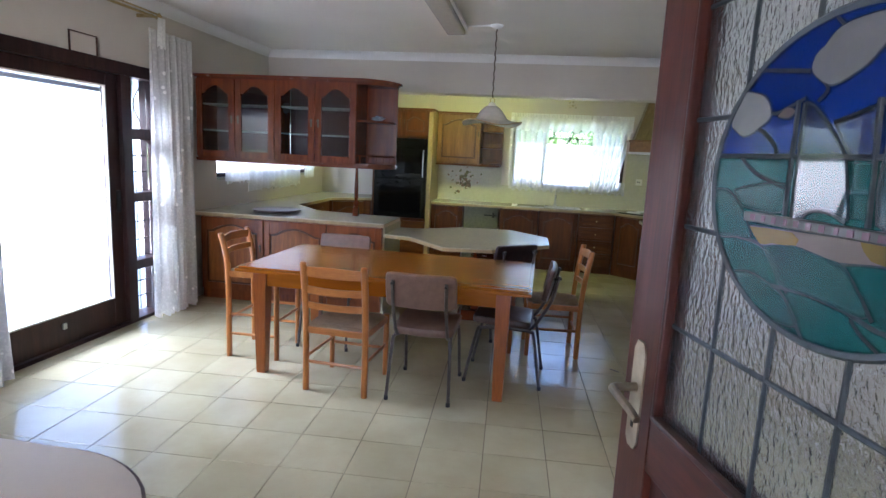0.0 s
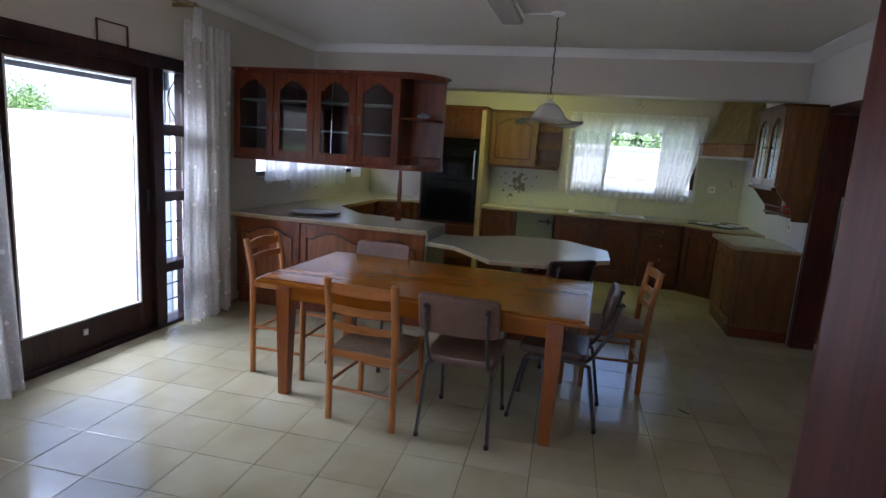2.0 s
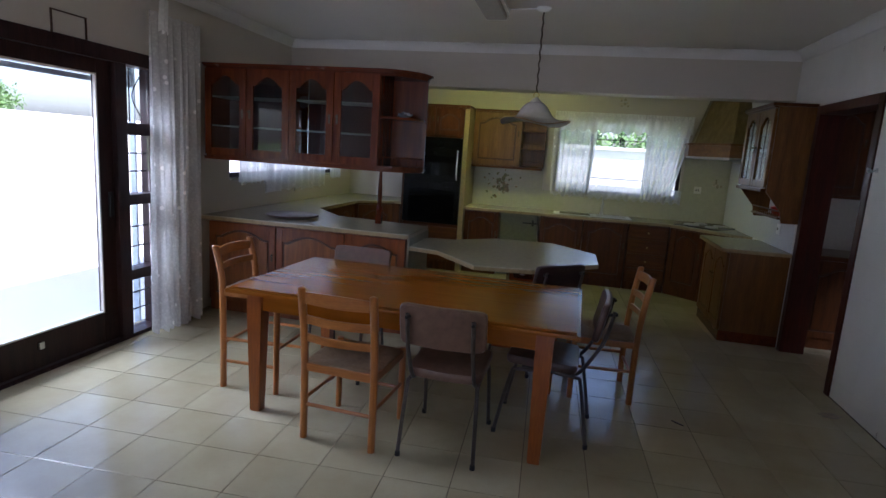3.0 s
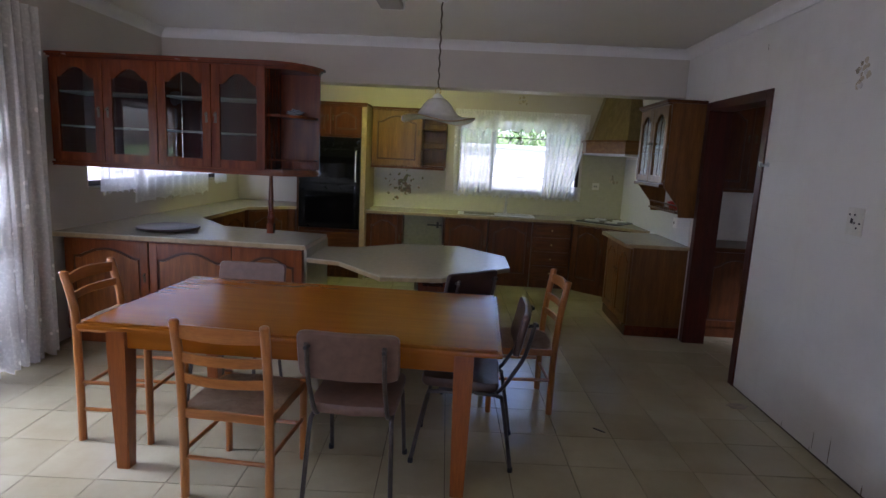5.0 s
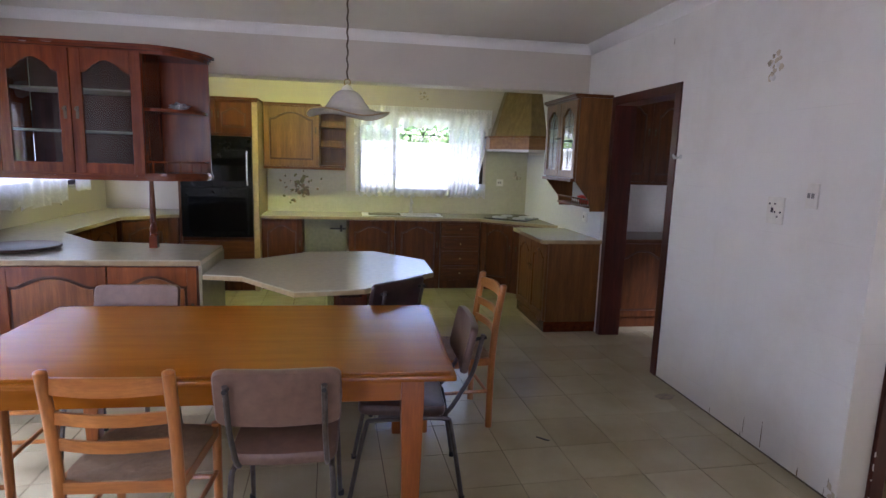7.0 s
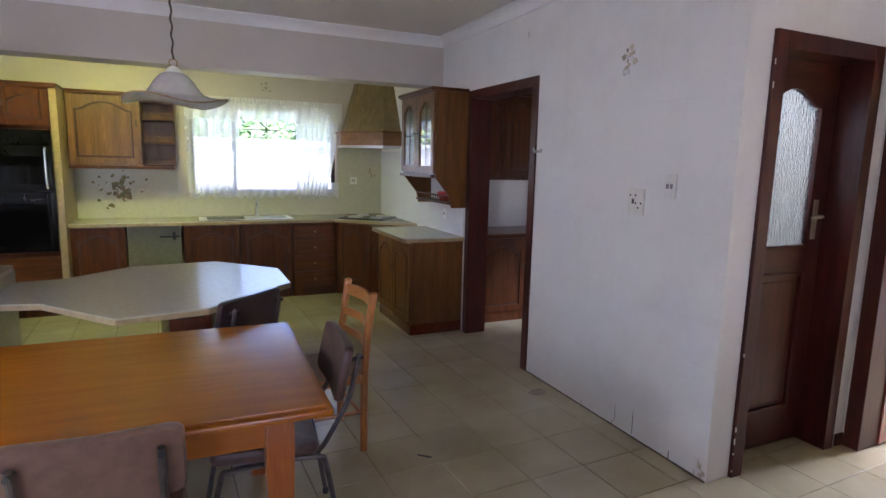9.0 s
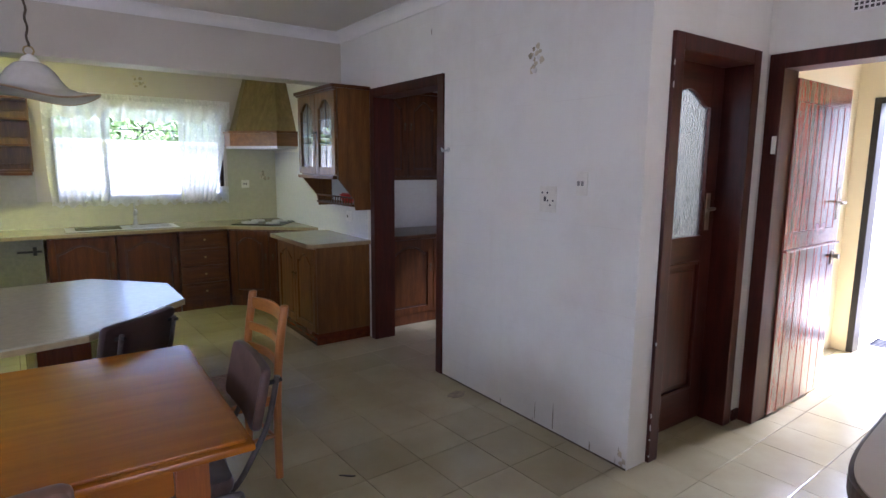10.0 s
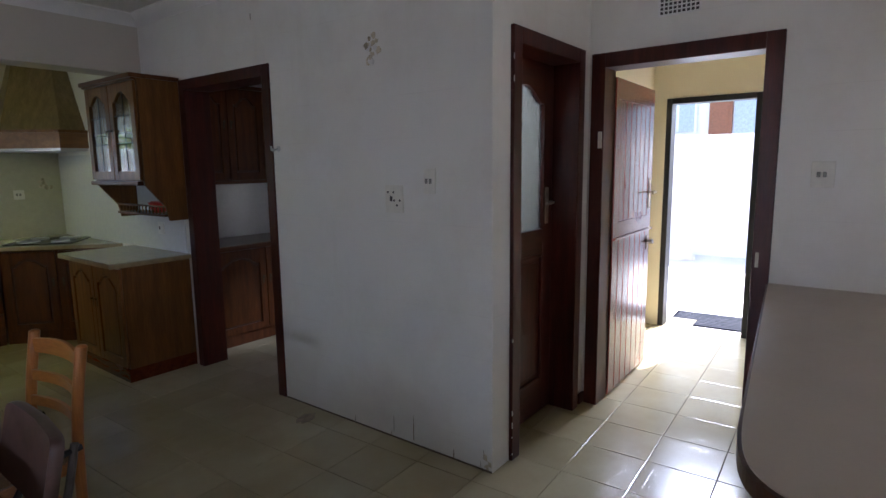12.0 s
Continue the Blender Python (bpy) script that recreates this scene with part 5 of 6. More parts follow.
def vinyl_chair(name, label, m, mat, group="vinyl chairs round the table"):
    """Faces +y: steel tube frame, padded seat and backrest; back feet at y = 0."""
    ob = thing(name, label, "chair", m, group)
    d = 0.53
    part("seat", pad(bmesh.new(), 0.205, 0.205, 0.05, 0.012), mat, ob, m=pose(0, 0.29, 0.445, 2.0), smooth=True)
    part("backrest", pad(bmesh.new(), 0.225, 0.115, 0.036, -0.02), mat, ob, m=pose(0, -0.025, 0.738, 102.0), smooth=True)
    for s in (-1, 1):
        part("back_tube", tube(bmesh.new(), bend([(s * 0.165, 0.40, 0.412), (s * 0.165, 0.15, 0.410), (s * 0.168, 0.08, 0.43), (s * 0.168, 0.015, 0.53), (s * 0.168, -0.040, 0.64), (s * 0.168, -0.078, 0.81)], 5), 0.011, 8), M_TUBE, ob, smooth=True)
        part("leg", tube(bmesh.new(), bend([(s * 0.205, 0.0, 0.015), (s * 0.19, 0.06, 0.36), (s * 0.185, 0.09, 0.405), (s * 0.18, 0.2, 0.41)], 5), 0.011, 8), M_TUBE, ob, smooth=True)
        part("leg", tube(bmesh.new(), bend([(s * 0.2, d, 0.015), (s * 0.19, d - 0.07, 0.36), (s * 0.185, d - 0.11, 0.402), (s * 0.18, 0.25, 0.405)], 5), 0.011, 8), M_TUBE, ob, smooth=True)
        for y in (0.0, d):
            part("foot", lathe(bmesh.new(), [(0.014, 0.0), (0.014, 0.022), (0.011, 0.026)], 10, (s * 0.204, y, 0)), M_RUBBER, ob)
        part("bolt", tube(bmesh.new(), [(s * 0.168, -0.094, 0.795), (s * 0.168, -0.03, 0.785)], 0.009, 8), M_IRON, ob)
    part("cross_tube", tube(bmesh.new(), [(-0.18, 0.2, 0.408), (0.18, 0.2, 0.408)], 0.010, 8), M_TUBE, ob, smooth=True)
    return ob


ladder_chair("dining_chair", "honey-coloured wooden ladder-back chair with woven rush seat at the table", pose(0.302, 3.852, 0, 0, 0, -4.0), top=0.872)
ladder_chair("dining_chair", "honey-coloured wooden ladder-back chair with rush seat, turned sideways", pose(1.925, 5.20, 0, 0, 0, 94.0), w=0.41, d=0.40)
ladder_chair("bar_chair", "tall honey-coloured wooden bar chair with rush seat beside the table", pose(-0.690, 4.49, 0, 0, 0, -89.0), seat=0.66, top=0.935, w=0.40, d=0.375, slats=((0.82, 0.05), (0.50, 0.04)))
vinyl_chair("vinyl_chair", "mauve-brown vinyl chair on dark steel tubes, tucked under the table", pose(0.853, 3.85, 0, 0, 0, -1.0), M_VINYL)
vinyl_chair("vinyl_chair", "mauve-brown vinyl chair with split seams standing at the table corner", pose(1.645, 4.472, 0, 0, 0, 87.0), M_VINYL_R)
vinyl_chair("vinyl_chair", "pale mauve vinyl chair facing the table from the peninsula side", pose(-0.083, 5.155, 0, 0, 0, 180.0), M_VINYL)
vinyl_chair("vinyl_chair", "dark brown vinyl chair pulled up to the breakfast table", pose(1.385, 5.33, 0, 0, 0, 41.0), M_VINYL_D)


# ---- tan tables near the entrance ----
def round_top(name, label, x0, y0, x1, y1, z, radii, legs, th=0.035):
    """A laminate top with rounded corners; radii at (x0,y0), (x1,y0), (x1,y1), (x0,y1)."""
    ob = thing(name, label, "table")
    pts = []
    for (cx, cy, a0), r in zip(((x0, y0, 180), (x1, y0, 270), (x1, y1, 0), (x0, y1, 90)), radii):
        ox, oy = cx + (r if cx == x0 else -r), cy + (r if cy == y0 else -r)
        n = 10 if r > 0.02 else 1
        for k in range(n + 1):
            t_ = radians(a0 + 90 * k / n)
            pts.append((ox + r * math.cos(t_), oy + r * math.sin(t_)))
    part("top", prism(bmesh.new(), pts, z - 0.004, z), M_TAN, ob)
    mx, my = (x0 + x1) / 2, (y0 + y1) / 2
    big = [(mx + (a - mx) * (1 + 0.008 / abs(x1 - mx)), my + (b - my) * (1 + 0.008 / abs(y1 - my))) for a, b in pts]
    part("edge", prism(bmesh.new(), big, z - th, z - 0.005), M_TAN_EDGE, ob, "dark brown rounded edge")
    for a, b in legs:
        part("leg", B((a - 0.03, b - 0.03, 0, a + 0.03, b + 0.03, z - th), bevel=0.004), M_TAN_EDGE, ob)
    return ob


round_top("side_table", "tan laminate table with a rounded dark edge beside the entrance", -1.25, 0.95, 0.715, 1.745, 0.75, (0.05, 0.28, 0.40, 0.05), ((-1.1, 1.1), (0.3, 1.1), (-1.1, 1.6), (0.3, 1.55)))



def serving_counter():
    ob = thing("serving_counter", "tan laminate counter with a rounded dark edge against the wall", "counter")
    z = 0.92
    far = [(p.x, p.y) for p in bend([(2.74, 2.822), (2.60, 2.805), (2.48, 2.778), (2.40, 2.735), (2.345, 2.66), (2.33, 2.56)], 4)]
    pts = [(XE - 0.012, 3.0), *far, (2.33, 2.0), (2.45, 1.85), (XE - 0.012, 1.85)]
    part("top", prism(bmesh.new(), pts, z - 0.004, z), M_TAN, ob)
    big = [(a if a > 4 else a - 0.008, b + (0.008 if b > 2.4 else -0.008)) for a, b in pts]
    part("edge", prism(bmesh.new(), big, z - 0.045, z - 0.005), M_TAN_EDGE, ob, "dark brown rounded edge")
    for a, b in ((2.9, 2.1), (2.9, 2.6), (4.3, 2.1), (4.3, 2.6)):
        part("leg", B((a - 0.03, b - 0.03, 0, a + 0.03, b + 0.03, z - 0.045), bevel=0.004), M_TAN_EDGE, ob)


serving_counter()


# ---- ceiling lights ----
def pendant():
    x, y = 1.07, 5.83
    ob = thing("pendant_lamp", "unlit white glass pendant lamp with a wavy brim", "ceiling lamp", pose(x, y, 0))
    part("ceiling_rose", lathe(bmesh.new(), [(0.055, ZC), (0.055, ZC - 0.012), (0.035, ZC - 0.03), (0.012, ZC - 0.036)], 20), M_WHITE, ob, smooth=True)
    g = tube(bmesh.new(), [(0.004 * math.cos(k * 1.1), 0.004 * math.sin(k * 1.1), ZC - 0.03 - k * (ZC - 0.03 - 2.12) / 40) for k in range(41)], 0.006, 6)
    part("cord", g, M_KNOB, ob, "brown twisted cord and chain")
    part("hook", tube(bmesh.new(), [(0.022 * math.sin(a / 8 * 6.283), 0, 2.10 + 0.022 * math.cos(a / 8 * 6.283)) for a in range(9)], 0.004, 6), M_BRASS, ob, smooth=True)
    part("cap", lathe(bmesh.new(), [(0.006, 2.085), (0.03, 2.07), (0.045, 2.045), (0.05, 2.03)], 20), M_WHITE, ob, smooth=True)
    bm = bmesh.new()
    seg = 48
    rows = []
    prof = [(0.045, 2.045), (0.07, 2.035), (0.10, 2.005), (0.125, 1.965), (0.15, 1.93), (0.19, 1.91), (0.24, 1.90), (0.272, 1.893)]
    for i, (r, z) in enumerate(prof):
        w = max(0, i - 3) / 4
        rows.append([bm.verts.new(((r * (1 + 0.05 * w * math.cos(3 * a + 0.5))) * math.cos(a), (r * (1 + 0.05 * w * math.cos(3 * a + 0.5))) * math.sin(a), z + 0.02 * w * w * math.cos(3 * a + 0.4))) for a in (2 * math.pi * k / seg for k in range(seg))])
    for u, v in zip(rows, rows[1:]):
        for k in range(seg):
            bm.faces.new((u[k], u[(k + 1) % seg], v[(k + 1) % seg], v[k]))
    ext = bmesh.ops.extrude_face_region(bm, geom=bm.faces[:])["geom"]
    for v in ext:
        if isinstance(v, bmesh.types.BMVert):
            v.co.z -= 0.006
    sh = part("shade", bm, M_SHADE, ob, "white opal glass shade with a brown rim", smooth=True)
    g = bmesh.new()
    tube(g, [((0.272 * (1 + 0.05 * math.cos(3 * a + 0.5))) * math.cos(a), (0.272 * (1 + 0.05 * math.cos(3 * a + 0.5))) * math.sin(a), 1.890 + 0.02 * math.cos(3 * a + 0.4)) for a in (2 * math.pi * k / 48 for k in range(49))], 0.005, 6)
    part("rim", g, M_SHADE_RIM, sh, "brown rim")
    part("bulb", lathe(bmesh.new(), [(0.013, 2.03), (0.014, 2.0), (0.03, 1.97), (0.028, 1.945), (0.01, 1.93)], 14), M_WHITE, ob, smooth=True)


pendant()
ob = thing("batten_light", "white fluorescent ceiling fitting with a diffuser, unlit", "ceiling light")
part("tray", B((0.595, 4.55, ZC - 0.035, 0.795, 5.93, ZC), bevel=0.004), M_WHITE, ob)
part("diffuser", B((0.61, 4.58, ZC - 0.085, 0.78, 5.90, ZC - 0.036), bevel=0.018), M_SHADE, ob)
part("end_cap", B((0.605, 5.90, ZC - 0.08, 0.785, 5.935, ZC - 0.036), bevel=0.004), M_WHITE, ob)
part("wire", tube(bmesh.new(), [(0.795, 5.86, ZC - 0.008), (1.03, 5.835, ZC - 0.008)], 0.006, 6), M_WHITE, ob)

# kitchen tube light behind the beam, lit
LAMP = Nodes("lit_tube")
LAMP_MAT = LAMP.done(Base_Color=(0.9, 0.9, 0.8), Emission_Color=(0.92, 1.0, 0.25), Emission_Strength=3.0)
ob = thing("kitchen_tube_light", "lit yellowish fluorescent tube on the kitchen ceiling", "ceiling light")
part("tray", B((-0.2, 7.66, ZC - 0.05, 1.1, 7.74, ZC), bevel=0.004), M_WHITE, ob)
part("tube", tube(bmesh.new(), [(-0.16, 7.70, ZC - 0.075), (1.06, 7.70, ZC - 0.075)], 0.018, 10), LAMP_MAT, ob, smooth=True)
lamp = new("kitchen_lamp", bpy.data.lights.new("kitchen_lamp", "AREA"))
lamp.data.shape, lamp.data.size, lamp.data.size_y = "RECTANGLE", 1.2, 0.08
lamp.data.energy, lamp.data.color = 2.9, (0.92, 1.0, 0.24)
lamp.matrix_basis = look((0.45, 7.70, ZC - 0.10), (0.45, 7.70, 0))


# ---- doors ----
def stained_door():
    """Entrance door, open into the room; local x runs from the hinge to the free edge."""
    w = 0.837
    ob = thing("stained_glass_door", "open varnished wooden door with a leaded stained-glass ship window", "door", pose(1.926, 0.812, 0, 0, 0, 105.0))
    th, st, z0, z1 = 0.044, 0.116, 1.128, 2.008
    zt = 2.10
    part("stile", B((0, -th / 2, 0.01, st, th / 2, zt), bevel=0.004), M_SHIPDOOR, ob)
    part("stile", B((w - st, -th / 2, 0.01, w, th / 2, zt), bevel=0.004), M_SHIPDOOR, ob)
    part("rail", B((st, -th / 2, z1, w - st, th / 2, zt), bevel=0.003), M_SHIPDOOR_H, ob)
    part("rail", B((st, -th / 2, z0 - 0.10, w - st, th / 2, z0), bevel=0.003), M_SHIPDOOR_H, ob)
    part("rail", B((st, -th / 2, 0.01, w - st, th / 2, 0.2), bevel=0.003), M_SHIPDOOR_H, ob)
    part("panel", B((st + 0.001, -0.008, 0.2, w - st - 0.001, 0.008, z0 - 0.10), bevel=0.002), M_SHIPDOOR, ob)
    part("raised_panel", B((st + 0.05, -0.016, 0.25, w - st - 0.05, 0.016, z0 - 0.15), bevel=0.008), M_SHIPDOOR, ob)
    for s in (-1, 1):
        g = bmesh.new()
        y = s * (th / 2 - 0.006)
        for b in ((st, z0, w - st, z0 + 0.010), (st, z1 - 0.010, w - st, z1), (st, z0 + 0.010, st + 0.010, z1 - 0.010), (w - st - 0.010, z0 + 0.010, w - st, z1 - 0.010)):
            box(g, b[0], y - 0.009, b[1], b[2], y + 0.008, b[3], 0.003)
        part("bead", g, M_DARKDOOR, ob)
    # the leaded window: u runs from its first upright strip to the hinge side, v is the height
    U = lambda u: 0.60 - u
    cu, cv, ru, rv = 0.180, 1.570, 0.229, 0.194
    win = part("leaded_window", B((st, -0.002, z0 + 0.002, w - st, 0.0015, z1 - 0.002)), M_RIPPLE, ob, "rippled clear glass in lead strips")

    def came(pts, rad=0.0042):
        part("lead_strip", tube(bmesh.new(), [(U(a), 0.0, b) for a, b in pts], rad, 6), M_LEAD, win)

    def smooth(pts, n=6):
        return [(q.x, q.y) for q in bend([(a, b) for a, b in pts], n)]

    def line(*pts):
        came(smooth(pts))

    def piece(pts, mat, lift):
        part("glass_piece", prism(bmesh.new(), [(U(a), b) for a, b in pts], -lift, lift, "xz"), mat, win)

    def shape(pts, mat, lift, n=5, edge=True):
        loop = smooth(list(pts) + [pts[0]], n)[:-1]
        piece(loop, mat, lift)
        if edge:
            came(loop + loop[:1], 0.0038)

    def oval(a0, a1, n=24):
        return [(cu + ru * math.cos(radians(a0 + (a1 - a0) * k / n)), cv + rv * math.sin(radians(a0 + (a1 - a0) * k / n))) for k in range(n + 1)]

    for k in range(4):
        u = 0.1215 * k
        dv = rv * math.sqrt(1 - ((u - cu) / ru) ** 2)
        came([(u, z0 + 0.004), (u, cv - dv)]), came([(u, cv + dv), (u, z1 - 0.004)])
    for k in range(1, 5):
        v = z0 + 0.176 * k
        if abs(v - cv) < rv:
            du = ru * math.sqrt(1 - ((v - cv) / rv) ** 2)
            came([(-0.12, v), (cu - du, v)]), came([(cu + du, v), (0.48, v)])
        else:
            came([(-0.12, v), (0.48, v)])
    vw = 1.598
    aw = math.degrees(math.asin((vw - cv) / rv))
    piece(oval(aw, 180 - aw), M_BLUE, 0.0030)
    piece(oval(180 - aw, 360 + aw), M_TEAL, 0.0030)
    came(oval(0, 360, 48), 0.0062)
    came([(cu - ru, vw), (cu + ru, vw)], 0.005)
    # clouds and the joins of the sky
    shape(((0.003, 1.688), (0.042, 1.678), (0.060, 1.655), (0.045, 1.640), (0.012, 1.627), (-0.013, 1.637), (-0.021, 1.648)), M_MILK, 0.0042)
    shape(((0.138, 1.726), (0.163, 1.745), (0.22, 1.748), (0.25, 1.735), (0.222, 1.715), (0.202, 1.697), (0.170, 1.683), (0.150, 1.683), (0.125, 1.701), (0.127, 1.718)), M_MILK, 0.0042)
    line((0.012, 1.627), (0.038, 1.635), (0.073, 1.614), (0.079, 1.599))
    line((0.021, 1.715), (0.057, 1.710), (0.120, 1.701))
    line((0.125, 1.701), (0.152, 1.678), (0.140, 1.664))
    line((0.008, 1.685), (0.060, 1.655), (0.092, 1.660), (0.119, 1.669))
    line((0.170, 1.637), (0.201, 1.645), (0.232, 1.654), (0.30, 1.675), (0.375, 1.660))
    line((0.163, 1.745), (0.150, 1.757))
    # small gull by the masthead
    shape(((0.075, 1.650), (0.090, 1.660), (0.104, 1.655), (0.094, 1.647)), M_ROSE, 0.0044, 3)
    # sails: clear mirror-smooth glass between the masts
    shape(((0.120, 1.664), (0.137, 1.658), (0.168, 1.630), (0.193, 1.600), (0.204, 1.562), (0.210, 1.530), (0.182, 1.536), (0.155, 1.535), (0.130, 1.526)), M_PALE, 0.0050, 3)
    shape(((0.200, 1.600), (0.173, 1.635), (0.200, 1.644), (0.227, 1.650), (0.232, 1.600)), M_PALE, 0.0046, 2)
    shape(((0.245, 1.640), (0.285, 1.60), (0.305, 1.56), (0.310, 1.530), (0.248, 1.530)), M_PALE, 0.0050, 3)
    shape(((0.207, 1.592), (0.232, 1.592), (0.236, 1.532), (0.214, 1.532)), M_TEAL_L, 0.0046, 1)
    line((0.207, 1.560), (0.236, 1.561))
    line((0.130, 1.523), (0.155, 1.534), (0.182, 1.535), (0.208, 1.526))
    for a, b, top in ((0.109, 0.113, 1.668), (0.121, 0.127, 1.664), (0.228, 0.239, 1.660), (0.318, 0.322, 1.64)):
        came([(a, top), (b, 1.524)], 0.0056)
    # hull
    shape(((0.050, 1.503), (0.150, 1.507), (0.263, 1.510), (0.345, 1.510), (0.320, 1.488), (0.266, 1.489), (0.212, 1.482), (0.175, 1.486), (0.128, 1.490), (0.080, 1.481)), M_ROSE, 0.0050, 2)
    shape(((0.052, 1.502), (0.133, 1.505), (0.143, 1.490), (0.100, 1.486), (0.078, 1.482)), M_AMBER, 0.0058, 2)
    shape(((0.235, 1.509), (0.300, 1.510), (0.295, 1.490), (0.252, 1.491)), M_AMBER, 0.0058, 2)
    part("hull_strip", B((U(0.355), -0.0075, 1.509, U(0.038), 0.0075, 1.523), bevel=0.002), M_PLASTIC_D, win, "dark patterned hull strip")
    rng = random.Random(2)
    for k in range(15):
        a = U(0.350) + k * 0.0205
        part("hull_fleck", B((a, -0.0085, 1.512, a + rng.uniform(0.004, 0.011), 0.0085, 1.520)), M_PURPLE, win)
    # waves
    shape(((-0.040, 1.548), (-0.012, 1.548), (0.018, 1.531), (0.044, 1.503), (0.052, 1.486), (0.023, 1.484), (-0.019, 1.481), (-0.036, 1.51)), M_TEAL_L, 0.0040, 4)
    shape(((0.004, 1.549), (0.037, 1.557), (0.104, 1.563), (0.106, 1.528), (0.040, 1.528), (0.022, 1.532)), M_TEAL_L, 0.0038, 3)
    shape(((0.081, 1.479), (0.128, 1.489), (0.179, 1.484), (0.212, 1.480), (0.235, 1.460), (0.255, 1.432), (0.222, 1.431), (0.169, 1.435), (0.125, 1.436), (0.105, 1.455)), M_TEAL_L, 0.0042, 4)
    shape(((0.029, 1.434), (0.062, 1.439), (0.108, 1.431), (0.135, 1.420), (0.160, 1.392), (0.10, 1.390), (0.055, 1.410)), M_TEAL_L, 0.0038, 4)
    line((0.009, 1.597), (0.046, 1.575), (0.106, 1.558))
    line((-0.019, 1.481), (0.023, 1.484), (0.081, 1.478), (0.113, 1.449), (0.137, 1.428))
    line((0.212, 1.480), (0.267, 1.488), (0.33, 1.478), (0.385, 1.49))
    line((0.108, 1.431), (0.169, 1.434), (0.222, 1.430), (0.247, 1.425), (0.281, 1.420), (0.34, 1.428))
    line((0.108, 1.431), (0.135, 1.420), (0.173, 1.378))
    line((0.193, 1.482), (0.220, 1.472), (0.241, 1.453), (0.263, 1.428))
    line((0.236, 1.424), (0.250, 1.412), (0.282, 1.396))

    # handle on both faces near the free edge
    for s in (-1, 1):
        y = s * th / 2
        x = w - 0.057
        pl = bmesh.new()
        prism(pl, [(x - 0.022, 1.06), (x - 0.012, 1.045), (x + 0.012, 1.045), (x + 0.022, 1.06), (x + 0.022, 1.235), (x + 0.012, 1.255), (x - 0.012, 1.255), (x - 0.022, 1.235)], min(y, y + s * 0.004), max(y, y + s * 0.004), "xz")
        p = part("handle_plate", pl, M_PEWTER, ob, "tarnished handle plate")
        g = tube(bmesh.new(), bend([(x, y, 1.165), (x, y + s * 0.045, 1.165), (x - 0.02, y + s * 0.055, 1.166), (x - 0.075, y + s * 0.052, 1.158), (x - 0.105, y + s * 0.05, 1.15)]), 0.009, 8, 0.007)
        part("lever", g, M_PEWTER, p, smooth=True)
        part("keyhole", B((x - 0.004, min(y + s * 0.004, y + s * 0.0055), 1.085, x + 0.004, max(y + s * 0.004, y + s * 0.0055), 1.12)), M_IRON, p)
    for z in (0.25, 1.8):
        part("hinge", tube(bmesh.new(), [(0.0, th / 2, z), (0.0, th / 2, z + 0.09)], 0.008, 8), M_BRASS, ob)


stained_door()


def passage_door():
    """Half-glazed panel door behind its frame, shut; face towards -y."""
    ob = thing("door_2", "dark mahogany door with a tall arched frosted pane and lower panel, shut", "door", pose(3.684, YC + 0.145, 0))
    w, zt = 0.674, 2.139
    st = 0.115
    part("stile", B((0, 0, 0.008, st, 0.042, zt), bevel=0.003), M_DARKDOOR, ob)
    part("stile", B((w - st, 0, 0.008, w, 0.042, zt), bevel=0.003), M_DARKDOOR, ob)
    part("rail", B((st, 0, 0.008, w - st, 0.042, 0.22), bevel=0.003), M_DARKDOOR_H, ob)
    part("rail", B((st, 0, 1.02, w - st, 0.042, 1.17), bevel=0.003), M_DARKDOOR_H, ob)
    arch = crown(st, w - st, zt - 0.14, 0.09)
    part("rail", prism(bmesh.new(), [(st, zt), *arch, (w - st, zt)], 0, 0.042, "xz"), M_DARKDOOR_H, ob)
    part("pane", prism(bmesh.new(), [(st, 1.17), (w - st, 1.17), *arch[::-1]], 0.018, 0.024, "xz"), M_FROST, ob, "frosted pane")
    part("panel", B((st, 0.012, 0.22, w - st, 0.03, 1.02)), M_DARKDOOR, ob)
    for n_, b_ in enumerate(((st, 0.22, st + 0.022, 1.02), (w - st - 0.022, 0.22, w - st, 1.02), (st + 0.022, 0.22, w - st - 0.022, 0.242), (st + 0.022, 0.998, w - st - 0.022, 1.02))):
        part("moulding", B((b_[0], -0.006, b_[1], b_[2], 0.014, b_[3]), bevel=0.006), M_DARKDOOR, ob)
    part("raised_panel", B((st + 0.05, 0.002, 0.27, w - st - 0.05, 0.014, 0.97), bevel=0.006), M_DARKDOOR, ob)
    p = part("handle_plate", B((w - 0.095, -0.006, 1.20, w - 0.055, 0.0, 1.42), bevel=0.003), M_PEWTER, ob)
    part("lever", tube(bmesh.new(), bend([(w - 0.075, 0, 1.33), (w - 0.075, -0.045, 1.33), (w - 0.17, -0.05, 1.325)]), 0.009, 8), M_PEWTER, p, smooth=True)


passage_door()


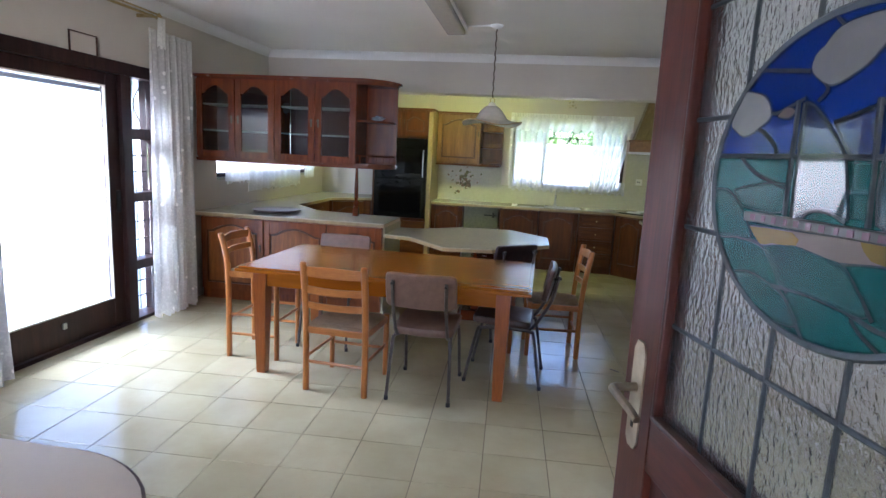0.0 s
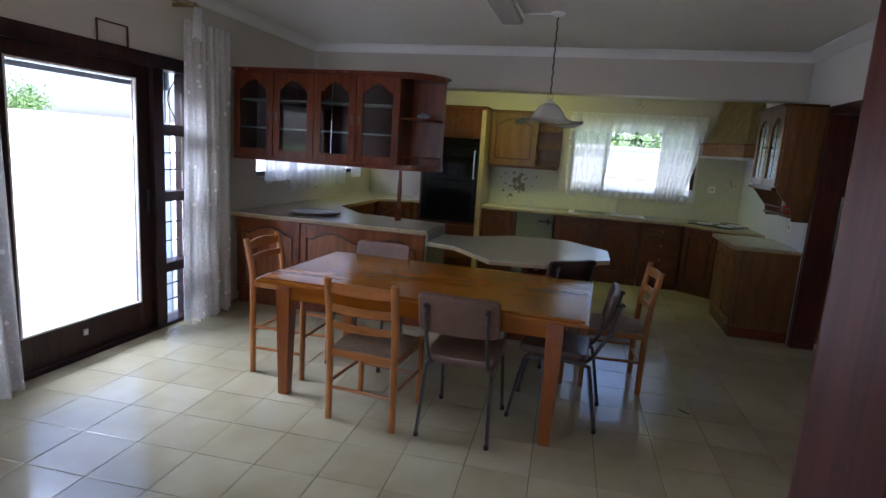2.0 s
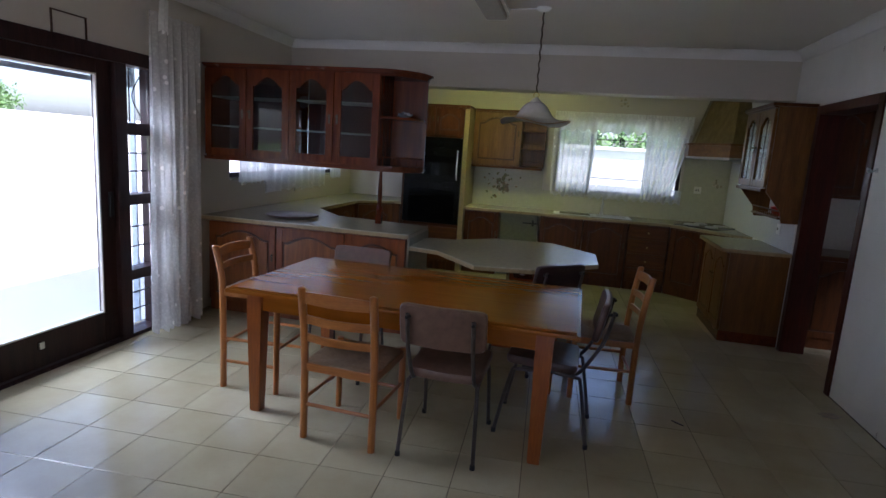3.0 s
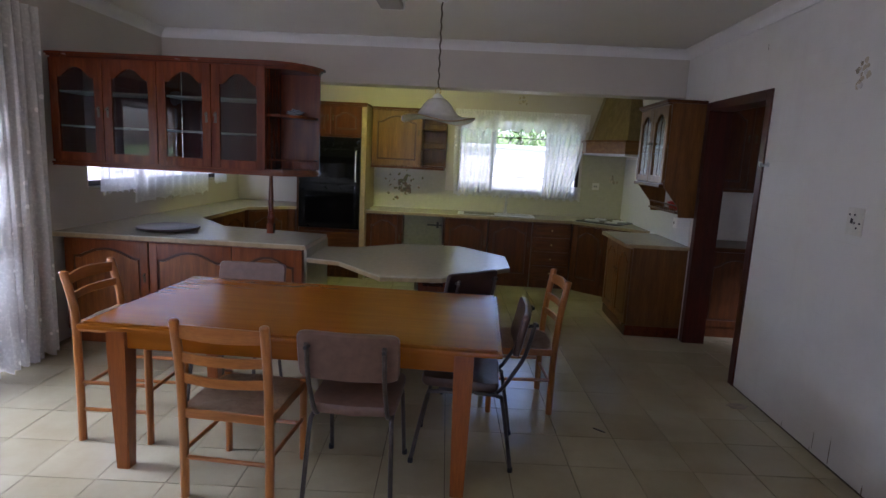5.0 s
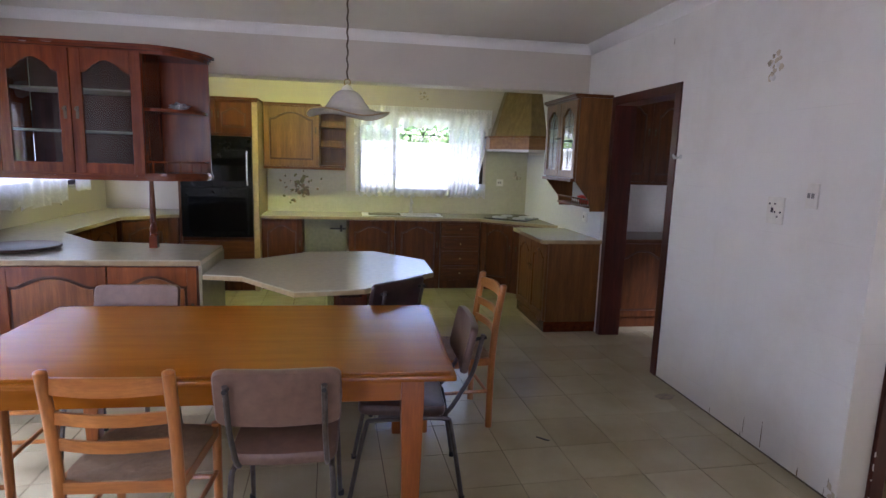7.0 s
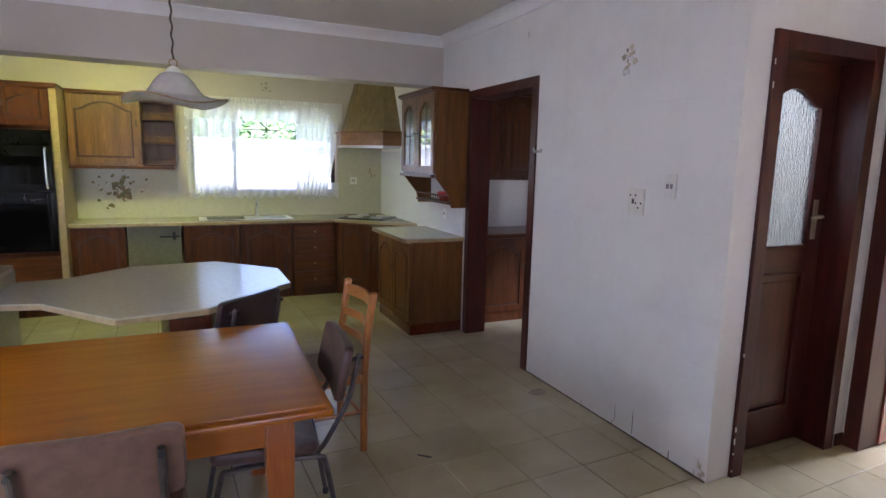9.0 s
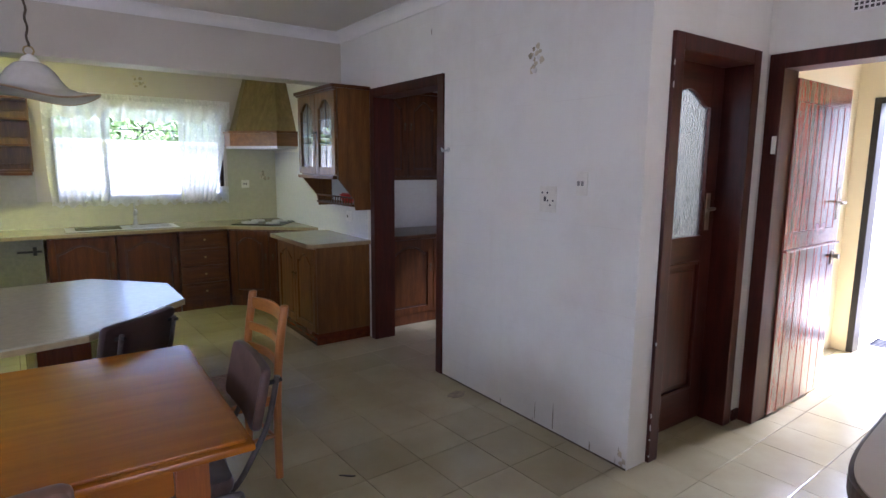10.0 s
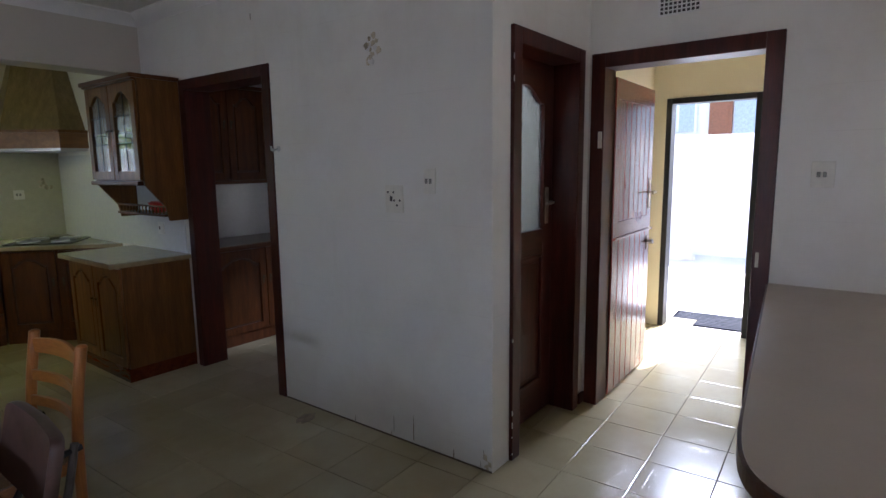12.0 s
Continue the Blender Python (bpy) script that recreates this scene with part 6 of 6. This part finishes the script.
def stable_door():
    """Two half leaves of vertical boards, swung out into the porch; the visible face towards -y."""
    ob = thing("stable_door", "varnished board stable door in two halves, both open", "door", pose(XE + 0.155, 3.915, 0, 0, 0, 1.5))
    for z0, z1, wd, nm in ((0.012, 1.06, 0.90, "lower_leaf"), (1.075, 2.09, 0.68, "upper_leaf")):
        leaf = part(nm, B((0, 0.012, z0, 0.84, 0.044, z1)), M_STABLE, ob)
        if nm == "upper_leaf":
            part("rail", B((0, -0.002, z1 - 0.13, 0.84, 0.012, z1), (0, -0.002, z0, 0.84, 0.012, z0 + 0.10), (0, -0.002, z0 + 0.1, 0.1, 0.012, z1 - 0.13), (0.74, -0.002, z0 + 0.1, 0.84, 0.012, z1 - 0.13), bevel=0.003), M_STABLE, leaf)
        n, lo, hi = (7, 0.004, 0.836) if nm == "lower_leaf" else (6, 0.102, 0.738)
        s = (hi - lo) / n
        a, b = (z0 + 0.003, z1 - 0.003) if nm == "lower_leaf" else (z0 + 0.103, z1 - 0.133)
        for k in range(n):
            part("board", B((lo + k * s + 0.003, 0.0, a, lo + (k + 1) * s - 0.003, 0.012, b), bevel=0.003), M_STABLE, leaf)
        part("handle_plate", B((0.765, -0.006, z0 + (0.15 if z0 > 1 else 0.9), 0.80, -0.002, z0 + (0.37 if z0 > 1 else 1.0)), bevel=0.002), M_PEWTER, leaf)
        if z0 > 1:
            part("lever", tube(bmesh.new(), bend([(0.782, -0.002, z0 + 0.27), (0.782, -0.05, z0 + 0.27), (0.69, -0.055, z0 + 0.265)]), 0.009, 8), M_PEWTER, leaf, smooth=True)
        else:
            part("knob", tube(bmesh.new(), [(0.80, 0.0, 0.97), (0.80, -0.04, 0.97)], 0.012, 8, 0.02), M_STEEL, leaf, smooth=True)
    part("ledge", B((0.0, -0.02, 1.062, 0.84, 0.05, 1.073), bevel=0.003), M_STABLE, ob)


stable_door()


# ---- wall fittings ----
def socket(name, label, m, w=0.13, h=0.13, kind="double", col=M_PLASTIC):
    ob = thing(name, label, "socket" if kind != "switch" else "switch", m)
    part("plate", B((-w / 2, -0.009, -h / 2, w / 2, 0.0, h / 2), bevel=0.003), col, ob)
    if kind == "double":
        for s in (-1, 1):
            for a, b in ((-0.02, 0.018), (0.02, 0.018), (0.0, -0.014)):
                part("hole", tube(bmesh.new(), [(a + s * 0.022, -0.0105, b * 0.8 - s * 0.022), (a + s * 0.022, -0.007, b * 0.8 - s * 0.022)], 0.0065, 8), M_PLASTIC_D, ob)
    for k in range(2 if kind == "switch" else 1):
        part("rocker", B((-0.018 + k * 0.026 - 0.008, -0.014, -0.012, -0.018 + k * 0.026 + 0.008, -0.009, 0.014), bevel=0.002), M_ROCKER if kind == "switch" else M_PLASTIC_D, ob)
    return ob


RW = pose(XR - 0.001, 0, 0, 0, 0, -90)    # faces the room from the right wall; local x runs towards -y
socket("wall_socket", "white double socket with dark pin holes on the white wall", RW @ pose(-4.65, 0, 1.382), 0.125, 0.15)
socket("light_switch", "ivory light switch on the white wall", RW @ pose(-4.405, 0, 1.478), 0.075, 0.13, "switch")
socket("light_switch", "ivory double light switch beside the stable door", pose(XE - 0.001, 2.80, 1.49, 0, 0, -90), 0.10, 0.13, "switch")
socket("wall_socket", "small socket on the kitchen tiles beside the window", pose(3.06, YN - 0.009, 1.325), 0.09, 0.09, "switch")
socket("wall_socket", "white socket on the tiles above the return worktop", pose(XR - 0.009, 7.22, 1.08, 0, 0, -90), 0.10, 0.10, "single", M_WHITE)
ob = thing("hook", "small bright metal hook on the wall beside the opening", "hook", pose(XR - 0.001, 5.635, 1.677, 0, 0, -90))
part("plate", tube(bmesh.new(), [(0, 0, 0), (0, -0.006, 0)], 0.018, 10), M_STEEL, ob)
part("prong", tube(bmesh.new(), bend([(0, -0.006, 0), (0.0, -0.05, -0.012), (0, -0.06, 0.015)]), 0.006, 8), M_STEEL, ob)
part("prong", tube(bmesh.new(), bend([(0, -0.006, 0), (-0.03, -0.02, -0.005), (-0.045, -0.025, 0.01)]), 0.006, 8), M_STEEL, ob)


def stripped_patch(name, label, m, w, h, seed, mats):
    """Torn paint with a leftover floral transfer: small flat flakes."""
    rng = random.Random(seed)
    ob = thing(name, label, "wall patch", m)
    for k in range(15):
        a, b = rng.gauss(0, w * 0.28), rng.gauss(0, h * 0.3)
        r = rng.uniform(0.010, 0.024)
        n = 9
        pts = [(a + r * rng.uniform(0.6, 1.2) * math.cos(6.283 * i / n), b + r * rng.uniform(0.6, 1.2) * math.sin(6.283 * i / n)) for i in range(n)]
        part("flake", prism(bmesh.new(), pts, -0.0012 - 0.0003 * k, 0.0, "xz"), mats[k % len(mats)], ob)
    return ob


M_STAIN = plain("dried_brown_stain", (0.20, 0.155, 0.08), 0.45, var=0.3)
M_P1 = plain("bare_plaster", (0.56, 0.49, 0.35), 0.9)
M_P2 = plain("faded_transfer", (0.38, 0.33, 0.22), 0.7, var=0.4)
M_P3 = plain("pale_scar", (0.66, 0.64, 0.60), 0.8)
stripped_patch("wall_scar", "torn paint patch with a faded floral transfer on the wall", RW @ pose(-4.80, 0, 2.185), 0.10, 0.16, 21, [M_P1, M_P2, M_P1, M_P3])
stripped_patch("wall_scar", "torn paint patch with a faded floral transfer above the window", pose(1.99, YN - 0.001, 2.40), 0.10, 0.09, 22, [M_P1, M_P2])
stripped_patch("wall_scar", "small faded transfer on the tiles beside the hood", pose(3.28, YN - 0.009, 1.42), 0.10, 0.08, 23, [M_P2, M_P1])


def flower_tiles():
    rng = random.Random(8)
    ob = thing("flower_tiles", "brown and olive printed bouquet on the tiles under the wall cupboard", "tile picture", pose(0.44, YN - 0.0085, 1.22))
    for k in range(90):
        a = rng.gauss(0, 0.12)
        b = rng.gauss(0, 0.075)
        b += 0.1 * a
        r = rng.uniform(0.012, 0.03) * (1.3 if abs(a) < 0.1 else 0.8)
        q = rng.uniform(0, 6.28)
        n = 8
        el = rng.uniform(0.35, 0.8)
        pts = []
        for i in range(n):
            u, v = r * math.cos(6.283 * i / n), r * el * math.sin(6.283 * i / n)
            pts.append((a + u * math.cos(q) - v * math.sin(q), b + u * math.sin(q) + v * math.cos(q)))
        part("petal", prism(bmesh.new(), pts, -0.001 - 0.00005 * k, 0.0, "xz"), (M_DECAL, M_DECAL_G, M_P1)[k % 3], ob)


flower_tiles()
ob = thing("air_vent", "dark perforated air brick high above the stable door", "vent", pose(XE - 0.001, 3.52, 2.415, 0, 0, -90))
part("plate", B((-0.115, -0.008, -0.05, 0.115, 0, 0.05), bevel=0.002), M_WHITE, ob)
for i in range(9):
    for j in range(4):
        part("hole", B((-0.10 + i * 0.0235, -0.0095, -0.040 + j * 0.022, -0.10 + i * 0.0235 + 0.015, -0.007, -0.040 + j * 0.022 + 0.014)), M_PLASTIC_D, ob)
ob = thing("strike_plate", "small steel keep on the stable door frame", "lock", pose(XE - 0.021, 3.06, 1.04))
part("plate", B((-0.002, -0.008, -0.04, 0.0, 0.008, 0.04)), M_PEWTER, ob)
ob = thing("strike_plate", "pale keep high on the stable door frame", "lock", pose(XE - 0.021, 3.945, 1.70))
part("plate", B((-0.006, -0.012, -0.05, 0.0, 0.012, 0.05)), M_PLASTIC, ob)

rng = random.Random(31)
ob = thing("chipped_paint", "flaked pale paint along the dark door frame edge", "paint chips")
for k in range(9):
    z = rng.uniform(0.02, 1.2) if k < 7 else rng.uniform(1.2, 2.1)
    hgt = rng.uniform(0.006, 0.03)
    part("chip", B((3.601 - rng.uniform(0.0, 0.004), YC - 0.0215, z, 3.601 + rng.uniform(0.002, 0.006), YC - 0.019, z + hgt)), M_P3, ob)
for k in range(5):
    part("chip", prism(bmesh.new(), [(0, 0), (rng.uniform(0.01, 0.03), 0.004), (rng.uniform(0.01, 0.025), rng.uniform(0.015, 0.04)), (0.002, rng.uniform(0.01, 0.03))], -0.001, 0.001, "yz"), M_P1, ob, m=pose(XR - 0.001, YC + rng.uniform(0.002, 0.03), rng.uniform(0.0, 0.07)))

# debris on the floor
g = bmesh.new()
prism(g, [(0, 0), (0.03, -0.018), (0.065, -0.05), (0.045, -0.045), (0.02, -0.02)], 0.0, 0.006)
ob = new("dead_leaf", mesh_of(g, M_PLASTIC_D))
ob.matrix_basis = pose(2.19, 4.83, 0.0005)
tagged(ob, "small dark dry leaf on the floor tiles", "leaf")

rng = random.Random(41)
g = bmesh.new()
prism(g, [(0.085 * rng.uniform(0.6, 1.2) * math.cos(6.283 * k / 14), 0.05 * rng.uniform(0.6, 1.2) * math.sin(6.283 * k / 14)) for k in range(14)], 0.0, 0.0008)
ob = new("floor_stain", mesh_of(g, M_STAIN))
ob.matrix_basis = pose(3.30, 5.32, 0.0004, 0, 0, 20)
tagged(ob, "dark dried spill on the floor tiles beside the wall", "stain")
ob = thing("wall_marks", "small dark knocks and hairline cracks low on the white wall", "wall marks")
for y, z, h in ((4.72, 0.0, 0.035), (4.70, 0.03, 0.11), (4.27, 0.0, 0.06), (4.10, 0.0, 0.05), (4.55, 0.02, 0.16), (5.02, 0.0, 0.05), (4.08, 0.06, 0.05)):
    w = rng.uniform(0.002, 0.006)
    part("mark", prism(bmesh.new(), [(0, 0), (w, 0.004), (w * rng.uniform(0.3, 1.4), h * 0.5), (w * 0.5, h), (-w * 0.2, h * 0.6)], -0.0008, 0.0006, "yz"), M_STAIN, ob, m=pose(XR - 0.001, y, z))
ob = thing("wall_plug", "small dark empty screw hole high on the white wall", "wall plug", pose(XR - 0.001, 5.855, 2.515, 0, 0, -90))
part("hole", B((-0.003, -0.001, -0.02, 0.003, 0.0, 0.02)), M_STAIN, ob)

# ---- scullery cupboards seen through the opening ----
base_unit("scullery_cabinet", "dark brown scullery floor cupboard with arched panels", 1.10, 0.50, 2, pose(3.66, 6.94, 0), M_OAK, M_OAK_H)
slab("scullery_worktop", "brown speckled scullery worktop", [(3.63, 6.91), (4.85, 6.91), (4.85, 7.51), (3.63, 7.51)], 0.862, 0.90, plain("brown_laminate", (0.20, 0.13, 0.07), 0.3), M_OAK_H)
ob = thing("scullery_wall_cabinet", "dark brown wall cabinet with arched panels in the scullery", "cabinet", pose(3.66, 7.12, 0))
part("body", B((0, 0.024, 1.45, 1.1, 0.39, 2.25)), M_OAK, ob)
part("moulding", B((0, -0.01, 1.42, 1.1, 0.39, 1.45), bevel=0.003), M_OAK_H, ob)
part("cornice", B((0, -0.02, 2.25, 1.1, 0.39, 2.28), bevel=0.003), M_OAK_H, ob)
for k in range(3):
    cab_door(ob, 0.004 + k * 0.365, 1.46, 0.357, 0.78, 0.0, M_OAK, M_OAK_H, rise=0.07, hinge="l" if k % 2 == 0 else "r")


struct("trim_joint", B((XR - 0.005, YC + 0.002, -0.003, XR - 0.0005, 5.685, 0.008)), M_GROUT, "dark dirty joint between wall and floor", "joint")

# ---- outdoors ----
g = bmesh.new()
bmesh.ops.create_grid(g, x_segments=2, y_segments=2, size=300)
for v in g.verts:
    v.co.z = -0.16
struct("ground", g, M_GRASS, "open lawn and far ground", "ground")
struct("pavement_west", B((-32.0, -12, -0.30, XL - T - 0.001, 12.9, -0.03), (-32.0, 12.9, -0.30, -8.1, 60.0, -0.03)), M_PATIO, "pale paved terrace outside the sliding door", "terrace")
struct("pavement_south", B((XL - T, -16.0, -0.30, 12.0, -2.31, -0.034)), M_PATIO, "pale paved drive behind the entrance", "drive")
struct("pavement_east", B((PX + 0.13, 0, -0.30, 11.5, 9, -0.02)), M_PATIO, "pale paved yard outside the porch", "yard")

# yard wall with the neighbour's house behind
ob = thing("yard_wall", "white rendered yard wall with a plain coping", "wall")
part("wall", B((11.5, -1, -0.3, 11.7, 12, 1.95)), M_OUTWALL, ob)
part("coping", B((11.46, -1, 1.95, 11.74, 12, 2.02), bevel=0.01), M_OUTWALL, ob)
ob = thing("neighbour_house", "white house with a brown-framed window behind the yard wall", "house", pose(16.5, 4.5, -0.16))
part("wall", B((0, -6, 0, 5, 6, 5.2)), M_OUTWALL, ob)
part("roof", prism(bmesh.new(), [(-6.4, 5.2), (6.4, 5.2), (0, 7.4)], -0.4, 5.4, "yz"), M_BARK, ob)
for y, wd in ((-3.4, 1.3), (1.76, 0.80)):
    w = part("window", B((-0.05, y, 2.5, 0.0, y + wd, 3.35)), M_WINDOWPANE, ob, "pale blue reflecting window")
    part("frame", B((-0.08, y - 0.06, 2.44, -0.051, y, 3.41), (-0.08, y + wd, 2.44, -0.051, y + wd + 0.06, 3.41), (-0.08, y + wd * 0.5 - 0.03, 2.5, -0.051, y + wd * 0.5 + 0.03, 3.35), bevel=0.004), M_OUTWALL, w)
d_ = part("door", B((-0.08, 0.90, 0.5, 0.0, 1.42, 3.35), bevel=0.006), M_HOUSEWOOD, ob, "brown wooden door")
part("door_panel", B((-0.10, 0.98, 1.6, -0.082, 1.34, 3.25), bevel=0.01), M_HOUSEWOOD, d_)
part("side_light", B((-0.06, 0.35, 1.6, 0.0, 0.86, 3.35)), M_WINDOWPANE, ob)
ob = thing("door_mat", "grey striped rubber mat on the threshold", "mat", pose(7.15, 3.72, -0.02, 0, 0, 4))
part("base", B((-0.27, -0.42, 0.0, 0.27, 0.42, 0.010), bevel=0.003), M_MAT, ob)
for k in range(9):
    part("stripe", B((-0.24 + k * 0.055, -0.39, 0.010, -0.215 + k * 0.055, 0.39, 0.013)), M_MAT_L, ob)
g = bmesh.new()
bmesh.ops.create_icosphere(g, subdivisions=3, radius=1.0)
for v in g.verts:
    d = 0.8 + 0.35 * noise.noise(v.co * 1.7)
    v.co = Vector((v.co.x * 0.22 * d, v.co.y * 0.32 * d, max(-0.05, v.co.z * 0.26 * d)))
ob = new("garden_stone", mesh_of(g, paint("pale_stone", (0.70, 0.67, 0.60), 0.9, 0.4, 6), True))
ob.matrix_basis = pose(10.9, 5.1, 0.02)
tagged(ob, "large pale stone lying in the yard", "stone")

ob = thing("terrace_wall", "white rendered wall along the far side of the terrace", "wall")
part("wall", B((-31.2, -12, -0.3, -31.0, 60.0, 2.3)), M_OUTWALL, ob)
part("coping", B((-31.24, -12, 2.3, -30.96, 60.0, 2.38), bevel=0.01), M_OUTWALL, ob)
ob = thing("garden_wall", "white rendered garden wall behind the kitchen", "wall")
part("wall", B((-8, 13.0, -0.3, 10.5, 13.2, 1.85)), M_OUTWALL, ob)
part("coping", B((-8, 12.96, 1.85, 10.5, 13.24, 1.92), bevel=0.01), M_OUTWALL, ob)
# raised roller shutter: its lowest slats hang into view above the glass
ob = thing("roller_shutter", "raised blue-grey slatted roller shutter outside the sliding door", "shutter")
part("box", B((-2.20, 3.0, 2.13, XL - T - 0.002, 5.2, 2.30), bevel=0.01), M_ROOFSHEET, ob)
for k in range(4):
    part("slat", B((-2.135, 3.02, 1.955 + k * 0.043, -2.115, 5.18, 1.955 + k * 0.043 + 0.037), bevel=0.004), M_ROOFSHEET, ob)
for y in (3.0, 5.18):
    part("guide", B((-2.15, y, -0.03, -2.10, y + 0.02, 2.13)), M_ROOFSHEET, ob)


def tree(x, y, h, r, seed):
    rng = random.Random(seed)
    ob = thing("tree", "leafy green garden tree", "tree", pose(x, y, -0.16), "garden trees")
    part("trunk", tube(bmesh.new(), bend([(0, 0, 0), (0.1, 0.05, h * 0.3), (-0.05, 0.1, h * 0.6), (0.05, 0, h * 0.85)]), 0.13, 8, 0.04), M_BARK, ob, smooth=True)
    tips = []
    for k in range(9):
        a, z = rng.uniform(0, 6.28), h * rng.uniform(0.12, 0.6)
        e_ = (math.cos(a) * r * rng.uniform(0.5, 0.9), math.sin(a) * r * rng.uniform(0.5, 0.9), z + r * rng.uniform(0.3, 0.9))
        part("limb", tube(bmesh.new(), bend([(0, 0, z), (e_[0] * 0.5, e_[1] * 0.5, (z + e_[2]) / 2 + 0.1), e_]), 0.06, 6, 0.02), M_BARK, ob, smooth=True)
        tips.append(Vector(e_))
    vs, fs = [], []
    for k in range(3200):
        c = tips[k % len(tips)] + Vector((rng.gauss(0, r * 0.28), rng.gauss(0, r * 0.28), rng.gauss(0, r * 0.24)))
        s = rng.uniform(0.06, 0.15)
        u = Vector((rng.uniform(-1, 1), rng.uniform(-1, 1), rng.uniform(-1, 1))).normalized()
        w = u.orthogonal().normalized()
        i = len(vs)
        vs += [c - u * s, c + w * s * 0.45, c + u * s, c - w * s * 0.45]
        fs.append((i, i + 1, i + 2, i + 3))
    me = bpy.data.meshes.new("crown")
    me.from_pydata([tuple(v) for v in vs], [], fs)
    me.materials.append(M_LEAF)
    c = new("crown", me)
    c.parent = ob


for t_ in ((-44, 29.0, 4.6, 2.4, 2), (-42, 35.0, 4.2, 2.2, 3), (-1.0, 21.0, 3.2, 1.9, 4), (2.2, 22.2, 3.4, 2.1, 5), (5.6, 21.5, 3.3, 2.0, 6), (9.0, 23.0, 3.6, 2.2, 7)):
    tree(*t_)

# ---- floor tiles, laid last ----
rest = bmesh.new()
full = bmesh.new()
h = S / 2 - 0.002
tile_bm(full, -h, -h, h, h)
tile_me = mesh_of(full, M_FLOOR)
areas = [(XL, YS - 0.2, XE + 0.15, YC + 0.2), (XL, YC, XR + T, YN), (XR + T, SC[1], SC[2], SC[3]), (XE + 0.15, PY0, PX + 0.1, PY1), (0.5, -2.2, 2.45, YS - 0.2), (XR + T, YC + 0.1, XE + 0.06, 5.0)]
ct, st = math.cos(TURN), math.sin(TURN)
for i in range(-14, 26):
    for j in range(-20, 24):
        u, v = (i + 0.5) * S, (j + 0.5) * S
        x, y = -0.02 + ct * u - st * v, 3.28 + st * u + ct * v
        if not any(x0 - 0.12 < x < x1 + 0.12 and y0 - 0.12 < y < y1 + 0.12 for x0, y0, x1, y1 in areas):
            continue
        if -1.5 < x < 3.3 and 2.3 < y < 6.3 or 3.3 < x < 4.9 and 2.6 < y < 4.0:
            t_ = new("tile", tile_me)
            t_.parent = floor
            t_.matrix_basis = pose(x, y, random.uniform(-0.0006, 0.0002), random.uniform(-0.12, 0.12), random.uniform(-0.12, 0.12), 2.2 + 90 * random.randrange(4))
        else:
            tile_bm(rest, u - h, v - h, u + h, v + h)
r_ = part("tiles_beyond", rest, M_FLOOR, floor, "beige glazed floor tiles", pose(-0.02, 3.28, 0, 0, 0, 2.2))
tagged(r_, kind="stuff")
